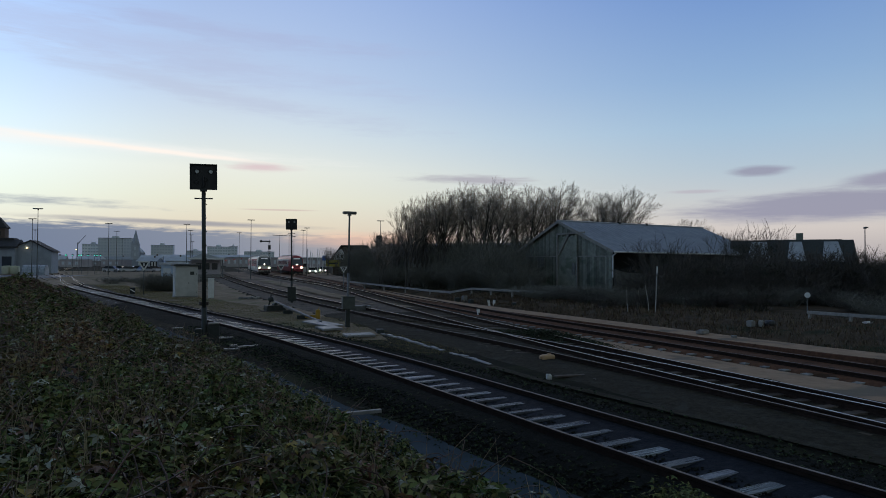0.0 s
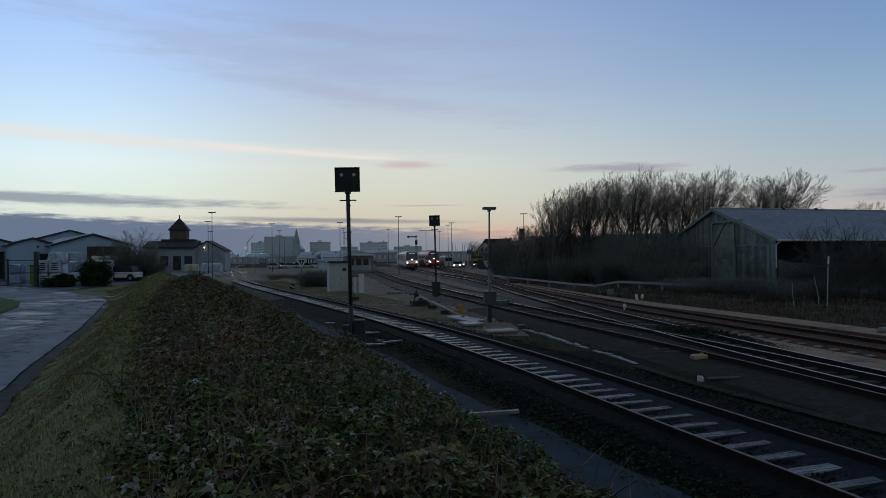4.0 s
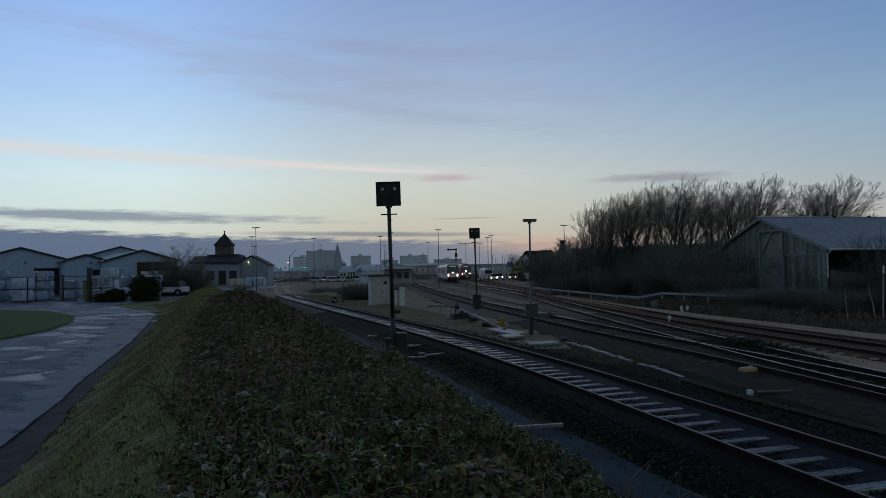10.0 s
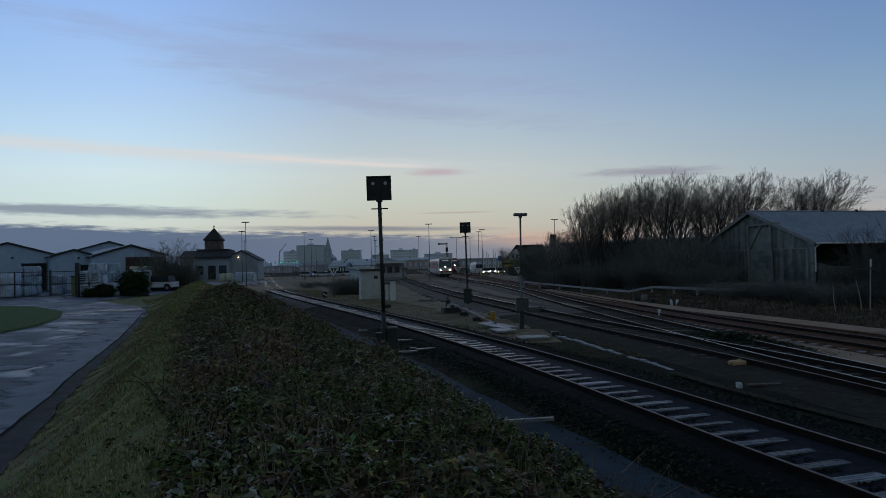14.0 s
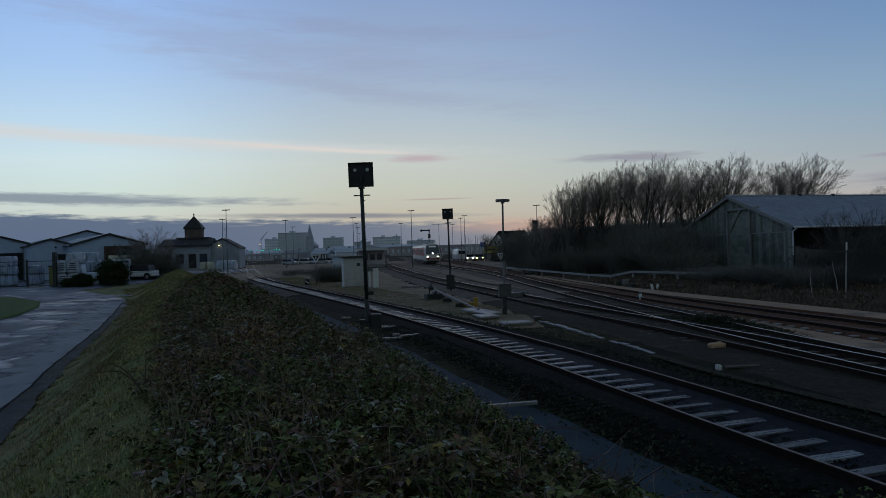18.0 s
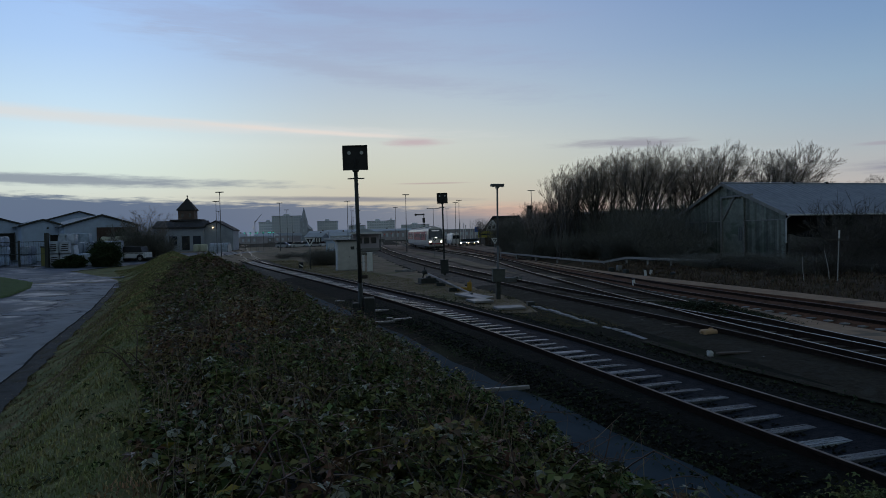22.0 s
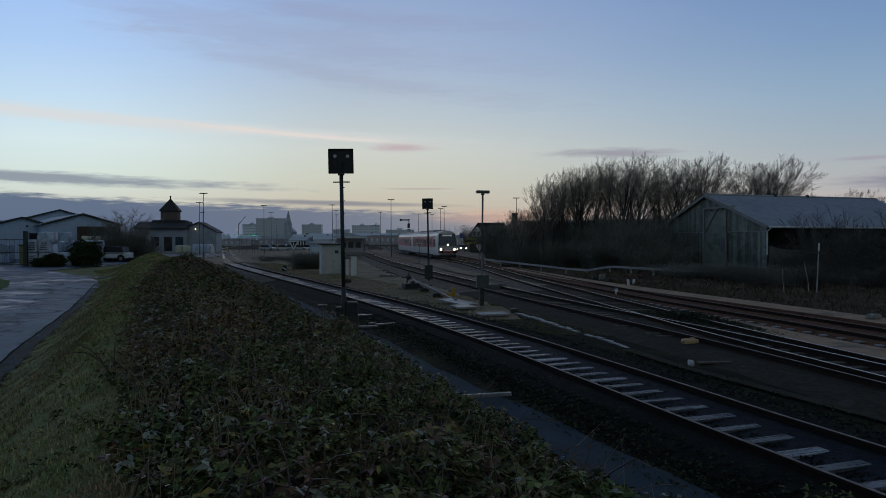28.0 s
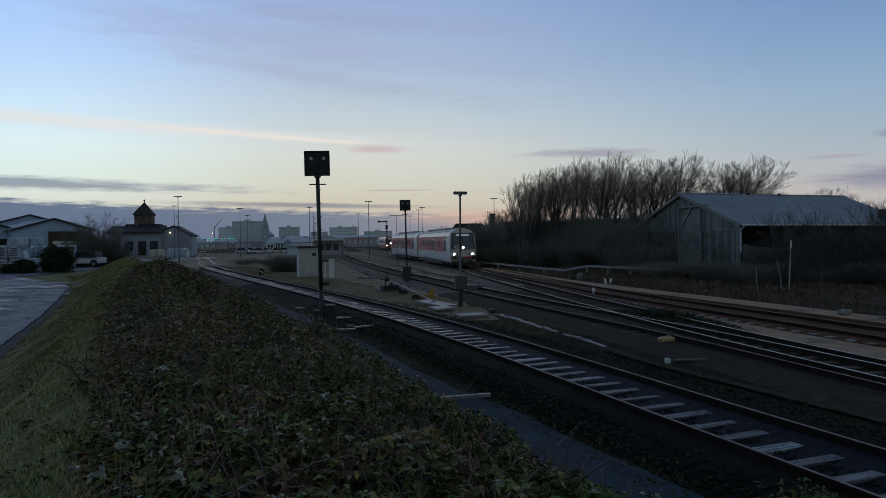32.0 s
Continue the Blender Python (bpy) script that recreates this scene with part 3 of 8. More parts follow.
def track_bed(pts, name, label, mat, width=1.75, top=-0.16, low=YARD - 0.04, seed=1, buried=False, wet=False):
    n = len(pts)
    offs = [-width - 0.75, -width, -1.0, -0.82, -0.66, 0, 0.66, 0.82, 1.0, width, width + 0.75]
    zs = [low, top + 0.015, top + 0.045, top + 0.03, top, top - 0.01, top, top + 0.03, top + 0.045, top + 0.015, low]
    if wet:  # stone heaped over the sleepers outside the rails and towards the far rail
        offs = [-width - 0.75, -width, -1.0, -0.84, -0.69, -0.1, 0.36, 0.58, 0.69, 0.84, 1.0, width, width + 0.75]
        zs = [low, top + 0.03, top + 0.075, top + 0.07, top - 0.012, top - 0.014, top + 0.025, top + 0.062, top + 0.06, top + 0.07, top + 0.075, top + 0.03, low]
    if buried:
        offs = [-width - 0.75, -1.28, -1.12, -1.0, -0.66, 0, 0.66, 1.0, 1.3, width, width + 0.75]
        zs = [low, top - 0.05, top - 0.03, top + 0.05, top + 0.05, top + 0.055, top + 0.05, top + 0.05, top + 0.05, top + 0.04, low]
    nrm = normals(pts)
    v = []
    for i in range(n):
        for o, z in zip(offs, zs):
            e = 0.12 * noise.noise((pts[i][0] * 0.8 + o * 3, pts[i][1] * 0.8, seed)) if abs(o) >= width else 0.0
            v.append((pts[i][0] + nrm[i][0] * (o + e), pts[i][1] + nrm[i][1] * (o + e), z + 0.02 * noise.noise((pts[i][0] * 2, pts[i][1] * 2, o))))
    k = len(offs)
    f = [(i * k + j + 1, i * k + j, (i + 1) * k + j, (i + 1) * k + j + 1) for i in range(n - 1) for j in range(k - 1)]
    bed = tagged(mesh_object(name, v, f, mat), label, "track bed", kind="structure")
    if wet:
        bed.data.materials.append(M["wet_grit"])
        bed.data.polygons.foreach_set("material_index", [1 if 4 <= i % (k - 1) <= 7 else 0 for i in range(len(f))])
    return bed


def railway(ctrl, label, sleeper_mat, head, spacing=0.60, y_min=3.0, y_max=115, length=2.5, skip=None, lift=0.0, beyond=None, phase=0, west=None, breadth=(0.92, 1.06)):
    track = thing("railway_track", label, "railway track", kind="structure")
    pts = curve_points(ctrl, 0.8)
    for off in (-HALF, HALF):
        rail_part(track, pts, off, west if west and off < 0 else head)
    bm = B()
    box(bm, -length / 2, -0.11, -0.19, length / 2, 0.11, -0.135 + lift, 0.012)
    s = part("sleeper", bm, sleeper_mat, track)
    at = curve_points(ctrl, 0.05)
    nrm = normals(at)[phase::int(spacing / 0.05 + 0.5)]
    at = at[phase::int(spacing / 0.05 + 0.5)]
    first, count = True, 0
    rng = random.Random(len(ctrl))
    for (x, y), (nx, ny) in zip(at, nrm):
        if y < y_min or y > y_max or count > 290 or (skip and skip(y)):
            continue
        a = math.atan2(ny, nx) + rng.uniform(-0.012, 0.012)
        m = Matrix.LocRotScale((x + rng.uniform(-0.03, 0.03), y, rng.uniform(-0.008, 0.004)), Euler((0, rng.uniform(-0.006, 0.006), a)), (1, rng.uniform(*breadth), 1))
        if first:
            s.matrix_basis, first = m, False
        else:
            o = again(s, m)
            if beyond and y > beyond[0]:
                if beyond[1] is None:
                    beyond[1] = s.data.copy()
                    beyond[1].materials[0] = beyond[2]
                o.data = beyond[1]
        count += 1
    return track


M["pale_sleeper"] = material("pale_concrete_sleeper", (0.36, 0.355, 0.345), (0.16, 0.158, 0.154), 3.0, 0.5, 0.2, 30, stain=0.6, sscale=1.0, vary=0.6)
M["pale_ballast"] = material("dusty_pale_ballast", (0.105, 0.095, 0.082), (0.055, 0.05, 0.044), 5.0, 0.95, 1.0, 14, stain=0.5, sscale=0.5, spec=0.1)
M["dry_ballast"] = material("dry_pinkish_ballast", (0.19, 0.155, 0.13), (0.10, 0.083, 0.07), 5.0, 0.95, 1.0, 14, stain=0.5, sscale=0.4, c3=(0.075, 0.066, 0.056), spec=0.1)
HEAD_DULL = M["railhead"]
HEAD_WORN = material("worn_brown_rail_head", (0.25, 0.18, 0.135), (0.16, 0.115, 0.09), 5.0, 0.55, 0, metal=0.2, stain=0.3)
HEAD_RUST = material("rusty_rail_head", (0.16, 0.10, 0.075), (0.10, 0.065, 0.05), 6.0, 0.6, 0, metal=0.3, stain=0.3)
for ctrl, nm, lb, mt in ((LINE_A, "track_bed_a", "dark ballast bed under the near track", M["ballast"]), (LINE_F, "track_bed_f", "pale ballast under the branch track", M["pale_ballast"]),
                         (LINE_B, "track_bed_b", "brownish ballast bed under the middle track", M["brown_ballast"]), (LINE_C, "track_bed_c", "brownish ballast bed under the turnout track", M["brown_ballast"]),
                         (LINE_D, "track_bed_d", "rust-brown ballast bed of the old siding", M["rust_ballast"])):
    wide = 1.45 if nm == "track_bed_a" else 1.75
    low = {"track_bed_b": 0.008, "track_bed_c": 0.0, "track_bed_f": 0.006}.get(nm, 0.0)
    bed = curve_points(ctrl, 1.0)
    if nm == "track_bed_a":  # paler stone from the far curve on
        track_bed(bed[bed[:, 1] > 45.2], "track_bed_far", "paler ballast bed in the far curve", M["pale_ballast"], wide, top=-0.165, seed=3)
        bed = bed[bed[:, 1] < 46.3]
    if nm in ("track_bed_b", "track_bed_c"):  # drier and paler towards the station
        track_bed(bed[bed[:, 1] > 35.2], nm + "_far", "dry pinkish grey ballast towards the station", M["dry_ballast"], wide, top=-0.165 - low, seed=6)
        bed = bed[bed[:, 1] < 36.3]
    track_bed(bed, nm, lb, mt, wide, top=-0.165 - low, seed=len(ctrl), buried=nm == "track_bed_d", wet=nm == "track_bed_a")
railway(LINE_A, "rusty single track on grey wooden sleepers along the bank", M["sleeper"], HEAD_WORN, y_min=-20, y_max=125, beyond=[37.0, None, M["pale_sleeper"]], phase=10, breadth=(0.72, 1.05))
railway(LINE_F, "branch track curving away on grey sleepers", M["pale_sleeper"], HEAD_DULL, y_min=70, y_max=150)
railway([(-20.0, 80.5), (-24.6, 96), (-29.6, 113), (-35.2, 131), (-43.6, 158), (-51.5, 190), (-60, 235)], "crossover track curving to the sidings on pale sleepers", M["pale_sleeper"], HEAD_DULL, y_min=86, y_max=150)
railway(LINE_B, "main track with shiny rails on dark sleepers", M["sleeper_old"], HEAD_DULL, y_max=120, skip=lambda y: y < 19, west=HEAD_WORN)
railway(LINE_C, "turnout track with shiny rails on dark sleepers", M["sleeper_old"], HEAD_DULL, y_max=125, length=2.5)
railway(LINE_D, "disused rusty siding with pale concrete sleepers", M["concrete"], HEAD_RUST, y_min=-20, y_max=110, spacing=0.65, lift=-0.015)

# walkway beside the near track, sandy strips and the paved edge beyond the siding
WALK_Y = (-22, 4, 7.5, 9, 11.1, 12.6, 15.5, 18.9, 20.6, 27, 36, 47)
WALK_E = (12.5, 4.7, 3.4, 2.86, 2.2, 1.5, 0.5, -0.45, -1.15, -3.3, -6.6, -11.0)
wy = np.arange(-20, 46, 0.5)
we = np.interp(wy, WALK_Y, WALK_E)
ww = we - np.interp(wy, (4, 10, 16, 30), (1.7, 1.5, 1.2, 1.1))
we = we + np.array([0.07 * noise.noise((y * 0.9, 2.2, 0)) + 0.04 * noise.noise((y * 3.1, 5.2, 0)) for y in wy])
wv = np.stack([np.c_[ww, wy, np.full(len(wy), YARD + 0.03)], np.c_[(ww + we) / 2, wy, np.full(len(wy), YARD + 0.04)], np.c_[we, wy, np.full(len(wy), YARD + 0.03)]], 1).reshape(-1, 3)
wf = [f for i in range(len(wy) - 1) for f in ((3 * i + 1, 3 * i + 4, 3 * i + 3, 3 * i), (3 * i + 2, 3 * i + 5, 3 * i + 4, 3 * i + 1))]
tagged(mesh_object("walkway", wv, wf, M["walkway"]), "narrow damp asphalt service walkway beside the track", "walkway", kind="structure")
strip = curve_points([(30, -24), (22.5, -2), (20.2, 5), (18.55, 11), (17.0, 15.5), (15.95, 19.5), (15.25, 23.5), (14.1, 29.2), (12.75, 35.6), (11.5, 43), (10.7, 50), (9.6, 64)], 0.8)
drape(strip, [-0.55, 0.0, 0.85], 0.0, M["sand"], "pavement", "pale paved edge strip beside the siding", "pavement", level=-0.06)
v, f = sweep(strip, [(-0.55, -0.062), (-0.6, -0.07), (-0.6, -0.3), (-0.55, -0.3)])
tagged(mesh_object("kerb", v, f, M["rust_ballast"]), "worn rust-stained kerb along the paved edge", "kerb", kind="structure")
sandy = curve_points([(14.6, 2), (13.0, 8), (12.3, 11.7), (11.75, 14.5), (11.1, 18), (10.7, 21), (10.35, 24)], 0.8)
drape(sandy, [-0.75, -0.3, 0.3, 0.8], 0.0, M["sand"], "path", "sandy grey strip between the tracks", "path", level=-0.135)
mid = curve_points([(7.9, 40), (6.5, 48), (5.0, 56), (3.6, 68), (1.6, 82), (-0.6, 100)], 1.0)
drape(mid, [-0.8, 0, 0.8], 0.0, M["waste"], "path", "worn gravel strip between the main tracks", "path", level=-0.14)


# ---- bramble bank ----
def scatter_leaves(name, spots, sizes, mat, tilt=0.9, seed=5, three=True):
    """Leaves as folded blades; where three is set, leaflets in threes as on a bramble."""
    rng = np.random.default_rng(seed)
    n = len(spots)
    blade = np.array([(0, 0, 0), (0.25, 0.42, 0.07), (0, 1.0, -0.16), (-0.25, 0.42, 0.07)])
    turns = (0.0, 1.25, -1.25) if three else (0.0,)
    scale = (1.0, 0.78, 0.78)
    base, faces = [], []
    for k, a in enumerate(turns):
        c, s = math.cos(a), math.sin(a)
        b = blade * scale[k]
        base.append(np.c_[b[:, 0] * c - b[:, 1] * s, b[:, 0] * s + b[:, 1] * c, b[:, 2]])
        o = 4 * k
        faces += [(o, o + 1, o + 2), (o, o + 2, o + 3)]
    base = np.concatenate(base)
    yaw, pitch, roll = rng.uniform(0, 6.283, n), rng.normal(-0.25, tilt * 0.5, n), rng.normal(0, tilt * 0.45, n)
    p = base[None] * sizes[:, None, None]
    c, s = np.cos(roll)[:, None], np.sin(roll)[:, None]
    p = np.stack([p[..., 0] * c + p[..., 2] * s, p[..., 1], -p[..., 0] * s + p[..., 2] * c], -1)
    c, s = np.cos(pitch)[:, None], np.sin(pitch)[:, None]
    p = np.stack([p[..., 0], p[..., 1] * c - p[..., 2] * s, p[..., 1] * s + p[..., 2] * c], -1)
    c, s = np.cos(yaw)[:, None], np.sin(yaw)[:, None]
    p = np.stack([p[..., 0] * c - p[..., 1] * s, p[..., 0] * s + p[..., 1] * c, p[..., 2]], -1) + spots[:, None]
    k = len(base)
    f = (np.array(faces)[None] + (np.arange(n) * k)[:, None, None]).reshape(-1, 3)
    return fast_mesh(name, p.reshape(-1, 3), f, mat)


def fast_mesh(name, v, tris, mat):
    me = bpy.data.meshes.new(name)
    me.vertices.add(len(v))
    me.vertices.foreach_set("co", np.ascontiguousarray(v, np.float32).ravel())
    k = tris.shape[1]
    me.loops.add(tris.size)
    me.loops.foreach_set("vertex_index", np.ascontiguousarray(tris, np.int32).ravel())
    me.polygons.add(len(tris))
    me.polygons.foreach_set("loop_start", np.arange(0, tris.size, k, dtype=np.int32))
    me.update(calc_edges=True)
    me.validate()
    me.materials.append(mat)
    return new(name, me)


def rods(segments, n=3):
    """Thin tapered rods for many (a, b, r0, r1): vertices and four-sided faces."""
    a, b = np.array([s[0] for s in segments], float), np.array([s[1] for s in segments], float)
    r0, r1 = np.array([s[2] for s in segments]), np.array([s[3] for s in segments])
    d = b - a
    d /= np.maximum(np.linalg.norm(d, axis=1, keepdims=True), 1e-6)
    ref = np.where(np.abs(d[:, 2:3]) > 0.9, [[1.0, 0, 0]], [[0, 0, 1.0]])
    u = np.cross(d, ref)
    u /= np.maximum(np.linalg.norm(u, axis=1, keepdims=True), 1e-6)
    w = np.cross(d, u)
    ang = np.arange(n) * 2 * np.pi / n
    ring = u[:, None] * np.cos(ang)[None, :, None] + w[:, None] * np.sin(ang)[None, :, None]
    v = np.concatenate([a[:, None] + ring * r0[:, None, None], b[:, None] + ring * r1[:, None, None]], 1)
    f = np.array([(j, (j + 1) % n, n + (j + 1) % n, n + j) for j in range(n)])
    return v.reshape(-1, 3), (f[None] + (np.arange(len(a)) * 2 * n)[:, None, None]).reshape(-1, 4)


def bramble_top(x, y):
    """How high the thicket stands over the ground."""
    lft, rgt = brake(y), line(y, FOOT_Y, FOOT_X)
    s = np.clip((x - lft - 0.02) / 1.3, 0, 1) * np.clip((rgt + 0.2 - x) / 0.8, 0, 1)
    lump = wobble(x, y, 0.55, 0.36) + wobble(x, y, 1.3, 0.46) + wobble(x, y, 3.0, 0.24)
    return s * np.maximum(0.08, 0.42 + lump + 0.12 * np.interp(y, (5, 25), (0, 1)))


M["bramble"] = material("bramble_leaves", (0.08, 0.13, 0.045), (0.165, 0.15, 0.06), 1.2, 0.65, vary=0.85, isle=True, stain=0.45, sscale=0.6, spec=0.1, c3=(0.21, 0.125, 0.066))
M["bramble_pale"] = material("pale_leaf_glints", (0.30, 0.31, 0.25), (0.18, 0.19, 0.14), 2.0, 0.7, vary=0.5, isle=True, stain=0)
M["bramble_red"] = material("russet_leaves", (0.19, 0.10, 0.055), (0.12, 0.075, 0.042), 2.0, 0.55, vary=0.5, isle=True, stain=0)
M["bramble_yellow"] = material("yellow_leaves", (0.36, 0.26, 0.05), (0.26, 0.20, 0.05), 3.0, 0.55, vary=0.3, isle=True, stain=0.2)
M["cane"] = material("bramble_canes", (0.10, 0.055, 0.04), (0.075, 0.055, 0.038), 3.0, 0.7, vary=0.4, isle=True, stain=0)
M["litter"] = material("shaded_litter", (0.032, 0.031, 0.022), (0.019, 0.02, 0.015), 6.0, 0.95, 0.8, 14, stain=0.3)
rng = np.random.default_rng(11)


def bank_spots(count, y0, y1, power=1.0, spread=0.3):
    y = y0 + (y1 - y0) * rng.random(count) ** power
    l, r = brake(y) + 0.1, line(y, FOOT_Y, FOOT_X) + 0.12
    x = l + (r - l) * rng.random(count)
    x += 0.25 * np.sin(y * 2.1) * (rng.random(count) < 0.5)
    return x, y


def thicket(name, count, y0, y1, size, mat, depth=0.5, power=1.0, seed=1, over=0.03, thin=1.1):
    x, y = bank_spots(count, y0, y1, power)
    keep = ~((np.abs(x) < 0.9) & (np.abs(y) < 1.3))
    x, y = x[keep], y[keep]
    top = bramble_top(x, y)
    z = height(x, y) + top * (1 - depth * rng.random(len(x)) ** 1.6) + over
    # thin out the leaves where the thicket opens
    gap = wobble(x, y, 2.3, 1.0) + wobble(x, y, 6.0, 0.6)
    keep = rng.random(len(x)) < np.clip(0.6 + 1.3 * thin * gap, 0.04, 1)
    x, y, z = x[keep], y[keep], z[keep]
    sizes = size * rng.uniform(0.45, 1.5, len(x)) * np.interp(y, (2, 5, 8, 14, 30, 60), (1.45, 1.2, 1.0, 1.15, 1.9, 2.8))
    return scatter_leaves(name, np.c_[x, y, z], sizes, mat, seed=seed)


# the body of the thicket, under the leaves; gap shade is in its colour
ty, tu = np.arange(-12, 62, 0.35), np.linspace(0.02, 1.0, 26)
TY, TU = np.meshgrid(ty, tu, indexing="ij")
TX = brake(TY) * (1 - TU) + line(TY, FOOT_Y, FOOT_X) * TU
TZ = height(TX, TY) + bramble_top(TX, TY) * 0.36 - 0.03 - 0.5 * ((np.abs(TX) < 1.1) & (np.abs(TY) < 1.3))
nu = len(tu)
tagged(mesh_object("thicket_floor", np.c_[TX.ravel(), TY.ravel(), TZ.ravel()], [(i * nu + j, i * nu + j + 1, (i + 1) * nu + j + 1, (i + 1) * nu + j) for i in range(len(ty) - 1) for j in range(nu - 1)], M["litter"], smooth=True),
       "undergrowth sheet coloured dark as the shade between bramble leaves", "undergrowth", kind="stuff")
tagged(thicket("bramble", 34000, 1.6, 9.5, 0.066, M["bramble"], 0.6, 0.8, 1), "dense dark green bramble leaves covering the bank", "bramble", kind="stuff")
tagged(thicket("bramble", 22000, -12, 1.7, 0.06, M["bramble"], 0.6, 1.0, 9), "bramble leaves on the bank behind", "bramble", kind="stuff")
tagged(thicket("bramble", 40000, 9, 24, 0.058, M["bramble"], 0.5, 1.0, 2), "dense dark green bramble leaves covering the bank", "bramble", kind="stuff")
tagged(thicket("bramble", 30000, 23, 62, 0.062, M["bramble"], 0.5, 1.0, 3), "dense dark green bramble leaves on the far bank", "bramble", kind="stuff")
# pale leaves strewn as glints: the shine is put into their colour
tagged(thicket("bramble_leaf_backs", 4200, 2, 16, 0.06, M["bramble_pale"], 0.25, 0.9, 4, 0.05, 1.6), "pale bramble leaves standing in for sky glints", "bramble", kind="stuff")
tagged(thicket("withered_bramble", 26000, 2, 34, 0.06, M["bramble_red"], 0.4, 0.9, 6, 0.03, -1.5), "withered russet bramble leaves", "bramble", kind="stuff")
tagged(thicket("yellowed_bramble", 240, 2.2, 14, 0.062, M["bramble_yellow"], 0.15, 0.9, 7, 0.05), "scattered yellow bramble leaves", "bramble", kind="stuff")

# canes that arch out of the thicket, and dry stalks
segs = []
x, y = bank_spots(650, 2.0, 34, 1.3)
for px, py in zip(x, y):
    if abs(px) < 0.9 and py < 1.6:
        continue
    z0 = float(height(px, py)) + float(bramble_top(np.array([px]), np.array([py]))[0]) * 0.7
    a, ln, up = rng.uniform(0, 6.283), rng.uniform(0.35, 1.3), rng.uniform(0.10, 0.42)
    prev = np.array([px, py, z0])
    for k in range(1, 8):
        t = k / 7
        nxt = np.array([px + math.cos(a + 0.5 * t) * ln * t, py + math.sin(a + 0.5 * t) * ln * t, z0 + up * 4 * t * (1 - t) + 0.03 * rng.normal()])
        segs.append((prev, nxt, 0.009 * (1.1 - t), 0.009 * (1.0 - t * 0.9)))
        prev = nxt
x, y = bank_spots(40, 2.6, 16, 1.3)
for px, py in zip(x, y):  # longer, stouter canes
    if px < line(py, CREST_Y, CREST_X) + 1.6:
        continue
    z0 = float(height(px, py)) + float(bramble_top(np.array([px]), np.array([py]))[0]) * 0.6
    a, ln, up = rng.uniform(0, 6.283), rng.uniform(0.9, 2.0), rng.uniform(0.2, 0.5)
    prev = np.array([px, py, z0])
    for k in range(1, 11):
        t = k / 10
        nxt = np.array([px + math.cos(a + 0.7 * t) * ln * t, py + math.sin(a + 0.7 * t) * ln * t, z0 + up * 4 * t * (1 - t) - 0.15 * t])
        segs.append((prev, nxt, 0.011 * (1.1 - t), 0.011 * (1.0 - t * 0.9)))
        prev = nxt
v, f = rods(segs)
tagged(fast_mesh("bramble_canes", v, f, M["cane"]), "arching reddish bramble canes", "bramble", kind="stuff")
segs = []
x, y = bank_spots(4600, 1.8, 24, 1.4)
keep = (wobble(x, y, 0.9, 1.0) + wobble(x, y, 3.0, 0.4) > 0.02) & (x < line(y, FOOT_Y, FOOT_X) - 1.1)
x, y = x[keep], y[keep]
for px, py in zip(x, y):
    if abs(px) < 0.9 and py < 1.6:
        continue
    z0 = float(height(px, py)) + float(bramble_top(np.array([px]), np.array([py]))[0]) * 0.75
    a, h, l = rng.uniform(0, 6.283), rng.uniform(0.12, 0.55), rng.uniform(0.02, 0.25)
    p0, p1 = np.array([px, py, z0]), np.array([px + math.cos(a) * l * 0.4, py + math.sin(a) * l * 0.4, z0 + h * 0.65])
    p2 = np.array([px + math.cos(a) * l * 1.3, py + math.sin(a) * l * 1.3, z0 + h])
    segs += [(p0, p1, 0.0034, 0.0026), (p1, p2, 0.0026, 0.001)]
v, f = rods(segs)
tagged(fast_mesh("dry_stalks", v, f, M["straw"]), "thin dry grass stalks standing in the brambles", "dry grass", kind="stuff")


# rough grass on the land side of the bank, and tufts elsewhere
def tufts(name, x, y, h, mat, label, per=5, seed=3, spread=0.05, width=0.006, far=0.0008):
    r = np.random.default_rng(seed)
    n = len(x) * per
    px, py = np.repeat(x, per) + r.normal(0, spread, n), np.repeat(y, per) + r.normal(0, spread, n)
    z = height(px, py) - 0.01
    a, hh, l = r.uniform(0, 6.283, n), np.repeat(h, per) * r.uniform(0.5, 1.2, n), r.uniform(0.2, 0.9, n)
    w = np.maximum(width, far * py)
    root = np.stack([px, py, z], -1)
    side = np.stack([-np.sin(a) * w, np.cos(a) * w, 0 * a], -1)
    mid = root + np.stack([np.cos(a) * l * hh * 0.3, np.sin(a) * l * hh * 0.3, hh * 0.6], -1)
    tip = root + np.stack([np.cos(a) * l * hh, np.sin(a) * l * hh, hh * (1 - 0.3 * l)], -1)
    v = np.stack([root - side, root + side, mid - side * 0.7, mid + side * 0.7, tip], 1).reshape(-1, 3)
    o = (np.arange(n) * 5)[:, None]
    t = np.concatenate([o + [0, 1, 3], o + [0, 3, 2], o + [2, 3, 4]])
    return tagged(fast_mesh(name, v, t, mat), label, "grass", kind="stuff")


y = np.r_[2.5 + 60 * rng.random(16000) ** 1.5, -12 + 14.5 * rng.random(2500)]
l, r = line(y, ROAD_Y, ROAD_X) - 0.05, brake(y) + 0.1
x = l + (r + 0.45 - l) * rng.random(len(y))
clump = np.clip(0.75 + wobble(x, y, 1.1, 0.9) + wobble(x, y, 3.2, 0.7), 0.18, 2.0)
tufts("grass", x, y, rng.uniform(0.02, 0.065, len(y)) * clump * np.interp(y, (3, 50), (1, 1.6)), M["blade"], "rough winter grass on the bank beside the road", 8, spread=0.08)
y = 2.5 + 40 * rng.random(6500) ** 1.4
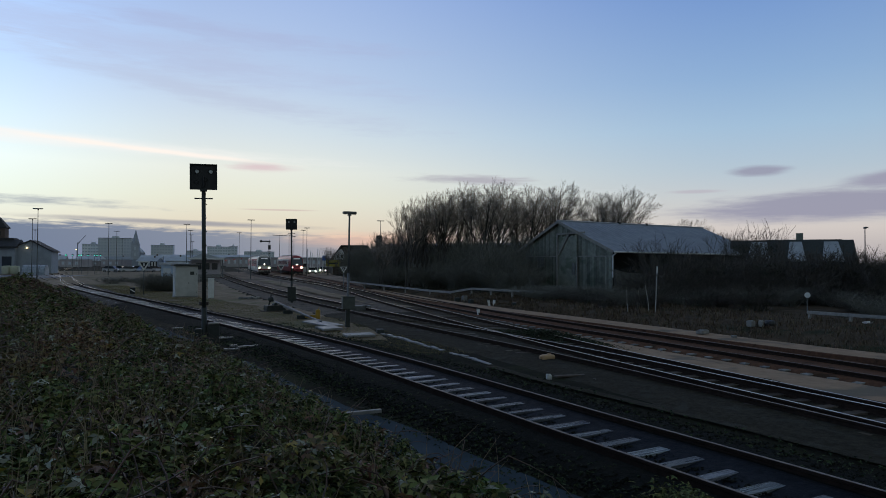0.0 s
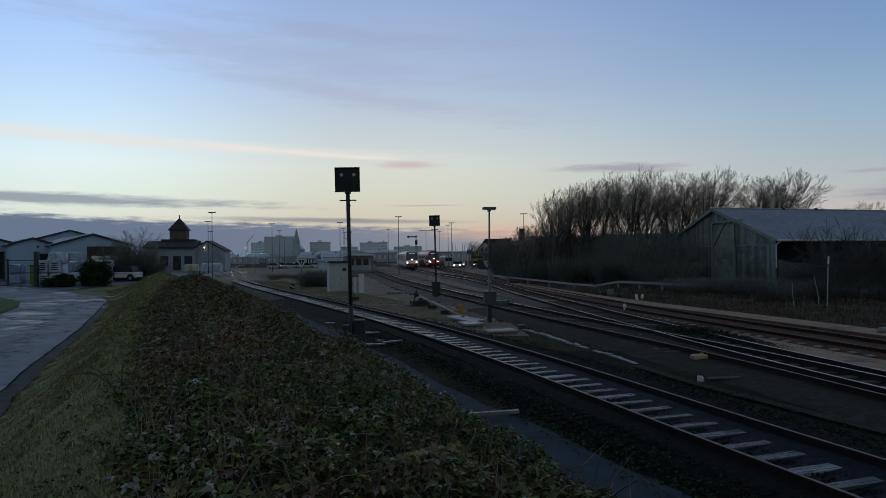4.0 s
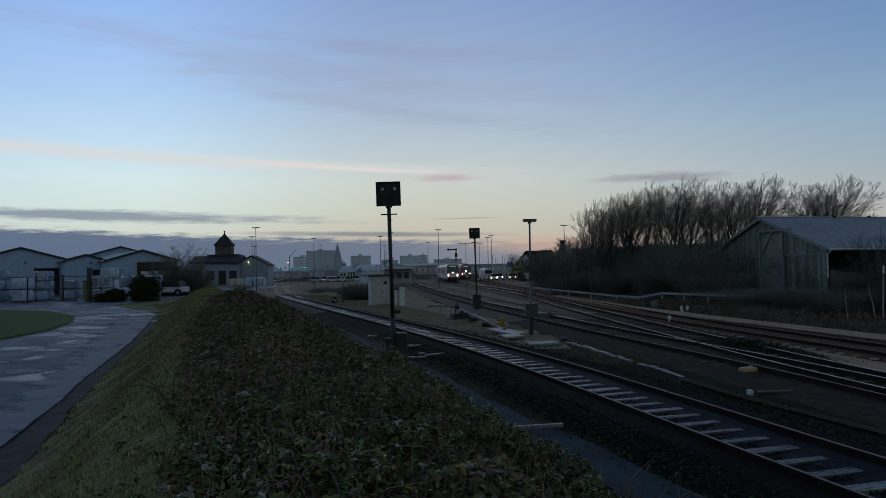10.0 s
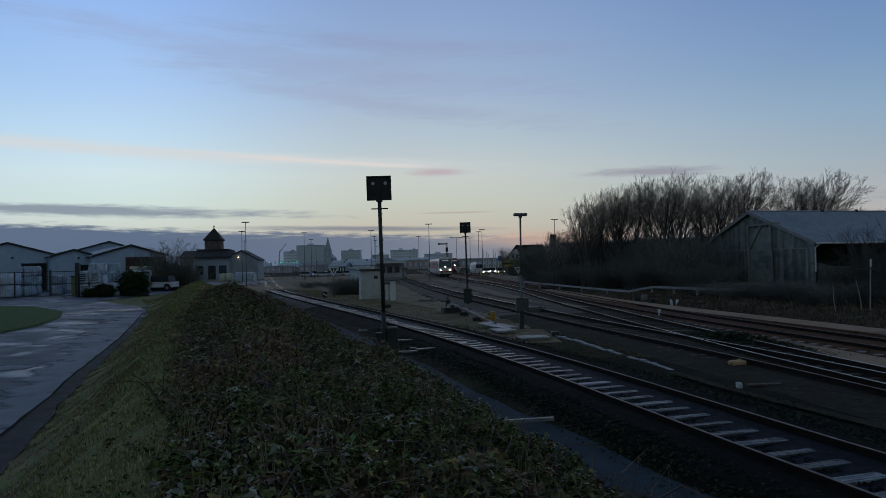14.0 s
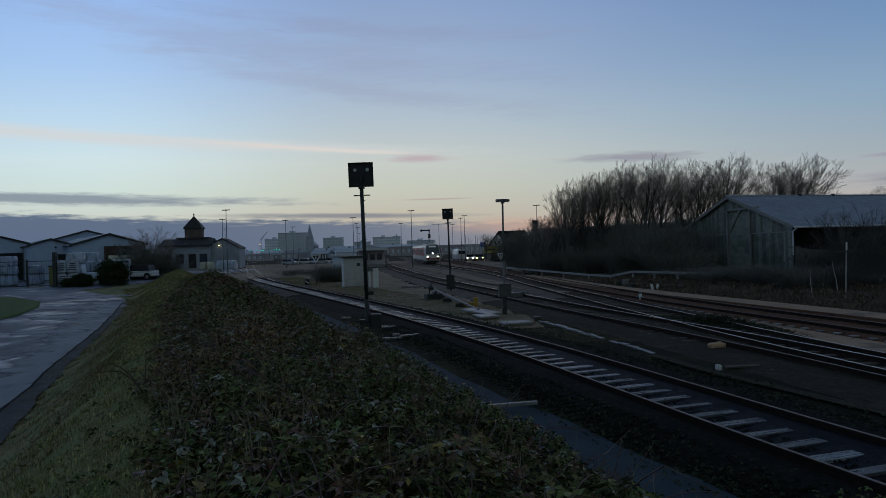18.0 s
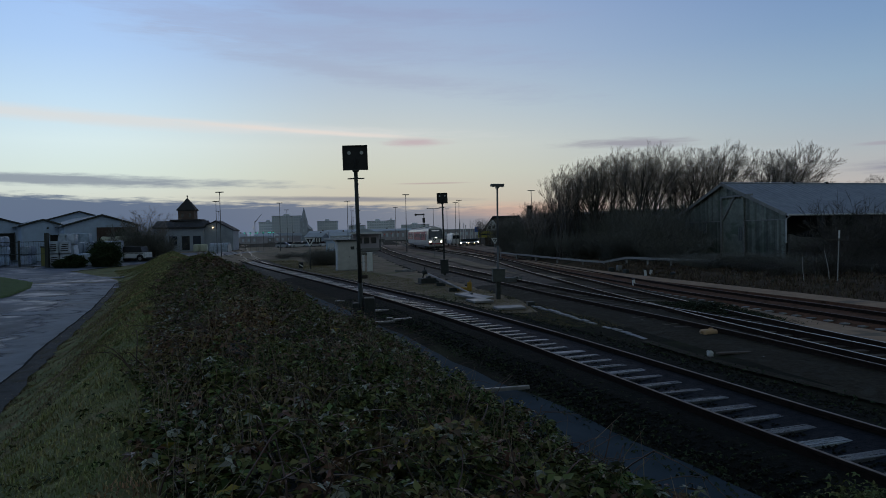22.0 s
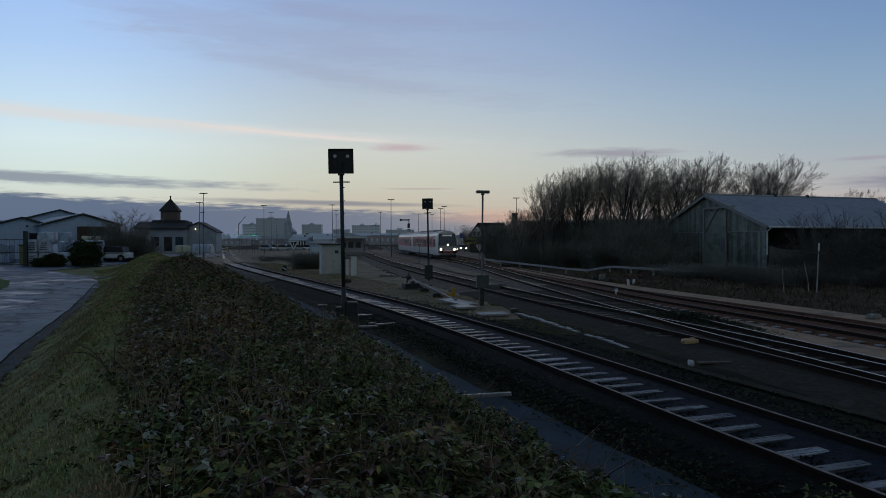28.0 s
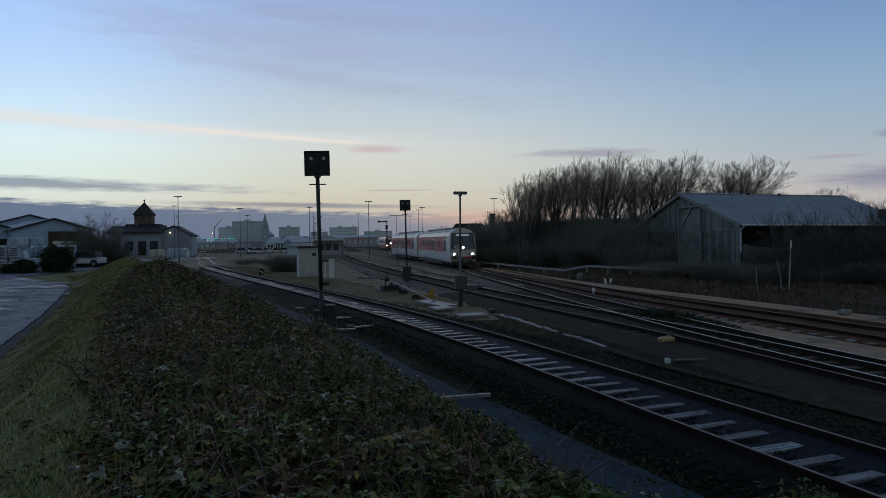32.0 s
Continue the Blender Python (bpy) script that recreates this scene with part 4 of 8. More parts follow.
l, r = line(y, ROAD_Y, ROAD_X) + 0.4, line(y, CREST_Y, CREST_X) + 0.5
x = l + (r - l) * rng.random(len(y)) ** 0.7
keep = wobble(x, y, 1.7, 1.0) + wobble(x, y, 4.0, 0.6) > 0.15
tagged(scatter_leaves("ground_herbs", np.c_[x, y, height(x, y) + 0.02][keep], rng.uniform(0.03, 0.075, int(keep.sum())), M["bramble"], seed=18), "low dark herbs creeping in the grass", "herbs", kind="stuff")
y = 3 + 40 * rng.random(3600) ** 1.5
l, r = line(y, ROAD_Y, ROAD_X) - 0.12, line(y, ROAD_Y, ROAD_X) + 1.4
tufts("dead_grass", l + (r - l) * rng.random(len(y)) ** 1.5, y, rng.uniform(0.03, 0.09, len(y)), M["straw"], "dead brown grass along the road edge", 7, 9, 0.1)

M["ivy_low"] = material("dark_creeping_weeds", (0.055, 0.078, 0.038), (0.034, 0.044, 0.024), 2.0, 0.9, vary=0.5, isle=True, stain=0.2, spec=0.1)
# loose ballast stones on the shoulders of the near track and low weeds on them
pa = curve_points(LINE_A, 0.25)
pa = pa[(pa[:, 1] > 4) & (pa[:, 1] < 30)]
na = normals(pa)
k = rng.integers(0, len(pa), 15000)
k = (k * rng.random(15000) ** 0.35).astype(int)
off = np.where(rng.random(15000) < 0.6, rng.uniform(-2.6, -0.85, 15000), rng.uniform(-0.65, 2.3, 15000))
sp = pa[k] + na[k] * off[:, None] + rng.normal(0, 0.05, (15000, 2))
sz = np.where(np.abs(off) > 1.45, -0.15 - (np.abs(off) - 1.45) * 0.1, np.where(np.abs(off) > 0.8, -0.125, -0.16)) - np.where(np.abs(off) < 0.65, 0.01, 0)
rock = np.array([(1, 0, 0), (-1, 0, 0), (0, 1, 0), (0, -1, 0), (0, 0, 1), (0, 0, -1)], float)
rf8 = np.array([(0, 2, 4), (2, 1, 4), (1, 3, 4), (3, 0, 4), (2, 0, 5), (1, 2, 5), (3, 1, 5), (0, 3, 5)])
rv8 = rock[None] * rng.uniform(0.6, 1.2, (15000, 6, 1)) * (rng.uniform(0.014, 0.036, 15000))[:, None, None] * [1, 1, 0.75]
a = rng.uniform(0, 6.283, 15000)
c, s = np.cos(a)[:, None], np.sin(a)[:, None]
rv8 = np.stack([rv8[..., 0] * c - rv8[..., 1] * s, rv8[..., 0] * s + rv8[..., 1] * c, rv8[..., 2]], -1) + np.c_[sp, sz + 0.005][:, None]
tagged(fast_mesh("ballast_stones", rv8.reshape(-1, 3), (rf8[None] + (np.arange(15000) * 6)[:, None, None]).reshape(-1, 3), M["stone"]), "loose grey ballast stones along the near track", "ballast", kind="stuff")
k = (rng.random(5200) ** 1.3 * len(pa)).astype(int)
off = np.where(rng.random(5200) < 0.7, rng.uniform(-2.6, -1.0, 5200), rng.uniform(0.95, 2.4, 5200))
sp = pa[k] + na[k] * off[:, None]
tagged(scatter_leaves("weeds", np.c_[sp, np.full(5200, -0.17) + rng.uniform(0.0, 0.09, 5200)], rng.uniform(0.03, 0.07, 5200), M["ivy_low"], seed=8), "low dark weeds creeping over the ballast shoulder", "weeds", kind="stuff")
M["yard_blade"] = material("yard_grass_blades", (0.20, 0.19, 0.08), (0.26, 0.20, 0.11), 2.0, 0.8, vary=0.5, isle=True, stain=0.3, spec=0.1)
y = 20 + 62 * rng.random(9000) ** 1.3
x = line(y, [p[1] for p in LINE_A[2:]], [p[0] for p in LINE_A[2:]]) + 2.2 + 3.8 * rng.random(9000)
keep = x < line(y, [p[1] for p in LINE_B], [p[0] for p in LINE_B]) - 2.0
tufts("yard_grass", x[keep], y[keep], rng.uniform(0.02, 0.06, int(keep.sum())), M["yard_blade"], "thin yellowish grass between the tracks", 6, 14, 0.15, 0.005, 0.0003)

# a clump that has crept out to the near track, and large yellow leaves at the crest
n = 1100
cx, cy = 4.15 + rng.normal(0, 0.30, n), 6.1 + rng.normal(0, 0.28, n)
tagged(scatter_leaves("bramble", np.c_[cx, cy, -0.2 + 0.42 * rng.random(n) * np.exp(-(cx - 4.15) ** 2 * 3)], rng.uniform(0.03, 0.075, n), M["bramble"], seed=51), "bramble clump beside the near track", "bramble", kind="stuff")
for k, (cx, cy, n) in enumerate(((-0.5, 5.05, 9), (-0.42, 4.78, 6), (-0.75, 5.03, 6), (-1.36, 5.04, 4), (0.86, 8.75, 12), (1.2, 8.4, 12), (0.45, 9.3, 8))):
    x, y = cx + rng.normal(0, 0.10, n), cy + rng.normal(0, 0.09, n)
    z = height(x, y) + bramble_top(x, y) + rng.uniform(0.02, 0.09, n)
    tagged(scatter_leaves("yellow_leaf", np.c_[x, y, z], rng.uniform(0.05, 0.10, n), M["bramble_yellow"], seed=60 + k, three=False), "large yellowed leaves on the brambles", "leaves", kind="stuff")


# ---- yard: signals, lamps, cabinets, signs ----
def light_signal(m, h, label, lean=0.0, low_box=True):
    """A shunting signal: post, square board with hood rim, two milky lamps, ladder bars and a terminal box."""
    s = thing("railway_signal", label, "signal", m @ pose(0, 0, 0, 0, lean, 0), group="light signals in the yard")
    bm = B()
    tube(bm, (0, 0, -0.35), (0, 0, 1.3), 0.075, 0.075, 10)
    tube(bm, (0, 0, 1.3), (0, 0, h - 0.66), 0.058, 0.058, 10)
    part("post", bm, M["darksteel"], s, smooth=True)
    bm = B()
    box(bm, -0.345, -0.02, h - 0.68, 0.345, 0.16, h, 0.012)
    board = part("signal_board", bm, M["black"], s, "square black signal board")
    bm = B()
    for a in ((-0.36, -0.10, h - 0.695, -0.338, 0.02, h + 0.012), (0.338, -0.10, h - 0.695, 0.36, 0.02, h + 0.012), (-0.338, -0.10, h - 0.01, 0.338, 0.02, h + 0.012), (-0.338, -0.05, h - 0.695, 0.338, 0.02, h - 0.675)):
        box(bm, *a)
    part("hood_rim", bm, M["darksteel"], board)
    for x, z, r, mt in ((-0.17, h - 0.20, 0.05, "lens"), (0.19, h - 0.20, 0.05, "lens"), (-0.19, h - 0.50, 0.04, "black"), (0.05, h - 0.42, 0.04, "black")):
        bm = B()
        tube(bm, (x, -0.06, z), (x, -0.015, z), r, r, 14)
        part("lamp", bm, M[mt], board, "milky white lamp glass" if mt == "lens" else "", smooth=False)
        bm = B()
        ring = [(x + math.cos(k * 0.35 - 0.2) * (r + 0.012), z + math.sin(k * 0.35 - 0.2) * (r + 0.012)) for k in range(11)]
        for (a, c), (b, d) in zip(ring, ring[1:]):
            tube(bm, (a, -0.05, c), (b, -0.05, d), 0.008, 0.008, 5)
        part("lamp_hood", bm, M["darksteel"], board)
    bm = B()
    tube(bm, (0.0, -0.075, h - 0.62), (0.0, -0.075, h - 0.36), 0.03, 0.03, 8)
    part("lens_tube", bm, M["black"], board)
    bm = B()
    box(bm, -0.09, -0.09, h - 0.74, 0.09, 0.12, h - 0.69, 0.01)
    part("bracket", bm, M["darksteel"], s)
    bm = B()
    box(bm, -0.24, -0.035, h - 0.955, 0.24, 0.035, h - 0.925)
    part("ladder_bar", bm, M["darksteel"], s)
    for k in range(9):
        bm = B()
        tube(bm, (0.03, -0.05, h - 1.1 - 0.38 * k), (0.085, -0.02, h - 1.1 - 0.38 * k), 0.011, 0.011, 6)
        part("step_bolt", bm, M["darksteel"], s)
    bm = B()
    box(bm, -0.14, -0.14, -0.36, 0.14, 0.14, -0.12, 0.02)
    part("footing", bm, M["concrete"], s)
    if low_box:
        bm = B()
        box(bm, -0.24, -0.10, 0.25, -0.06, 0.16, 0.72, 0.03)
        part("terminal_box", bm, M["darksteel"], s)
        bm = B()
        box(bm, 0.10, -0.2, -0.15, 0.40, 0.08, 0.84, 0.03)
        tb = part("terminal_box", bm, M["darksteel"], s)
        bm = B()
        box(bm, 0.10, -0.23, 0.84, 0.39, 0.11, 0.875, 0.012)
        part("lid", bm, M["concrete"], tb, "pale lid")
        for x in (-0.2, -0.1, 0.17, 0.32):
            bm = B()
            box(bm, x - 0.03, -0.05, -0.35, x + 0.03, 0.02, 0.27 if x < 0 else -0.14)
            part("stand_leg", bm, M["darksteel"], s)
    else:
        bm = B()
        box(bm, -0.27, -0.16, -0.02, 0.27, 0.16, 0.88, 0.02)
        tb = part("terminal_box", bm, M["darksteel"], s)
        bm = B()
        box(bm, -0.29, -0.19, 0.88, 0.29, 0.19, 0.92)
        part("lid", bm, M["darksteel"], tb)
        bm = B()
        box(bm, -0.20, -0.166, 0.1, 0.20, -0.161, 0.8)
        part("door", bm, M["darksteel"], tb)
    return s


light_signal(pose(-1.79, 19.6, 0.0, 0, 0, 4), 5.27, "tall dark post with a square black signal board", lean=-0.9)
light_signal(pose(1.52, 45.0, 0.0, 0, 0, -2), 5.37, "slim dark post with a small square signal board", lean=-0.8, low_box=False)


def yard_lamp(m, h, arm, double=True, group="lamp masts in the yard", label="slim grey steel lamp mast with a flat lamp head"):
    s = thing("street_lamp", label, "lamp", m, group=group)
    bm = B()
    tube(bm, (0, 0, -0.3), (0, 0, h * 0.45), 0.075 if h > 6 else 0.06, 0.06 if h > 6 else 0.05, 8)
    tube(bm, (0, 0, h * 0.45), (0, 0, h), 0.055 if h > 6 else 0.042, 0.04, 8)
    part("mast", bm, M["galv"], s, smooth=True)
    bm = B()
    box(bm, -arm if double else -0.06, -0.13, h - 0.02, arm, 0.13, h + 0.09, 0.03)
    head = part("lamp_head", bm, M["galv"], s)
    for sgn in ((-1, 1) if double else (1,)):
        bm = B()
        box(bm, min(0.12 * sgn, arm * 0.92 * sgn), -0.08, h - 0.035, max(0.12 * sgn, arm * 0.92 * sgn), 0.08, h - 0.02)
        part("diffuser", bm, M["lens"], head)
    bm = B()
    box(bm, -0.06, -0.13, h - 0.10, 0.06, 0.13, h - 0.02, 0.01)
    part("bracket", bm, M["galv"], s)
    return s


# the near lamp with its switch box at waist height
near_lamp = yard_lamp(pose(3.28, 29.0, 0.0, 0, 0.6, 6), 4.68, 0.29, group="yard lamp by the crossing", label="grey lamp post with a flat twin head and a switch box")
bm = B()
box(bm, -0.27, -0.22, 0.54, 0.27, 0.05, 1.08, 0.025)
M["box_grey"] = material("dull_grey_green_paint", (0.09, 0.10, 0.09), (0.06, 0.068, 0.062), 4.0, 0.7, 0.1, 30, stain=0.4)
sb = part("switch_box", bm, M["box_grey"], near_lamp, "grey steel switch box")
bm = B()
box(bm, -0.29, -0.25, 1.08, 0.29, 0.08, 1.11)
part("lid", bm, M["box_grey"], sb)
bm = B()
box(bm, -0.21, -0.228, 0.6, 0.21, -0.222, 1.02)
part("door", bm, M["box_grey"], sb)
bm = B()
box(bm, -0.09, -0.09, -0.35, 0.09, 0.09, 0.54)
part("stand", bm, M["darksteel"], near_lamp)

tall = yard_lamp(pose(-2.4, 109.1, 0, 0, 0, 0), 9.0, 0.55)
for x, y, s in ((-35.6, 118.1, 1), (-27.9, 94.4, 1), (-48.2, 161.9, 1), (-26.7, 128.1, 1), (-32.1, 162.1, 1), (-13.7, 126.1, 1), (-15.7, 152.1, 1), (-18.1, 177.5, 1),
                (-6.0, 159.7, 1), (5.4, 168.6, 1), (6.9, 177.1, 1), (7.3, 141.2, 1), (7.5, 131.5, 1), (17.3, 104.4, 1), (-41, 215, 1), (-24, 240, 1)):
    copy_thing(tall, pose(x, y, 0, 0, 0, (x * 7) % 20 - 10))
yard_lamp(pose(3.2, 171.4, 0), 9.0, 1.7, label="slim lamp mast with a broad flat twin head")

# relay cabinet, small boxes
M["cab"] = material("cream_rendered_cabinet", (0.52, 0.52, 0.49), (0.44, 0.44, 0.41), 2.5, 0.8, 0.15, 30, stain=0.3, sscale=0.8)
cab = thing("relay_cabinet", "pale cream relay hut with a flat dark lid", "equipment cabinet", pose(-6.25, 56.0, -0.2, 0, 0, 14))
bm = B()
box(bm, -0.82, -0.75, 0.0, 0.82, 0.75, 2.38, 0.02)
part("body", bm, M["cab"], cab)
bm = B()
box(bm, -0.98, -0.92, 2.38, 0.98, 0.92, 2.52, 0.03)
part("roof", bm, M["darksteel"], cab, "flat dark lid")
bm = B()
box(bm, 0.08, -0.775, 0.1, 0.72, -0.75, 2.05, 0.008)
d = part("door", bm, M["cab"], cab)
bm = B()
box(bm, 0.14, -0.795, 1.0, 0.18, -0.775, 1.14)
part("handle", bm, M["darksteel"], d)
for z in (0.35, 1.75):
    bm = B()
    tube(bm, (0.72, -0.78, z - 0.06), (0.72, -0.78, z + 0.06), 0.015, 0.015, 6)
    part("hinge", bm, M["darksteel"], d)
bm = B()
box(bm, 0.25, -0.785, 1.7, 0.55, -0.778, 1.95)
part("vent", bm, M["darksteel"], d)
bm = B()
box(bm, -0.86, -0.79, -0.1, 0.86, 0.79, 0.06)
part("plinth", bm, M["concrete"], cab)


def small_box(m, w, h, mat, label):
    s = thing("cable_box", label, "junction box", m, group="cable boxes by the hut")
    bm = B()
    box(bm, -w / 2, -0.12, 0, w / 2, 0.12, h, 0.015)
    b = part("body", bm, mat, s)
    bm = B()
    box(bm, -w / 2 - 0.03, -0.15, h, w / 2 + 0.03, 0.15, h + 0.05, 0.01)
    part("lid", bm, mat, s)
    bm = B()
    box(bm, -w / 2 + 0.04, -0.132, h * 0.35, w / 2 - 0.04, -0.122, h - 0.06)
    part("door", bm, mat, b)
    return s


small_box(pose(-4.1, 53.0, -0.2, 0, 0, 8), 0.42, 1.45, M["white"], "white plastic cable box standing on gravel")
small_box(pose(-4.65, 53.6, -0.2, 0, 0, 5), 0.16, 1.2, M["white"], "narrow white cable post beside the hut")


def triangle_sign(m, z, w, post_h, label):
    """A white-edged triangle on its point, on a post."""
    s = thing("speed_sign", label, "railway sign", m, group="triangle signs along the tracks")
    bm = B()
    tube(bm, (0, 0.03, -0.2), (0, 0.03, post_h), 0.035, 0.035, 8)
    part("post", bm, M["galv"], s, smooth=True)
    hh = w * 0.84
    bm = B()
    prism(bm, [(-w / 2, z), (0, z - hh), (w / 2, z)], -0.012, 0.008)
    pl = part("plate", bm, M["white"], s, "white triangle plate")
    k = 0.62
    bm = B()
    prism(bm, [(-w / 2 * k, z - hh * 0.12), (0, z - hh * (0.12 + k)), (w / 2 * k, z - hh * 0.12)], -0.018, -0.014)
    part("field", bm, M["black"], pl, "black inner field")
    bm = B()
    box(bm, -w * 0.05, -0.024, z - hh * 0.5, w * 0.05, -0.02, z - hh * 0.2)
    part("mark", bm, M["white"], pl)
    return s


tri = triangle_sign(pose(-9.75, 59.0, 0.0), 2.53, 0.95, 2.2, "white-edged black triangle sign on a thin post")
bm = B()
box(bm, 0.46, 0.0, 2.08, 0.98, 0.02, 2.52)
sp = part("side_plate", bm, M["black"], tri, "black side plate with two white bars")
for x in (0.56, 0.78):
    bm = B()
    box(bm, x, -0.012, 2.14, x + 0.1, -0.002, 2.48)
    part("bar", bm, M["white"], sp)
triangle_sign(pose(1.58, 80.0, 0.0), 2.16, 0.80, 1.9, "small white-edged triangle sign on a post")
triangle_sign(pose(6.58, 60.0, -0.2), 2.34, 0.66, 2.0, "small white-edged triangle sign beside the siding")

dw = thing("dwarf_signal", "low black dwarf signal with a white bar", "signal", pose(-10.5, 58.6, -0.2, 0, 0, 8))
bm = B()
box(bm, -0.2, -0.12, 0.1, 0.2, 0.12, 0.62, 0.05)
part("case", bm, M["black"], dw)
bm = B()
box(bm, -0.2, -0.135, -0.035, 0.2, -0.122, 0.035, 0.0, pose(0, 0, 0.36, 0, 35, 0))
part("bar", bm, M["white"], dw)
bm = B()
box(bm, -0.12, -0.1, -0.1, 0.12, 0.1, 0.1)
part("foot", bm, M["concrete"], dw)

# old semaphore beyond the trains
sem = thing("semaphore_signal", "dark lattice semaphore signal with a raised arm", "signal", pose(0.62, 150, -0.2))
bm = B()
for sx in (-0.16, 0.16):
    tube(bm, (sx, 0, 0), (sx * 0.6, 0, 7.4), 0.05, 0.04, 6)
for k in range(11):
    tube(bm, (-0.15, 0, 0.5 + k * 0.6), (0.14, 0, 1.0 + k * 0.6), 0.022, 0.022, 5)
    tube(bm, (0.15, 0, 0.5 + k * 0.6), (-0.14, 0, 1.0 + k * 0.6), 0.022, 0.022, 5)
part("lattice_mast", bm, M["darksteel"], sem)
bm = B()
box(bm, -1.75, -0.12, 6.95, 0.2, -0.06, 7.22)
tube(bm, (-1.75, -0.12, 7.08), (-1.75, -0.06, 7.08), 0.26, 0.26, 14)
part("arm", bm, M["darksteel"], sem)
bm = B()
box(bm, -0.28, -0.2, 5.3, 0.28, 0.15, 6.3, 0.04)
part("lamp_case", bm, M["darksteel"], sem)
bm = B()
box(bm, -0.45, -0.3, 4.9, 0.45, 0.3, 4.98)
part("platform", bm, M["darksteel"], sem)

# ---- yard clutter ----
def block(name, label, category, m, x, y, z, mat, bevel=0.02, group="", jag=0.0, seed=1):
    """A slab or lump: a bevelled block with uneven corners."""
    bm = B()
    box(bm, -x / 2, -y / 2, 0, x / 2, y / 2, z, bevel)
    if jag:
        r = random.Random(seed)
        for v in bm.verts:
            v.co += Vector((r.uniform(-1, 1) * x, r.uniform(-1, 1) * y, r.uniform(-1, 0.4) * z)) * jag
    me = bpy.data.meshes.new(name)
    bm.to_mesh(me)
    bm.free()
    me.materials.append(mat)
    ob = new(name, me)
    ob.matrix_basis = m
    return tagged(ob, label, category, group)


M["pale_slab"] = material("damp_pale_slab", (0.29, 0.285, 0.275), (0.18, 0.178, 0.17), 4.0, 0.5, 0.2, 30, stain=0.3, sscale=1.5)
block("slab", "pale concrete slab lying beside the track", "slab", pose(2.35, 27.6, -0.17, 1.5, 0, 20), 0.85, 0.9, 0.09, M["pale_slab"], 0.015, "loose slabs at the crossing")
block("slab", "pale concrete slab tilted against another", "slab", pose(2.25, 29.4, -0.13, 3, -2, 35), 0.75, 1.9, 0.07, M["pale_slab"], 0.015, "loose slabs at the crossing")
block("slab", "broad pale concrete slab beside the track", "slab", pose(3.25, 25.1, -0.2, 1, 0, 8), 1.1, 0.75, 0.09, M["pale_slab"], 0.03, "loose slabs at the crossing")
block("slab", "small pale slab between rail and walkway", "slab", pose(0.55, 23.0, -0.14, 0, 2, 15), 0.36, 0.45, 0.1, M["pale_slab"], 0.015)
for k, (x, y, w) in enumerate(((-1.72, 25.3, 0.26), (-1.52, 25.2, 0.55), (-1.15, 22.8, 0.24), (-0.75, 22.5, 0.62), (-1.25, 21.9, 0.62), (0.1, 23.2, 0.5), (-0.3, 22.7, 0.5), (-3.6, 29.2, 0.4), (-1.75, 21.7, 0.3))):
    block("duct_lid", "pale concrete cable duct lid, damp and shiny", "duct lid", pose(x, y, -0.185, 1, 1, 12 + 5 * k % 17), w, 0.16, 0.05, M["pale_slab"], 0.008, "cable duct lids at the signal")
block("plank", "wet pale plank lying across the walkway", "plank", pose(1.22, 11.85, -0.13, 0, -1.5, 4), 1.3, 0.09, 0.06, M["pale_slab"], 0.01)
M["chalk"] = material("white_stone", (0.6, 0.6, 0.58), (0.45, 0.45, 0.43), 8.0, 0.8, 0.4, 30, stain=0.1)
block("stone", "whitish pointed boulder on dark ballast", "stone", pose(6.39, 14.76, -0.2, 0, 0, 20), 0.13, 0.12, 0.15, M["chalk"], 0.05, jag=0.14, seed=3)
block("stone", "small white stone on dark soil", "stone", pose(7.07, 17.6, -0.2, 0, 0, 40), 0.12, 0.08, 0.05, M["chalk"], 0.015, jag=0.08, seed=4)
M["ochre"] = material("ochre_canister", (0.52, 0.32, 0.17), (0.42, 0.27, 0.15), 5.0, 0.6, 0.2, 20, stain=0.3)
can = thing("canister", "dented ochre plastic canister lying on its side", "canister", pose(7.6, 17.6, -0.19, 0, 0, 12) @ Matrix.Scale(1.2, 4))
bm = B()
box(bm, -0.17, -0.1, 0.0, 0.17, 0.1, 0.15, 0.05)
part("body", bm, M["ochre"], can, smooth=True)
bm = B()
tube(bm, (-0.17, 0, 0.1), (-0.22, 0, 0.11), 0.035, 0.03, 10)
part("neck", bm, M["ochre"], can)
bm = B()
box(bm, 0.0, -0.02, 0.145, 0.1, 0.02, 0.175, 0.01)
part("grip", bm, M["ochre"], can)
block("board", "dark weathered board lying on the ground", "board", pose(7.15, 15.1, -0.2, 0, 0, 3), 0.9, 0.16, 0.04, M["sleeper_old"], 0.008)
block("board", "thin weathered board on dark soil", "board", pose(7.9, 14.6, -0.2, 0, 0, 12), 0.9, 0.1, 0.03, M["sleeper"], 0.006)

# cable duct covers between the near and the middle track
duct = thing("cable_duct", "row of pale worn concrete cable duct covers", "cable duct", kind="structure")
bm = B()
box(bm, -0.065, -0.235, -0.06, 0.065, 0.235, 0.02, 0.01)
lid = part("duct_cover", bm, M["pale_slab"], duct)
dp = curve_points([(4.3, 25.6), (4.62, 24.2), (5.06, 21.9), (5.44, 19.9), (5.72, 18.5), (6.0, 17.1), (6.15, 16.3)], 0.5)
dn = normals(dp)
rg = random.Random(4)
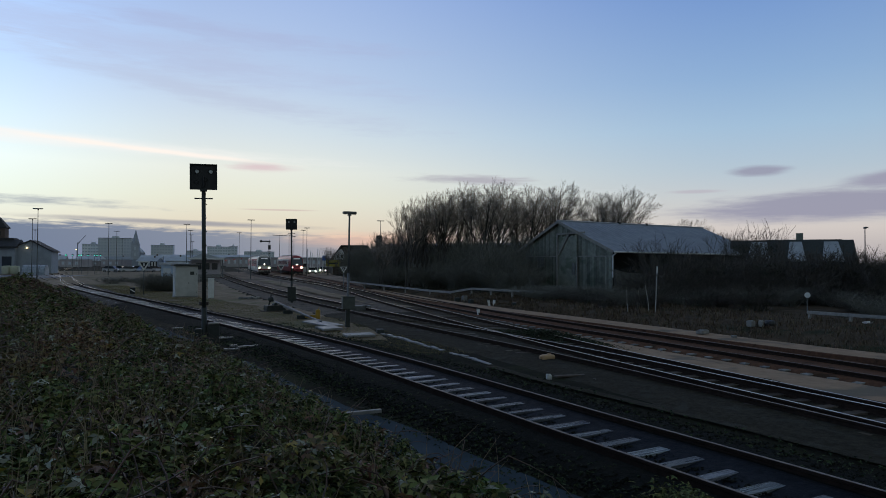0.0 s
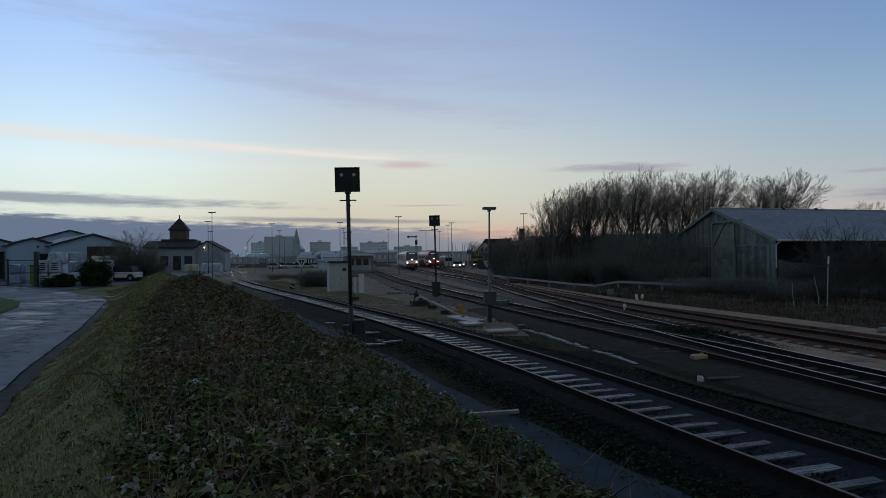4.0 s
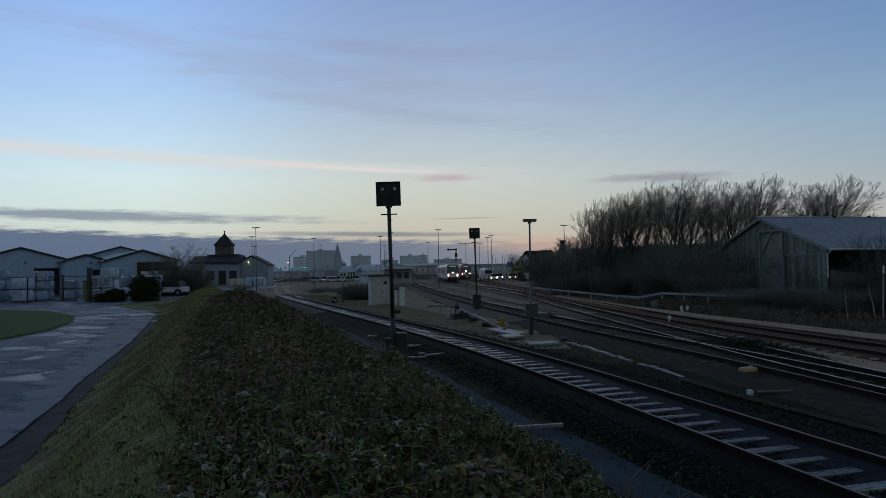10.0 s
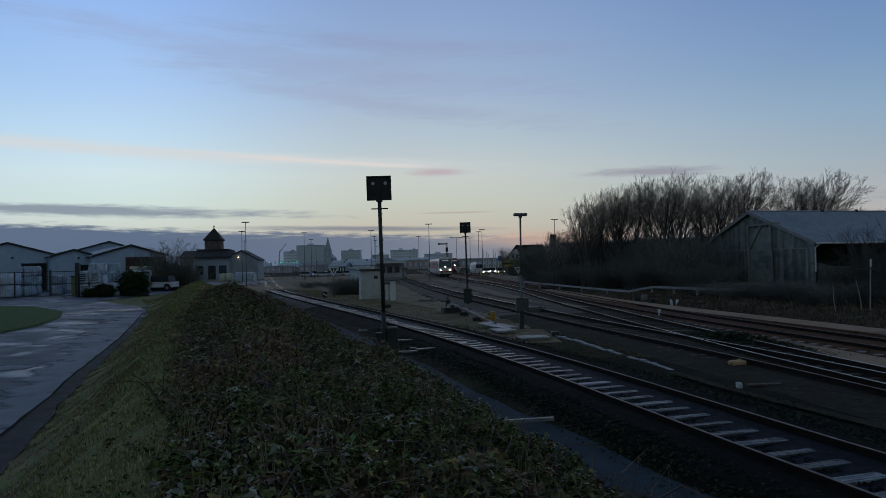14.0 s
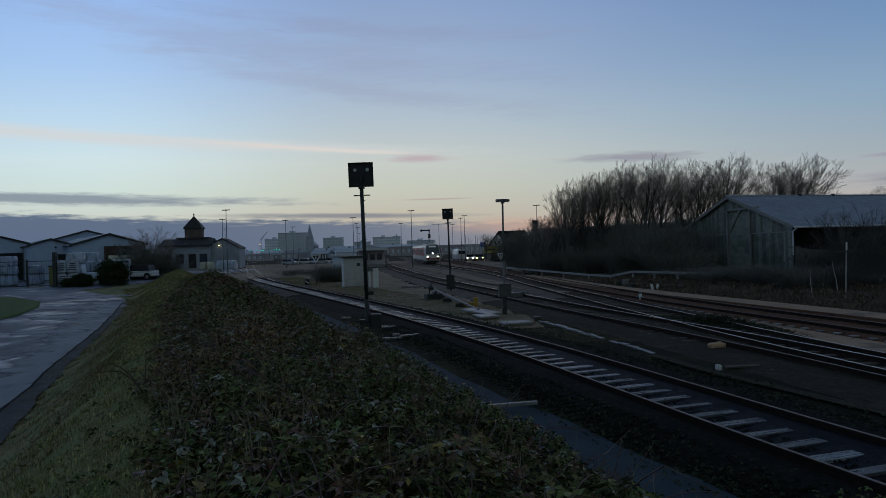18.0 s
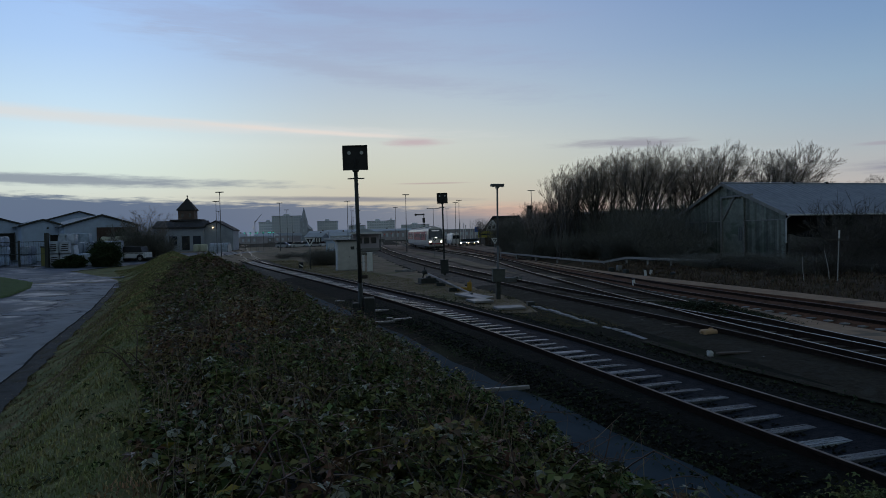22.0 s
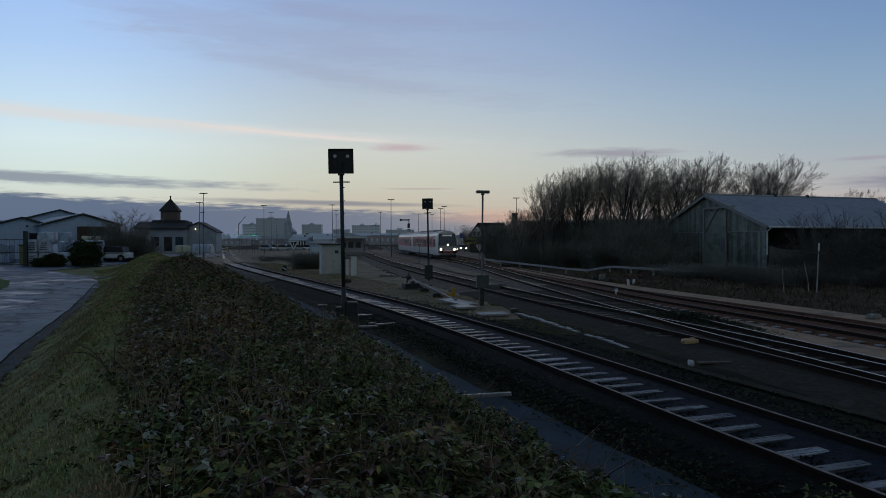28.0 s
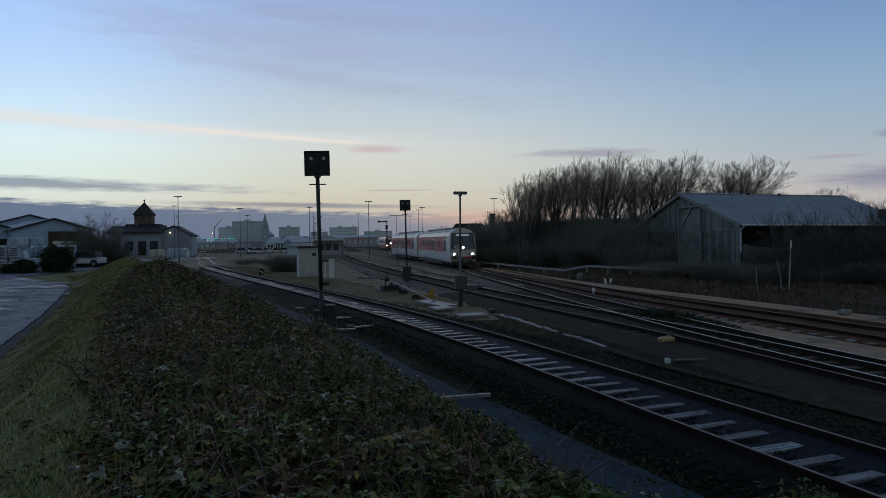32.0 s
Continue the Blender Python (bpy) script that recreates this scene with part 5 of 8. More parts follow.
for i, ((x, y), (nx, ny)) in enumerate(zip(dp, dn)):
    m = pose(x + rg.uniform(-0.04, 0.04), y, -0.185 - (0.035 if y < 15.2 else 0) + rg.uniform(-0.02, 0.01) - 0.012 * i / 8, rg.uniform(-3, 3), rg.uniform(-3, 3), math.degrees(math.atan2(ny, nx)) + rg.uniform(-5, 5))
    if i == 0:
        lid.matrix_basis = m
    elif rg.random() > 0.25:
        again(lid, m)
bm = B()
box(bm, -0.14, -0.2, 0.0, 0.14, 0.2, 0.16, 0.03)
part("duct_end", bm, M["darksteel"], duct, at=pose(4.2, 26.0, -0.2))
edge = curve_points([(5.7, 17.0), (6.0, 15.4), (6.25, 14.3), (6.6, 13.2), (7.0, 11.9), (7.35, 10.8), (7.7, 9.6), (8.6, 6)], 0.7)
drape(edge, [-0.12, 0.0, 0.16], 0.0, M["brown_ballast"], "edging", "low worn gravel edge between the tracks", "edging", level=-0.17)

# point machine with rodding, and the yellow hand lever
pm = thing("point_machine", "dark point machine with a weighted lever", "point machine", pose(0.36, 38.9, -0.2, 0, 0, 20))
bm = B()
box(bm, -0.55, -0.3, 0.0, 0.55, 0.3, 0.32, 0.04)
part("housing", bm, M["darksteel"], pm)
bm = B()
tube(bm, (-0.35, 0, 0.3), (-0.25, -0.1, 0.95), 0.04, 0.03, 8)
tube(bm, (-0.37, -0.02, 0.62), (-0.14, -0.14, 0.7), 0.13, 0.13, 14)
part("lever", bm, M["darksteel"], pm)
bm = B()
tube(bm, (0.0, -0.14, 0.33), (0.0, 0.14, 0.33), 0.12, 0.12, 12)
part("motor_drum", bm, M["darksteel"], pm)
bm = B()
box(bm, -0.7, -0.45, -0.08, 0.7, 0.45, 0.02, 0.02)
part("base_plate", bm, M["sleeper_old"], pm)
rod = thing("point_rodding", "pair of grey steel rods running to the slabs", "point rodding", pose(0, 0, 0))
bm = B()
tube(bm, (0.75, 39.3, 0.02), (2.2, 29.6, -0.02), 0.045, 0.045, 8)
part("rod", bm, M["galv"], rod)
bm = B()
tube(bm, (0.35, 40.5, 0.25), (1.9, 31.6, 0.0), 0.06, 0.05, 8)
part("rod", bm, M["galv"], rod)
for t in (0.3, 0.7):
    bm = B()
    x, y = 0.6 + 1.4 * t, 39.6 - 9 * t
    box(bm, x - 0.25, y - 0.1, -0.22, x + 0.25, y + 0.1, -0.03, 0.01)
    part("roller_stand", bm, M["darksteel"], rod)
M["yellow"] = material("yellow_paint", (0.42, 0.24, 0.025), (0.34, 0.20, 0.025), 5.0, 0.55, stain=0.3, sscale=2)
yl = thing("hand_lever", "yellow painted hand lever frame on dark soil", "lever", pose(2.3, 33.0, -0.2, 0, 0, -10))
bm = B()
box(bm, -0.09, -0.1, 0.0, 0.13, 0.12, 0.46, 0.04)
part("casing", bm, M["yellow"], yl)
bm = B()
box(bm, -0.6, -0.06, 0.05, -0.1, 0.06, 0.2, 0.02)
part("bracket", bm, M["yellow"], yl)
bm = B()
tube(bm, (0.02, 0, 0.45), (0.08, -0.05, 0.56), 0.025, 0.02, 8)
part("lever", bm, M["yellow"], yl)
heap_rng = random.Random(9)
for k in range(9):
    block("rubble", "pale broken concrete lump on the grass", "rubble", pose(-1.9 + k * 0.16 + heap_rng.uniform(-0.1, 0.1), 51.6 + heap_rng.uniform(-0.5, 0.5), -0.2, 0, 0, heap_rng.uniform(0, 180)), 0.3, 0.2, heap_rng.uniform(0.08, 0.18), M["pale_slab"], 0.03, "rubble beside the track", 0.12, k)
block("crate", "dark weathered block between the near tracks", "block", pose(-3.9, 44.6, -0.2, 0, 0, 20), 0.5, 0.35, 0.22, M["sleeper_old"], 0.03)

# kilometre markers and white posts near the siding
for k, (x, y, h) in enumerate(((13.45, 39.9, 0.42), (13.72, 39.9, 0.42), (10.55, 33.05, 0.38))):
    s = thing("marker_post", "short white marker post by the siding", "marker post", pose(x, y, -0.2, 0, 8 if k == 1 else -8, 0), group="white marker posts")
    bm = B()
    box(bm, -0.07, -0.05, 0, 0.07, 0.05, h, 0.015)
    part("post", bm, M["white"], s)
    bm = B()
    box(bm, -0.075, -0.055, h, 0.075, 0.055, h + 0.05, 0.01)
    part("cap", bm, M["black"], s)
for k, (x, y) in enumerate(((12.7, 44.6), (13.1, 44.2), (13.0, 42.4), (14.6, 38.6))):
    block("point_lantern", "low dark switch lantern with a pale top", "switch lantern", pose(x, y, -0.2, 0, 0, 20 * k), 0.36, 0.26, 0.34 if k != 1 else 0.5, M["darksteel"] if k != 1 else M["concrete"], 0.05, "switch stands by the siding")
gear = thing("switch_motor", "pale grey switch motor case between the tracks", "switch motor", pose(4.9, 38.0, -0.2, 0, 0, 12))
bm = B()
box(bm, -0.75, -0.28, 0.0, 0.75, 0.28, 0.3, 0.05)
part("case", bm, M["galv"], gear)
bm = B()
box(bm, -1.25, -0.08, 0.03, -0.75, 0.08, 0.15, 0.02)
part("drive_rod", bm, M["darksteel"], gear)
for x in (-0.4, 0.4):
    bm = B()
    box(bm, x - 0.06, -0.35, 0.26, x + 0.06, 0.35, 0.33, 0.01)
    part("strap", bm, M["darksteel"], gear)

# low guard beam in front of the scrub
fence = thing("guard_fence", "low whitish wooden beam fence in front of scrub", "fence")
M["old_white"] = material("weathered_white_wood", (0.34, 0.325, 0.30), (0.2, 0.19, 0.175), 5.0, 0.85, 0.3, 30, stain=0.4, sscale=1.0)
beam = [(8.5, 72, 0.46), (10.6, 62, 0.36), (12.8, 53, 0.26), (13.7, 50, 0.26), (14.8, 48, 0.62), (16.7, 44.4, 0.60), (18.9, 41, 0.56)]
for (x0, y0, z0), (x1, y1, z1) in zip(beam, beam[1:]):
    bm = B()
    a, b = Vector((x0, y0, z0)), Vector((x1, y1, z1))
    m = Matrix.Translation((a + b) / 2) @ (b - a).to_track_quat("X", "Z").to_matrix().to_4x4()
    box(bm, -(b - a).length / 2 - 0.02, -0.05, -0.08, (b - a).length / 2 + 0.02, 0.05, 0.08, 0.015, m)
    part("beam", bm, M["old_white"], fence)
for x, y, z in beam + [(15.75, 46.2, 0.61), (17.8, 42.7, 0.58), (11.7, 57.5, 0.3), (9.5, 67, 0.4)]:
    bm = B()
    box(bm, x - 0.06, y - 0.02, -0.5, x + 0.06, y + 0.1, z - 0.06, 0.01)
    part("fence_post", bm, M["old_white"], fence)
for x0, y0, x1, y1, z in ((23.6, 25.1, 25.7, 20.3, 0.42), (23.8, 34.8, 26.8, 34.6, 0.5)):
    wl = thing("guard_fence", "weathered pale beam fence half hidden by brush", "fence")
    bm = B()
    a, b = Vector((x0, y0, z)), Vector((x1, y1, z - 0.05))
    m = Matrix.Translation((a + b) / 2) @ (b - a).to_track_quat("X", "Z").to_matrix().to_4x4()
    box(bm, -(b - a).length / 2, -0.05, -0.07, (b - a).length / 2, 0.05, 0.07, 0.015, m)
    part("beam", bm, M["old_white"], wl)
    for t in (0.03, 0.35, 0.68, 0.97):
        p = a.lerp(b, t)
        bm = B()
        box(bm, p.x - 0.06, p.y - 0.02, -0.2, p.x + 0.06, p.y + 0.1, p.z - 0.09, 0.01)
        part("fence_post", bm, M["old_white"], wl)
disc = thing("warning_disc", "small white oval sign in the brush", "sign", pose(25.6, 27.2, 0.0, 0, 0, -38) @ Matrix.Scale(0.9, 4))
bm = B()
tube(bm, (0, 0.02, 0), (0, 0.02, 1.3), 0.03, 0.03, 8)
part("post", bm, M["galv"], disc)
bm = B()
tube(bm, (0, -0.02, 1.2), (0, 0.0, 1.2), 0.15, 0.15, 18)
part("plate", bm, M["white"], disc)
block("bucket", "pale plastic tub dumped on the verge", "tub", pose(18.45, 22.5, 0.1, 0, 0, 15), 0.26, 0.26, 0.26, M["concrete"], 0.06)
block("bucket", "pale plastic tub dumped on the verge", "tub", pose(18.85, 22.4, 0.1, 0, 0, 35), 0.14, 0.2, 0.26, M["concrete"], 0.05)
block("tyre_heap", "dark lump of rubber on the verge", "rubber", pose(19.25, 22.4, 0.1, 0, 0, 5), 0.42, 0.3, 0.26, M["black"], 0.12)
block("stone", "pale lump on the paved edge", "stone", pose(15.8, 21.9, -0.06, 0, 0, 30), 0.55, 0.3, 0.16, M["concrete"], 0.05, jag=0.08, seed=6)
block("stone", "small pale lump on the paved edge", "stone", pose(16.1, 20.5, -0.06, 0, 0, 70), 0.2, 0.16, 0.1, M["concrete"], 0.03, jag=0.08, seed=7)
block("litter_bag", "small white scrap lying on the verge", "litter", pose(24.2, 22.5, 0.14, 0, 0, 10), 0.4, 0.2, 0.08, M["white"], 0.03, jag=0.1, seed=8)
block("brick_lump", "reddish broken brick on the siding", "brick", pose(11.3, 32.3, -0.17, 0, 0, 20), 0.5, 0.2, 0.08, M["rust_ballast"], 0.02, jag=0.05, seed=9)


# ---- the old wooden goods shed ----
M["boards"] = material("weathered_boards", (0.225, 0.235, 0.185), (0.135, 0.145, 0.115), 3.0, 0.9, 0.4, 25, vary=0.35, isle=True, stain=0.55, sscale=0.5, c3=(0.10, 0.12, 0.085))
M["timber"] = material("pale_timber", (0.30, 0.285, 0.25), (0.20, 0.19, 0.17), 4.0, 0.85, 0.3, 25, stain=0.3)
M["sheet"] = material("grey_roof_sheet", (0.30, 0.32, 0.36), (0.23, 0.25, 0.285), 1.6, 0.6, 0.1, 20, stain=0.3, sscale=0.3)
# near-black colour stands for the shade inside the shed and open gateways
M["void"] = material("shaded_dark_interior", (0.024, 0.027, 0.026), (0.016, 0.018, 0.0175), 2.0, 0.95, stain=0)
shed = thing("goods_shed", "old weathered wooden goods shed with a grey sheet roof", "shed", pose(26.65, 48.2, 0.1, 0, 0, 16.9))
W, RY, EV, RG, LN = 11.9, 6.2, 3.58, 6.12, 19.0


def gable_z(y):
    return EV + (RG - EV) * (y / RY if y < RY else (W - y) / (W - RY))


bm = B()
r5 = random.Random(5)
y = 0.0
while y < W - 0.02:
    w = min(r5.uniform(0.17, 0.24), W - y)
    x = -0.03 + r5.uniform(-0.008, 0.008)
    for z0, z1a, z1b in ((-0.3, 3.02, 3.02), (3.10, gable_z(y), gable_z(y + w))):
        if z1a < z0 + 0.05 and z1b < z0 + 0.05:
            continue
        q = [bm.verts.new(p) for p in ((x, y + 0.006, z0), (x, y + w - 0.006, z0), (x, y + w - 0.006, max(z1b, z0)), (x, y + 0.006, max(z1a, z0)))]
        b = [bm.verts.new((v.co.x + 0.03, v.co.y, v.co.z)) for v in q]
        bm.faces.new(q[::-1])
        for i in range(4):
            bm.faces.new((q[i], q[(i + 1) % 4], b[(i + 1) % 4], b[i]))
    y += w
part("gable_cladding", bm, M["boards"], shed, "grey-green vertical boards")
bm = B()
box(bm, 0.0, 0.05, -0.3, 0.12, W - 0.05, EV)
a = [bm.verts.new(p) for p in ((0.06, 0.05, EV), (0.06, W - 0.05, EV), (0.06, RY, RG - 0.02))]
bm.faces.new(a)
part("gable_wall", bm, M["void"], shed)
bm = B()
box(bm, -0.09, 0.0, 3.02, 0.0, W, 3.10, 0.01)
part("wall_beam", bm, M["timber"], shed)
for y0, z0, y1, z1 in ((-0.35, EV - 0.16, RY, RG), (W + 0.35, EV - 0.16, RY, RG)):
    bm = B()
    a, b = Vector((-0.34, y0, z0)), Vector((-0.34, y1, z1))
    m = Matrix.Translation((a + b) / 2) @ (b - a).to_track_quat("Y", "Z").to_matrix().to_4x4()
    box(bm, -0.03, -(b - a).length / 2, -0.16, 0.03, (b - a).length / 2, 0.08, 0.008, m)
    part("barge_board", bm, M["timber"], shed, "pale barge board")
# roof slopes in ribbed sheets
for s0, s1 in ((-0.4, RY), (W + 0.4, RY)):
    bm = B()
    za, zb = (EV - 0.17, RG + 0.03)
    n = 40
    for k in range(n):
        xa, xb = -0.36 + (LN + 0.7) * k / n, -0.36 + (LN + 0.7) * (k + 1) / n
        xm = (xa + xb) / 2
        pr = [bm.verts.new(p) for p in ((xa, s0, za), (xm, s0, za + 0.035), (xb, s0, za), (xb, s1, zb), (xm, s1, zb + 0.035), (xa, s1, zb))]
        bm.faces.new((pr[0], pr[1], pr[4], pr[5]))
        bm.faces.new((pr[1], pr[2], pr[3], pr[4]))
    bmesh.ops.remove_doubles(bm, verts=bm.verts, dist=0.001)
    ret = bmesh.ops.extrude_face_region(bm, geom=bm.faces[:])
    bmesh.ops.translate(bm, verts=[v for v in ret["geom"] if isinstance(v, bmesh.types.BMVert)], vec=(0, 0, -0.05))
    bmesh.ops.recalc_face_normals(bm, faces=bm.faces)
    part("roof_slope", bm, M["sheet"], shed, "bluish grey ribbed sheet roof")
bm = B()
tube(bm, (-0.36, RY, RG + 0.05), (LN + 0.34, RY, RG + 0.05), 0.09, 0.09, 8)
part("ridge_cap", bm, M["sheet"], shed)
for x in (7.2, 10.9):
    bm = B()
    box(bm, x - 0.12, RY - 0.12, RG, x + 0.12, RY + 0.12, RG + 0.22, 0.03)
    part("ridge_vent", bm, M["darksteel"], shed)
bm = B()
tube(bm, (-0.3, -0.46, EV - 0.2), (LN + 0.3, -0.46, EV - 0.26), 0.07, 0.07, 8)
part("gutter", bm, M["white"], shed, "pale gutter")
bm = B()
tube(bm, (-0.05, -0.45, EV - 0.25), (-0.08, -0.08, EV - 0.5), 0.05, 0.05, 8)
tube(bm, (-0.08, -0.08, EV - 0.5), (-0.08, -0.08, 1.35), 0.05, 0.05, 8)
part("downpipe", bm, M["white"], shed, "white downpipe")
# sliding door: frame, boards, track and brace
bm = B()
box(bm, -0.14, 4.0, -0.25, -0.06, 6.35, 4.75)
part("sliding_door", bm, M["boards"], shed)
for y0, z0, y1, z1, w in ((6.4, -0.25, 6.4, 5.0, 0.09), (6.45, 5.0, 3.0, 5.06, 0.07), (6.2, 3.2, 4.9, 5.0, 0.06), (3.9, -0.25, 3.9, 3.0, 0.06)):
    bm = B()
    a, b = Vector((-0.2, y0, z0)), Vector((-0.2, y1, z1))
    m = Matrix.Translation((a + b) / 2) @ (b - a).to_track_quat("Y", "X").to_matrix().to_4x4()
    box(bm, -w, -(b - a).length / 2, -0.05, w, (b - a).length / 2, 0.05, 0, m)
    part("door_frame", bm, M["timber"], shed)
for y0, z0, w, h in ((4.15, 1.5, 0.35, 1.0), (8.2, 2.1, 0.9, 0.8)):
    bm = B()
    box(bm, -0.17, y0, z0, -0.145, y0 + w, z0 + h)
    wd = part("window", bm, material("dusty_pane", (0.16, 0.17, 0.16), (0.10, 0.11, 0.10), 5.0, 0.4, stain=0.3), shed, "dusty pane")
    bm = B()
    for yy in (y0 - 0.04, y0 + w, y0 + w / 2 - 0.02):
        box(bm, -0.19, yy, z0 - 0.04, -0.15, yy + 0.04, z0 + h + 0.04)
    part("frame", bm, M["timber"], wd)
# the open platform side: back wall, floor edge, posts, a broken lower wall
# inner wall near black: shade under the roof is in its colour
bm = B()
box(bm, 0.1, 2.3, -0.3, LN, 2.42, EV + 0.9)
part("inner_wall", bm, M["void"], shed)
bm = B()
box(bm, 0.1, W - 0.15, -0.3, LN, W, EV)
part("back_wall", bm, M["boards"], shed)
bm = B()
box(bm, LN - 0.12, 0.0, -0.3, LN, W - 0.15, EV)
part("end_wall", bm, M["boards"], shed)
bm = B()
box(bm, 0.1, 0.1, -0.3, LN, 2.3, 0.75)
part("loading_platform", bm, M["concrete"], shed)
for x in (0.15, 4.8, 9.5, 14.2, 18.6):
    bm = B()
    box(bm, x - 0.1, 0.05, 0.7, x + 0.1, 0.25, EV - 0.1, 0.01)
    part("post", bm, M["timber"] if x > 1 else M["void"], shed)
bm = B()
prism(bm, [(0.2, -0.3), (6.2, -0.3), (6.2, 0.9), (5.0, 1.35), (3.2, 1.65), (1.2, 1.75), (0.2, 2.0)], -0.12, 0.06)
part("broken_wall", bm, material("mossy_rubble_wall", (0.20, 0.20, 0.19), (0.10, 0.105, 0.095), 2.5, 0.9, 0.6, 12, stain=0.5, sscale=1.2), shed, "mossy remains of a rubble wall")

# sheds further along, behind the brush
def lean_shed(m, w, d, eave, ridge, label, patch=True, chim=False):
    s = thing("storage_shed", label, "shed", m, group="sheds beyond the brush")
    bm = B()
    prism(bm, [(-w / 2, 0), (w / 2, 0), (w / 2, eave), (0, ridge), (-w / 2, eave)], 0, d)
    part("wall", bm, M["boards"], s)
    for sg in (-1, 1):
        bm = B()
        prism(bm, [(sg * (w / 2 + 0.3), eave - 0.16), (0, ridge + 0.02), (0, ridge + 0.12), (sg * (w / 2 + 0.3), eave - 0.06)], -0.3, d + 0.3)
        part("roof_slope", bm, M["sheet"] if patch else M["darksteel"], s)
    bm = B()
    box(bm, -0.9, -0.03, 0.2, 0.9, 0.02, 2.3, 0.01)
    part("door", bm, M["timber"], s)
    if chim:
        bm = B()
        box(bm, -0.3, d * 0.5, ridge - 0.4, 0.3, d * 0.5 + 0.6, ridge + 0.75, 0.03)
        part("chimney", bm, M["boards"], s)
    return s


lean_shed(pose(50.3, 48.5, 0, 0, 0, 50), 6.0, 9.5, 2.9, 4.7, "long low dark shed with a patched roof", patch=False)
lean_shed(pose(53.2, 52.6, 0, 0, 0, 50), 5.0, 6, 2.9, 4.9, "low dark shed with a small chimney", patch=False, chim=True)
M["pale_sheet"] = material("pale_translucent_sheet", (0.42, 0.44, 0.46), (0.33, 0.35, 0.37), 1.2, 0.5, stain=0.4, sscale=0.7)
for k, (u, w) in enumerate(((0.7, 1.7), (3.6, 1.5), (6.4, 2.0))):
    patch = thing("tarpaulin", "pale tarpaulin lying over the shed roof", "tarpaulin", pose(50.3, 48.5, 0, 0, 0, 50), group="tarpaulins on the shed roof")
    bm = B()
    q = [bm.verts.new(p) for p in ((-3.4, u, 2.83), (-3.4, u + w, 2.83), (-0.5, u + w * 0.8, 4.58), (-0.5, u + w * 0.15, 4.58))]
    bm.faces.new(q)
    ret = bmesh.ops.extrude_face_region(bm, geom=bm.faces[:])
    bmesh.ops.translate(bm, verts=[v for v in ret["geom"] if isinstance(v, bmesh.types.BMVert)], vec=(-0.03, 0, 0.07))
    bmesh.ops.recalc_face_normals(bm, faces=bm.faces)
    part("sheet", bm, M["pale_sheet"], patch)
M["dark_wall"] = material("dark_brick", (0.10, 0.075, 0.06), (0.06, 0.05, 0.042), 4.0, 0.9, 0.3, 20, stain=0.4)
yard_lamp(pose(56.5, 52.7, 0), 6.2, 0.3, False, "single lamp beyond the sheds", "lamp post with a small head beyond the sheds")

# long low storehouse and a chimney behind the scrub
store = thing("storehouse", "long low dark storehouse behind bare scrub", "building", pose(14.2, 79, 0, 0, 0, -42))
bm = B()
box(bm, 0, 0, -0.3, 22, 8, 4.5)
part("wall", bm, M["dark_wall"], store)
bm = B()
box(bm, -0.4, -0.4, 4.5, 22.4, 8.4, 4.75, 0.03)
part("roof", bm, M["sheet"], store)
for k in range(5):
    bm = B()
    box(bm, 2 + 4 * k, -0.04, 1.2, 3.6 + 4 * k, 0.02, 2.6)
    part("window", bm, M["black"], store)
chim = thing("chimney_stack", "square dark brick chimney stack", "chimney", pose(13.2, 81, 0))
bm = B()
box(bm, -0.3, -0.3, -0.3, 0.3, 0.3, 5.6)
part("shaft", bm, M["dark_wall"], chim)
bm = B()
box(bm, -0.34, -0.34, 5.6, 0.34, 0.34, 5.8, 0.02)
part("cap", bm, M["dark_wall"], chim)


# ---- bare trees ----
M["bark"] = material("grey_bark", (0.11, 0.095, 0.08), (0.065, 0.057, 0.048), 6.0, 0.9, 0.5, 30, stain=0.3)
M["twig"] = material("winter_twigs", (0.30, 0.25, 0.205), (0.20, 0.165, 0.14), 3.0, 0.9, vary=0.3, isle=True, stain=0)


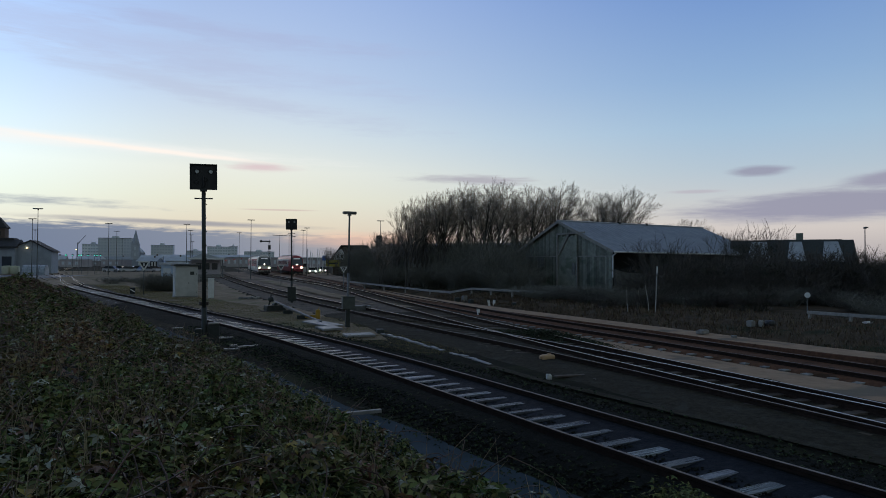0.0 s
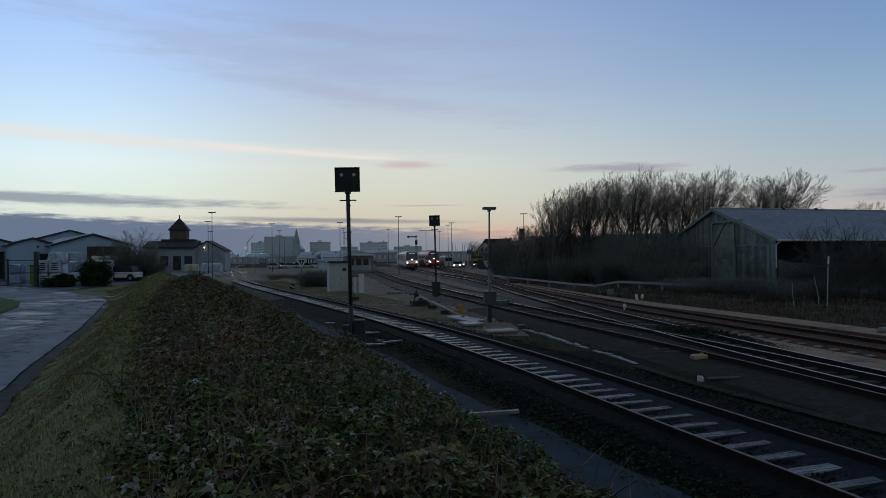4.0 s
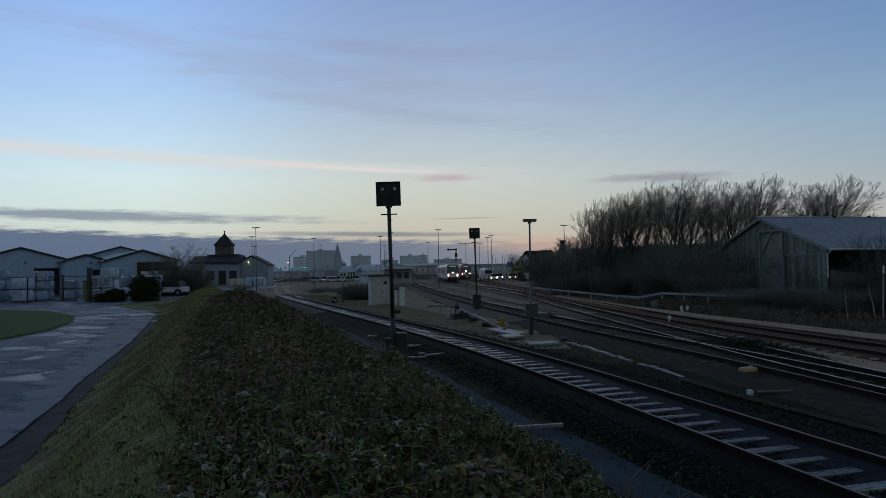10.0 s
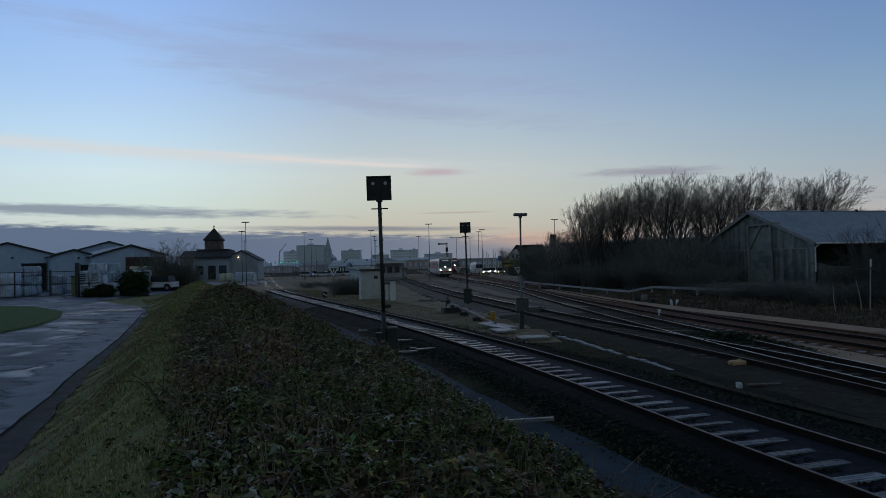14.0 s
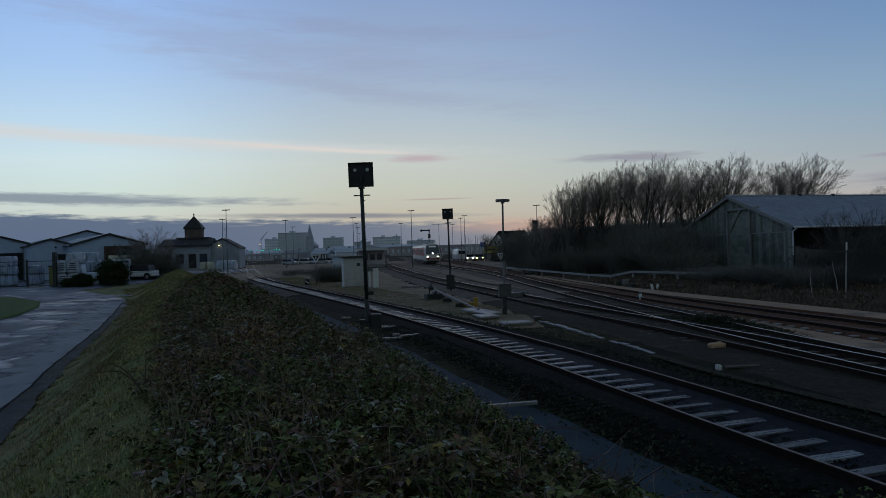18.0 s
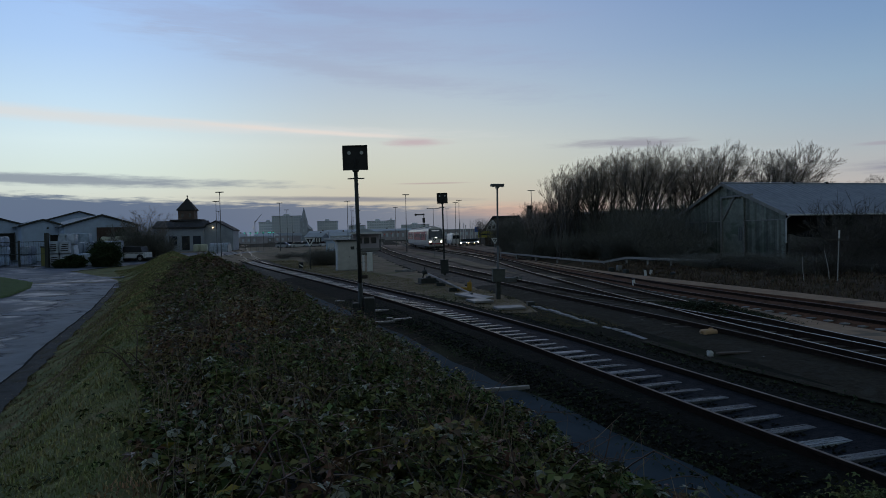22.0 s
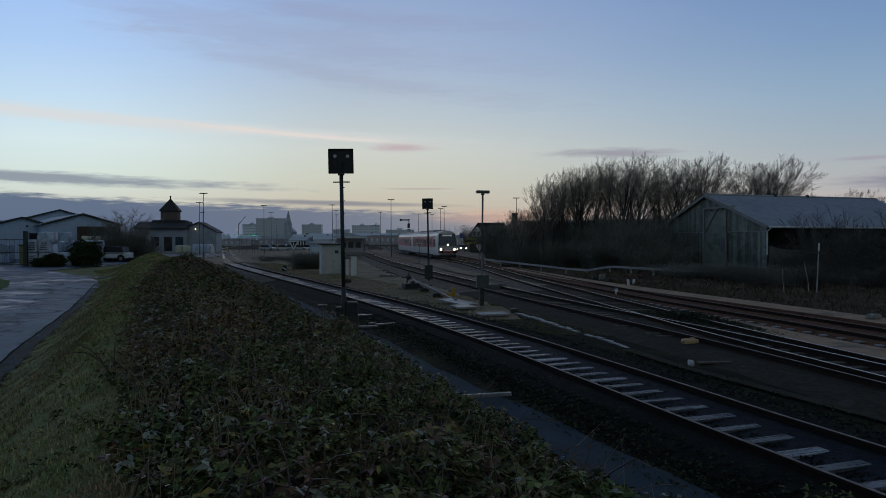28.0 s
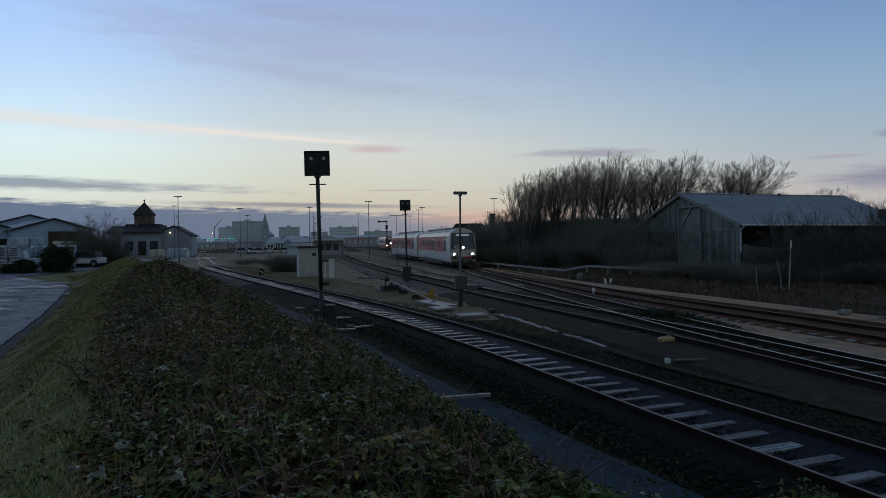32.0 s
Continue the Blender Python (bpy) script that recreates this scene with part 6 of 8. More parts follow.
def grow(seed, h, lean, spread, levels=4, twig=0.007):
    """Segments of a bare tree: a forked trunk, a fan of limbs swept by the wind, shoots and twigs, as (a, b, r0, r1, level)."""
    r = random.Random(seed)
    out = []

    def bough(p, d, length, rad, level, n, bend):
        way = []
        loss, jit = (0.35, 0.05) if level == 0 else (0.8, 0.075 if level == 1 else 0.05)
        for k in range(n):
            d = (d + bend + Vector((r.gauss(0, jit), r.gauss(0, jit), r.gauss(0, jit * 0.7)))).normalized()
            q = p + d * (length / n)
            out.append((p, q, max(rad * (1 - loss * k / n), twig), max(rad * (1 - loss * (k + 1) / n), twig * 0.8), level))
            way.append((q, d.copy(), rad * (1 - loss * (k + 1) / n)))
            p = q
        return way

    def turned(d, wide):
        side = d.orthogonal().normalized()
        side.rotate(Matrix.Rotation(r.uniform(0, 6.283), 3, d))
        return (d + side * wide).normalized()

    def shoots(way, length, level, wide):
        for k, (q, d, rad) in enumerate(way):
            if level == 2 and k == 0:
                continue
            part_way = (k + 1) / len(way)
            for _ in range(2 if r.random() < 0.15 else 1):
                ln = length * r.uniform(0.6, 1.2) * (1.0 if level == 2 else 1.1 - 0.4 * part_way)
                w2 = bough(q, turned(d, r.uniform(0.5, 0.95) * wide), ln, max(rad * 0.55, twig), level, 4 if level == 2 else 3, Vector((0.10 * lean, 0, 0.09)))
                if level < levels:
                    shoots(w2, length * 0.6, level + 1, wide)

    if levels < 3:
        shoots(bough(Vector((0, 0, -0.2)), Vector((0.05 * lean, 0, 1)), h, h * 0.012, 0, 7, Vector((0, 0, 0.03))), h * 0.14, levels, spread * 0.6)
        return out
    def fork(way, level, length, wide):
        """Side shoots along a bough, shorter towards its tip, and finer ones on them."""
        for k, (q, d, rad) in enumerate(way):
            if level == 2 and k == 0:
                continue
            tip = (k + 1) / len(way)
            for _ in range(2 if level < 4 else 1):
                ln = length * r.uniform(0.65, 1.2) * (1.15 - 0.45 * tip)
                w2 = bough(q, turned(d, r.uniform(0.45, 0.9) * wide), ln, max(rad * 0.5, twig), level, 3 if level == 2 else 2, Vector((0.13 * lean, 0, 0.10)))
                if level < levels + 1:
                    fork(w2, level + 1, length * 0.46, wide)

    stems = 2 + seed % 2
    for j in range(stems):
        a = seed + 6.28 * j / stems
        stem = bough(Vector((0.3 * math.cos(a), 0.3 * math.sin(a), -0.3)), Vector((0.12 * math.cos(a) * spread, 0.12 * math.sin(a) * spread, 1)), h * r.uniform(0.52, 0.62), h * r.uniform(0.009, 0.0125), 0, 7, Vector((0.012 * lean, 0, 0.03)))
        for k, (q, d, rad) in enumerate(stem):
            if k < 2:
                continue
            for _ in range(1 if k < 4 else 2):
                b = a + r.uniform(-1.9, 1.9)
                out_way = r.uniform(0.35, 0.8) * spread
                limb = bough(q, Vector((math.cos(b) * out_way + 0.1 * lean, math.sin(b) * out_way, 1)).normalized(), (h * 0.98 - q.z) * r.uniform(0.55, 0.95), rad * 0.6, 1, 5, Vector((0.05 * lean, 0, 0.02)))
                fork(limb, 2, h * 0.13, spread)
        q, d, rad = stem[-1]
        fork(bough(q, d, h * 0.40, rad * 0.8, 1, 6, Vector((0.05 * lean, 0, 0.03))), 2, h * 0.13, spread)
    k = h / max(s[1].z for s in out)
    return [(a * k, b * k, r0, r1, lv) for a, b, r0, r1, lv in out]


def tree_thing(name, seed, h, lean, spread, label, group, levels=4, bark=None, twig=0.007):
    t = thing(name, label, "tree" if name.endswith("tree") else "shrub", group=group)
    segs = grow(seed, h, lean, spread, levels, twig=twig)
    for pn, lv, mt, n in (("trunk", (0,), bark or M["bark"], 6), ("limb_tangle", (1,), bark or M["bark"], 4), ("branch_tangle", (2,), M["twig"], 3), ("crown", (3, 4, 5), M["twig"], 3)):
        ss = [s[:4] for s in segs if s[4] in lv]
        if ss:
            v, f = rods(ss, n)
            o = fast_mesh(pn, v, f, mt)
            if pn != "trunk":
                tagged(o, kind="stuff")
            o.parent = t
    return t


trees = [tree_thing("bare_tree", 21 + k, 9.5, 0.45, (0.8, 1.0, 0.9, 1.15)[k], "bare wind-swept tree in a dense winter row", "row of bare trees", levels=3, twig=0.0072) for k in range(4)]
lead = list(trees)
rt = random.Random(77)


def plant(px, d, h, wide=1.0, shape=None):
    """Plant one more tree of the row, by its bearing and distance, at a given height."""
    k = rt.randrange(4)
    x = d * px
    m = Matrix.LocRotScale((x, d, 0.1), Euler((0, 0, rt.uniform(-0.6, 0.6))), None) @ Matrix.Diagonal((h / 9.5 * wide, h / 9.5 * wide, h / 9.5, 1))
    if lead and shape is None:
        t = lead.pop()
        t.matrix_basis = m
        return t
    src = trees[k if shape is None else shape]
    t = copy_thing(src, Matrix.Identity(4))
    t.matrix_basis = m
    return t


for k in range(15):  # the thick row left of the shed
    px = 0.162 + 0.203 * k / 14 + rt.uniform(-0.004, 0.004)
    plant(px, 65 - 12 * (px - 0.17) + rt.uniform(-3, 3), float(np.interp(px, (0.165, 0.185, 0.2, 0.23, 0.26, 0.33, 0.40), (5.0, 6.6, 7.8, 9.3, 10.2, 10.5, 9.8))) + rt.uniform(-0.5, 0.5))
for k in range(6):  # lower ones further off
    u = k / 5
    plant(0.132 + 0.035 * u, 94 - 16 * u, 4.6 + 1.4 * u + rt.uniform(-0.4, 0.4))
for spot in ((0.382, 64, 9.2), (0.402, 63, 10.0, 1.15, 2), (0.424, 63, 10.6, 1.2, 0), (0.447, 64, 11.0, 1.1, 2), (0.517, 65, 9.8, 1.0, 2), (0.536, 66, 10.4, 1.1, 0), (0.558, 68, 11.2, 1.3, 2), (0.622, 75, 7.4), (0.655, 77, 7.6), (0.675, 76, 8.2), (0.70, 77, 8.6), (0.725, 76, 7.4), (0.76, 74, 6.6), (0.79, 72, 6.0)):
    plant(*spot)

# scrub below them
M["scrub_twig"] = material("scrub_twigs", (0.18, 0.175, 0.145), (0.125, 0.122, 0.102), 3.0, 0.9, vary=0.3, isle=True, stain=0)
M["scrub_leaf"] = material("withered_scrub_leaves", (0.12, 0.13, 0.09), (0.088, 0.102, 0.072), 2.0, 0.9, vary=0.5, isle=True, stain=0.2)


M["ivy"] = material("dark_ivy_leaves", (0.038, 0.054, 0.03), (0.054, 0.058, 0.038), 2.0, 0.85, vary=0.5, isle=True, stain=0.2, spec=0.15)


def shrub_thing(seed, h, label, leaves=950, leaf=None):
    t = thing("shrub", label, "shrub", group="bare scrub behind the siding")
    r = random.Random(seed)
    segs = []
    for k in range(46):
        a, rr = r.uniform(0, 6.283), r.uniform(0, 0.9)
        p = Vector((math.cos(a) * rr, math.sin(a) * rr, -0.2))
        d = Vector((math.cos(a) * 0.35 + 0.12, math.sin(a) * 0.35, 1)).normalized()
        ln = h * r.uniform(0.55, 1.05)
        for j in range(6):
            d = (d + Vector((r.gauss(0, 0.12), r.gauss(0, 0.12), 0.02))).normalized()
            q = p + d * ln / 6
            segs.append((p, q, 0.03 * (1 - j / 7), 0.03 * (1 - (j + 1) / 7)))
            if j > 0:
                for _ in range(3):
                    s = (d + Vector((r.gauss(0, 0.6), r.gauss(0, 0.6), r.gauss(0.1, 0.3)))).normalized()
                    e = q + s * ln * r.uniform(0.12, 0.26)
                    segs.append((q, e, 0.012, 0.007))
                    for _ in range(2):
                        s2 = (s + Vector((r.gauss(0, 0.5), r.gauss(0, 0.5), r.gauss(0.1, 0.3)))).normalized()
                        segs.append((q.lerp(e, r.uniform(0.4, 1)), e + s2 * ln * 0.1, 0.008, 0.005))
            p = q
    v, f = rods(segs, 3)
    o = fast_mesh("stem_tangle", v, f, M["bark"] if leaf else M["scrub_twig"])
    o.parent = t
    g2 = np.random.default_rng(seed)
    n = leaves
    a, rr, z = g2.uniform(0, 6.283, n), np.sqrt(g2.random(n)) * 1.35, g2.random(n) ** 1.2 * h * 0.85
    rr *= 0.65 + 0.35 * z / h
    o = scatter_leaves("foliage", np.c_[np.cos(a) * rr + 0.1 * z, np.sin(a) * rr, z], g2.uniform(0.06, 0.15, n), leaf or M["scrub_leaf"], seed=seed, three=False)
    o.parent = t
    return t


shrubs = [shrub_thing(31 + k, 4.2, "dense dark bare shrub with withered leaves") for k in range(3)]
free = list(shrubs)


dark_one = shrub_thing(41, 4.2, "dark shrub overgrown with ivy beside the shed", 2400, M["ivy"])
dark_free = [dark_one]


def brush(x, y, h, wide=1.0, ivy=False):
    m = Matrix.LocRotScale((x, y, float(height(np.array(x), np.array(y)))), Euler((0, 0, rt.uniform(0, 6.28))), (wide, wide, h / 4.2))
    if ivy:
        t = dark_free.pop() if dark_free else copy_thing(dark_one, Matrix.Identity(4))
    elif free:
        t = free.pop()
    else:
        t = copy_thing(shrubs[rt.randrange(3)], Matrix.Identity(4))
    t.matrix_basis = m


for k in range(54):  # the dark mass left of the shed
    u = (k + 0.5) / 54
    px = 0.130 + 0.265 * u + rt.uniform(-0.01, 0.01)
    d = (84 - 30 * min(1, u * 1.25)) + rt.uniform(-2, 7)
    brush(px * d, d, (4.0 + 0.3 * min(1, u * 2)) * rt.uniform(0.75, 1.1) * (1.0 if u < 0.9 else 0.6), rt.uniform(0.8, 1.1))
for k in range(16):  # a lower row in front of it
    u = k / 15
    px = 0.15 + 0.25 * u
    d = 68 - 20 * u + rt.uniform(-1.5, 1.5)
    brush(px * d, d, rt.uniform(1.5, 2.8), rt.uniform(0.8, 1.1))
for px, d, h in ((0.128, 88, 3.6), (0.138, 86, 3.9), (0.146, 87, 4.1)):  # before the dark house
    brush(px * d, d, h, 1.1)
for k in range(16):  # low brown brush in front of the shed
    u = k / 15
    px = 0.41 + 0.16 * u
    d = 44 - 4 * u + rt.uniform(-2.5, 2)
    brush(px * d, d, rt.uniform(0.4, 0.9), rt.uniform(0.7, 1.0))
for k in range(34):  # the brush on towards the sheds
    u = (k + 0.5) / 34
    px = 0.60 + 0.60 * u
    d = 41 - 7 * u + rt.uniform(-2, 4)
    brush(px * d, d, rt.uniform(1.2, 2.1), rt.uniform(0.8, 1.1), True)
for k in range(22):  # tall dark growth before the sheds
    px = 0.68 + 0.52 * k / 21 + rt.uniform(-0.01, 0.01)
    d = 40 - 7 * k / 21 + rt.uniform(-1, 3)
    brush(px * d, d, rt.uniform(2.2, 3.1), rt.uniform(0.9, 1.2), True)
for k in range(22):  # low growth along the verge
    u = (k + 0.5) / 22
    px = 0.45 + 0.8 * u
    d = 37 - 12 * u + rt.uniform(-3.5, 4.5)
    brush(px * d, d, rt.uniform(0.5, 1.3), rt.uniform(0.4, 0.8), k % 3 > 0)
for px, d, h in ((0.64, 45, 3.9), (0.80, 44, 4.6), (0.84, 43, 4.7)):
    brush(px * d, d, h, 0.9, True)

# two slim birches on the verge
M["birch"] = material("birch_bark", (0.42, 0.41, 0.38), (0.30, 0.29, 0.27), 3.0, 0.8, 0.2, 20, stain=0.6, sscale=2.5)
for k, (x, y, h, ln) in enumerate(((17.45, 30.1, 1.35, 0.3), (17.95, 30.1, 1.2, -0.2), (18.5, 29.9, 1.6, 0.2))):
    b = tree_thing("birch_tree", 61 + k, h, ln, 0.5, "slim young birch with pale bark on the verge", "young birches", levels=2, bark=M["birch"] if k != 1 else M["bark"])
    b.matrix_basis = pose(x, y, 0.12, 0, 0, 40 * k)
tp = thing("marker_post", "thin weathered post with a crossbar in the brush", "marker post", pose(18.75, 29.7, 0.1, 0, 2, -20))
bm = B()
box(bm, -0.022, -0.022, -0.1, 0.022, 0.022, 2.35, 0.006)
part("post", bm, M["birch"], tp)
bm = B()
box(bm, -0.5, -0.05, 1.88, 0.4, -0.025, 1.93, 0.006)
part("crossbar", bm, M["bark"], tp)
bm = B()
box(bm, -0.035, -0.04, 2.0, 0.035, -0.03, 2.34, 0.0)
part("number_field", bm, M["white"], tp, "white field at the top")
M["blade_dead"] = material("dead_verge_grass", (0.13, 0.085, 0.052), (0.08, 0.062, 0.038), 2.0, 0.9, vary=0.4, isle=True, stain=0.2)
y = 16 + 34 * rng.random(2600)
x = line(y, (5, 15.5, 30, 48, 75), (19.9, 18.3, 15.2, 12.4, 10.0)) + 9 * rng.random(2600) ** 1.4
tufts("verge_grass", x, y, rng.uniform(0.06, 0.26, len(y)), M["blade_dead"], "dead brownish grass on the verge beyond the siding", 6, 21, 0.16, 0.008)

# a mound of dark weeds between the turnout track and the siding
gw = np.random.default_rng(44)
n = 2600
u = gw.normal(0, 1, (n, 2))
wx, wy = 9.95 - 0.42 * u[:, 1] + 0.35 * u[:, 0], 22.4 + 1.6 * u[:, 1]
wz = -0.16 + np.exp(-0.5 * (u ** 2).sum(1)) * 0.34 * gw.random(n)
tagged(scatter_leaves("weed_mound", np.c_[wx, wy, wz], gw.uniform(0.05, 0.11, n), M["ivy"], seed=45), "dark mound of weeds between two tracks", "weeds", kind="stuff")


# ---- merchant's yard on the land side ----
M["clad"] = material("pale_sheet_cladding", (0.46, 0.58, 0.74), (0.39, 0.49, 0.63), 1.5, 0.7, 0.15, 12, stain=0.3, sscale=0.25)
M["roof_grey"] = material("grey_corrugated_roof", (0.27, 0.30, 0.335), (0.21, 0.235, 0.26), 1.5, 0.65, 0.2, 12, stain=0.3, sscale=0.25)
M["rusty"] = material("rusty_sheet", (0.10, 0.06, 0.045), (0.06, 0.042, 0.036), 2.5, 0.9, 0.3, 10, stain=0.5)
M["film"] = material("white_pallet_film", (0.56, 0.64, 0.75), (0.32, 0.38, 0.47), 2.2, 0.35, 0.6, 6, stain=0.3, sscale=1.0, vary=0.2, spec=0.6)
M["film_blue"] = material("bluish_pallet_film", (0.42, 0.52, 0.66), (0.22, 0.28, 0.37), 2.2, 0.4, 0.6, 6, stain=0.3, sscale=1.0, vary=0.25)
M["cream"] = material("cream_sacks", (0.62, 0.63, 0.48), (0.52, 0.53, 0.40), 2.2, 0.6, 0.5, 6, stain=0.3, sscale=1.0)


def hall(m, w, d, eave, ridge, label, door=None, rust=None, ridge_x=0.0):
    """A gabled hall: walls, verge boards, two roof slopes and its openings."""
    s = thing("warehouse", label, "warehouse", m, group="halls of the merchant's yard")
    bm = B()
    prism(bm, [(-w / 2, -0.3), (w / 2, -0.3), (w / 2, eave), (ridge_x, ridge), (-w / 2, eave)], 0, d)
    part("wall", bm, M["clad"], s)
    for sg in (-1, 1):
        bm = B()
        prism(bm, [(sg * (w / 2 + 0.35), eave - 0.12), (ridge_x, ridge + 0.02), (ridge_x, ridge + 0.2), (sg * (w / 2 + 0.35), eave + 0.08)], 0.0, d + 0.3)
        part("roof_slope", bm, M["roof_grey"], s)
        bm = B()
        prism(bm, [(sg * (w / 2 + 0.4), eave - 0.16), (ridge_x, ridge - 0.05), (ridge_x, ridge + 0.24), (sg * (w / 2 + 0.4), eave + 0.12)], -0.3, 0.0)
        part("verge_board", bm, M["darksteel"], s)
    bm = B()
    tube(bm, (-w / 2 - 0.4, 0.4, eave - 0.05), (-w / 2 - 0.4, d, eave - 0.05), 0.08, 0.08, 6)
    part("gutter", bm, M["galv"], s)
    if door:
        x0, x1, z1 = door
        # no real opening: its inner shade is painted as a near-black panel
        bm = B()
        box(bm, x0, -0.05, 0.0, x1, 0.02, z1)
        o = part("gateway", bm, M["void"], s, "near-black panel painted as the shade of an open gateway")
        for a, b in ((x0 - 0.12, x0), (x1, x1 + 0.12)):
            bm = B()
            box(bm, a, -0.09, 0.0, b, 0.02, z1 + 0.12)
            part("jamb", bm, M["galv"], o)
    if rust:
        x0, x1, z0, z1 = rust
        bm = B()
        n = int((x1 - x0) / 0.3)
        wall = []
        for k in range(n):
            wall += [(x0 + k * 0.3, -0.12 - 0.03 * (k % 2)), (x0 + k * 0.3 + 0.29, -0.12 - 0.03 * (k % 2))]
        wall += [(x0 + n * 0.3, -0.03), (x0, -0.03)]
        prism(bm, wall, z0, z1)
        bmesh.ops.transform(bm, matrix=Matrix(((1, 0, 0, 0), (0, 0, 1, 0), (0, 1, 0, 0), (0, 0, 0, 1))), verts=bm.verts)
        bmesh.ops.recalc_face_normals(bm, faces=bm.faces)
        part("sheet_wall", bm, M["rusty"], s, "dark rusty corrugated sheet wall")
        for x in (x0 - 0.15, (x0 + x1) / 2, x1):
            bm = B()
            box(bm, x, -0.2, -0.2, x + 0.15, -0.04, z1)
            part("post", bm, M["rusty"], s)
    bm = B()
    tube(bm, (0.6, -0.12, eave - 0.3), (0.6, -0.04, eave - 0.3), 0.15, 0.15, 10)
    part("wall_lamp", bm, M["darksteel"], s)
    return s


hall(pose(-63.9, 98, 0, 0, 0, 37), 12.4, 24, 5.15, 6.95, "large pale grey hall with an open gateway", door=(1.8, 4.9, 4.0))
hall(pose(-53.9, 97.5, 0, 0, 0, 37), 5.2, 16, 4.9, 5.7, "small pale grey gabled hall", door=(0.9, 1.9, 3.6))
hall(pose(-45.8, 98.0, 0, 0, 0, 37), 9.6, 21, 4.75, 6.2, "pale grey hall with a rusty lean-to wall", rust=(-0.6, 4.7, 1.2, 4.55))
hall(pose(-62.0, 124, 0, 0, 0, 30), 11.0, 30, 6.3, 7.9, "tall pale grey hall behind the others")
hall(pose(-80.0, 98, 0, 0, 0, 37), 12.0, 24, 5.0, 6.6, "large pale grey hall at the end of the yard", door=(-1.5, 1.5, 3.6))


def sack_pile(m, cols, rows, tiers, size, mat, label, seed=1, banded=False):
    """Wrapped pallets: each a bulging block, in tiers."""
    s = thing("pallet_stack", label, "pallet stack", m, group="wrapped pallets in the merchant's yard")
    r = random.Random(seed)
    w, h = size
    for i in range(cols):
        for j in range(rows):
            for k in range(tiers if r.random() > 0.15 else max(1, tiers - 1)):
                bm = B()
                box(bm, -w * 0.46, -w * 0.46, 0, w * 0.46, w * 0.46, h * 0.99, 0.13 * w)
                bmesh.ops.subdivide_edges(bm, edges=bm.edges[:], cuts=1, use_grid_fill=True)
                for v in bm.verts:
                    f = 1.0 + 0.05 * (1 - abs(2 * v.co.z / h - 1)) - 0.12 * max(0.0, v.co.z / h - 0.6)
                    v.co.x, v.co.y = v.co.x * f, v.co.y * f
                    v.co += Vector((r.uniform(-1, 1), r.uniform(-1, 1), r.uniform(-1, 1) * 0.7)) * 0.05
                b = part("wrapped_pallet", bm, mat, s, at=pose(i * w, j * w, k * h, r.uniform(-3, 3), r.uniform(-3, 3), r.uniform(-9, 9)), smooth=True)
                if banded:
                    for q in range(4):
                        bm = B()
                        box(bm, -w * (0.36 - 0.05 * q % 3), -w * 0.51, h * (0.2 + 0.16 * q), w * 0.34, -w * 0.485, h * (0.27 + 0.16 * q))
                        part("print_band", bm, M["black"], b)
                bm = B()
                box(bm, -w * 0.44, -w * 0.44, -0.02, w * 0.44, w * 0.44, 0.0)
                part("pallet", bm, M["timber"], b)
    return s


sack_pile(pose(-39.0, 72.8, 0.0, 0, 0, 6), 2, 1, 2, (1.05, 1.35), M["film"], "wrapped stack with dark printed bands", 2, True)
sack_pile(pose(-38.7, 73.9, 0.0, 0, 0, -5), 2, 1, 3, (0.95, 1.15), M["film"], "tall rounded stack of white sacks", 13)
sack_pile(pose(-39.9, 77.5, 0.0, 0, 0, 4), 3, 2, 2, (1.05, 1.25), M["film_blue"], "stacks of bluish wrapped pallets", 3)
sack_pile(pose(-48.3, 74.0, 0.0, 0, 0, 3), 1, 2, 2, (1.2, 1.35), M["film"], "stacks of white wrapped pallets by the gate", 4)
sack_pile(pose(-49.6, 78.5, 0.0, 0, 0, 3), 2, 2, 3, (1.05, 1.12), M["film_blue"], "high stacks of bluish wrapped pallets", 5)
sack_pile(pose(-46.9, 81.0, 0.0, 0, 0, 3), 1, 2, 2, (1.05, 1.1), M["film_blue"], "low stacks of bluish wrapped pallets", 15)
sack_pile(pose(-41.2, 85.0, 0.0, 0, 0, 3), 4, 1, 2, (1.1, 1.3), M["film"], "white wrapped pallets before the halls", 7)
sack_pile(pose(-42.4, 92.0, 0.0, 0, 0, 3), 3, 1, 3, (1.35, 1.05), M["cream"], "cream coloured sacks stacked on pallets", 8)
sack_pile(pose(-38.3, 75.4, 0.0, 0, 0, -6), 3, 1, 1, (1.1, 1.3), M["film"], "low white sacks beside the gate post", 21)
sack_pile(pose(-43.6, 84.0, 0.0, 0, 0, 2), 3, 1, 3, (1.15, 1.2), M["film_blue"], "high bluish stacks before the halls", 22)
sack_pile(pose(-52.8, 72.5, 0.0, 0, 0, 2), 3, 1, 2, (1.1, 1.3), M["film"], "white wrapped pallets behind the fence", 9)
sack_pile(pose(-56.0, 78, 0.0, 0, 0, 2), 3, 2, 3, (1.15, 1.2), M["film_blue"], "high bluish wrapped pallets behind the fence", 10)
bin_t = thing("skip_bin", "yellow-green plastic waste bin at the gate", "bin", pose(-40.3, 73.8, -0.06))
bm = B()
box(bm, -0.55, -0.5, 0.12, 0.55, 0.5, 2.1, 0.06)
part("body", bm, material("dull_yellow_green", (0.20, 0.21, 0.06), (0.16, 0.17, 0.05), 3, 0.6, stain=0.3), bin_t)
bm = B()
box(bm, -0.6, -0.56, 2.1, 0.6, 0.56, 2.24, 0.04)
part("lid", bm, M["darksteel"], bin_t)
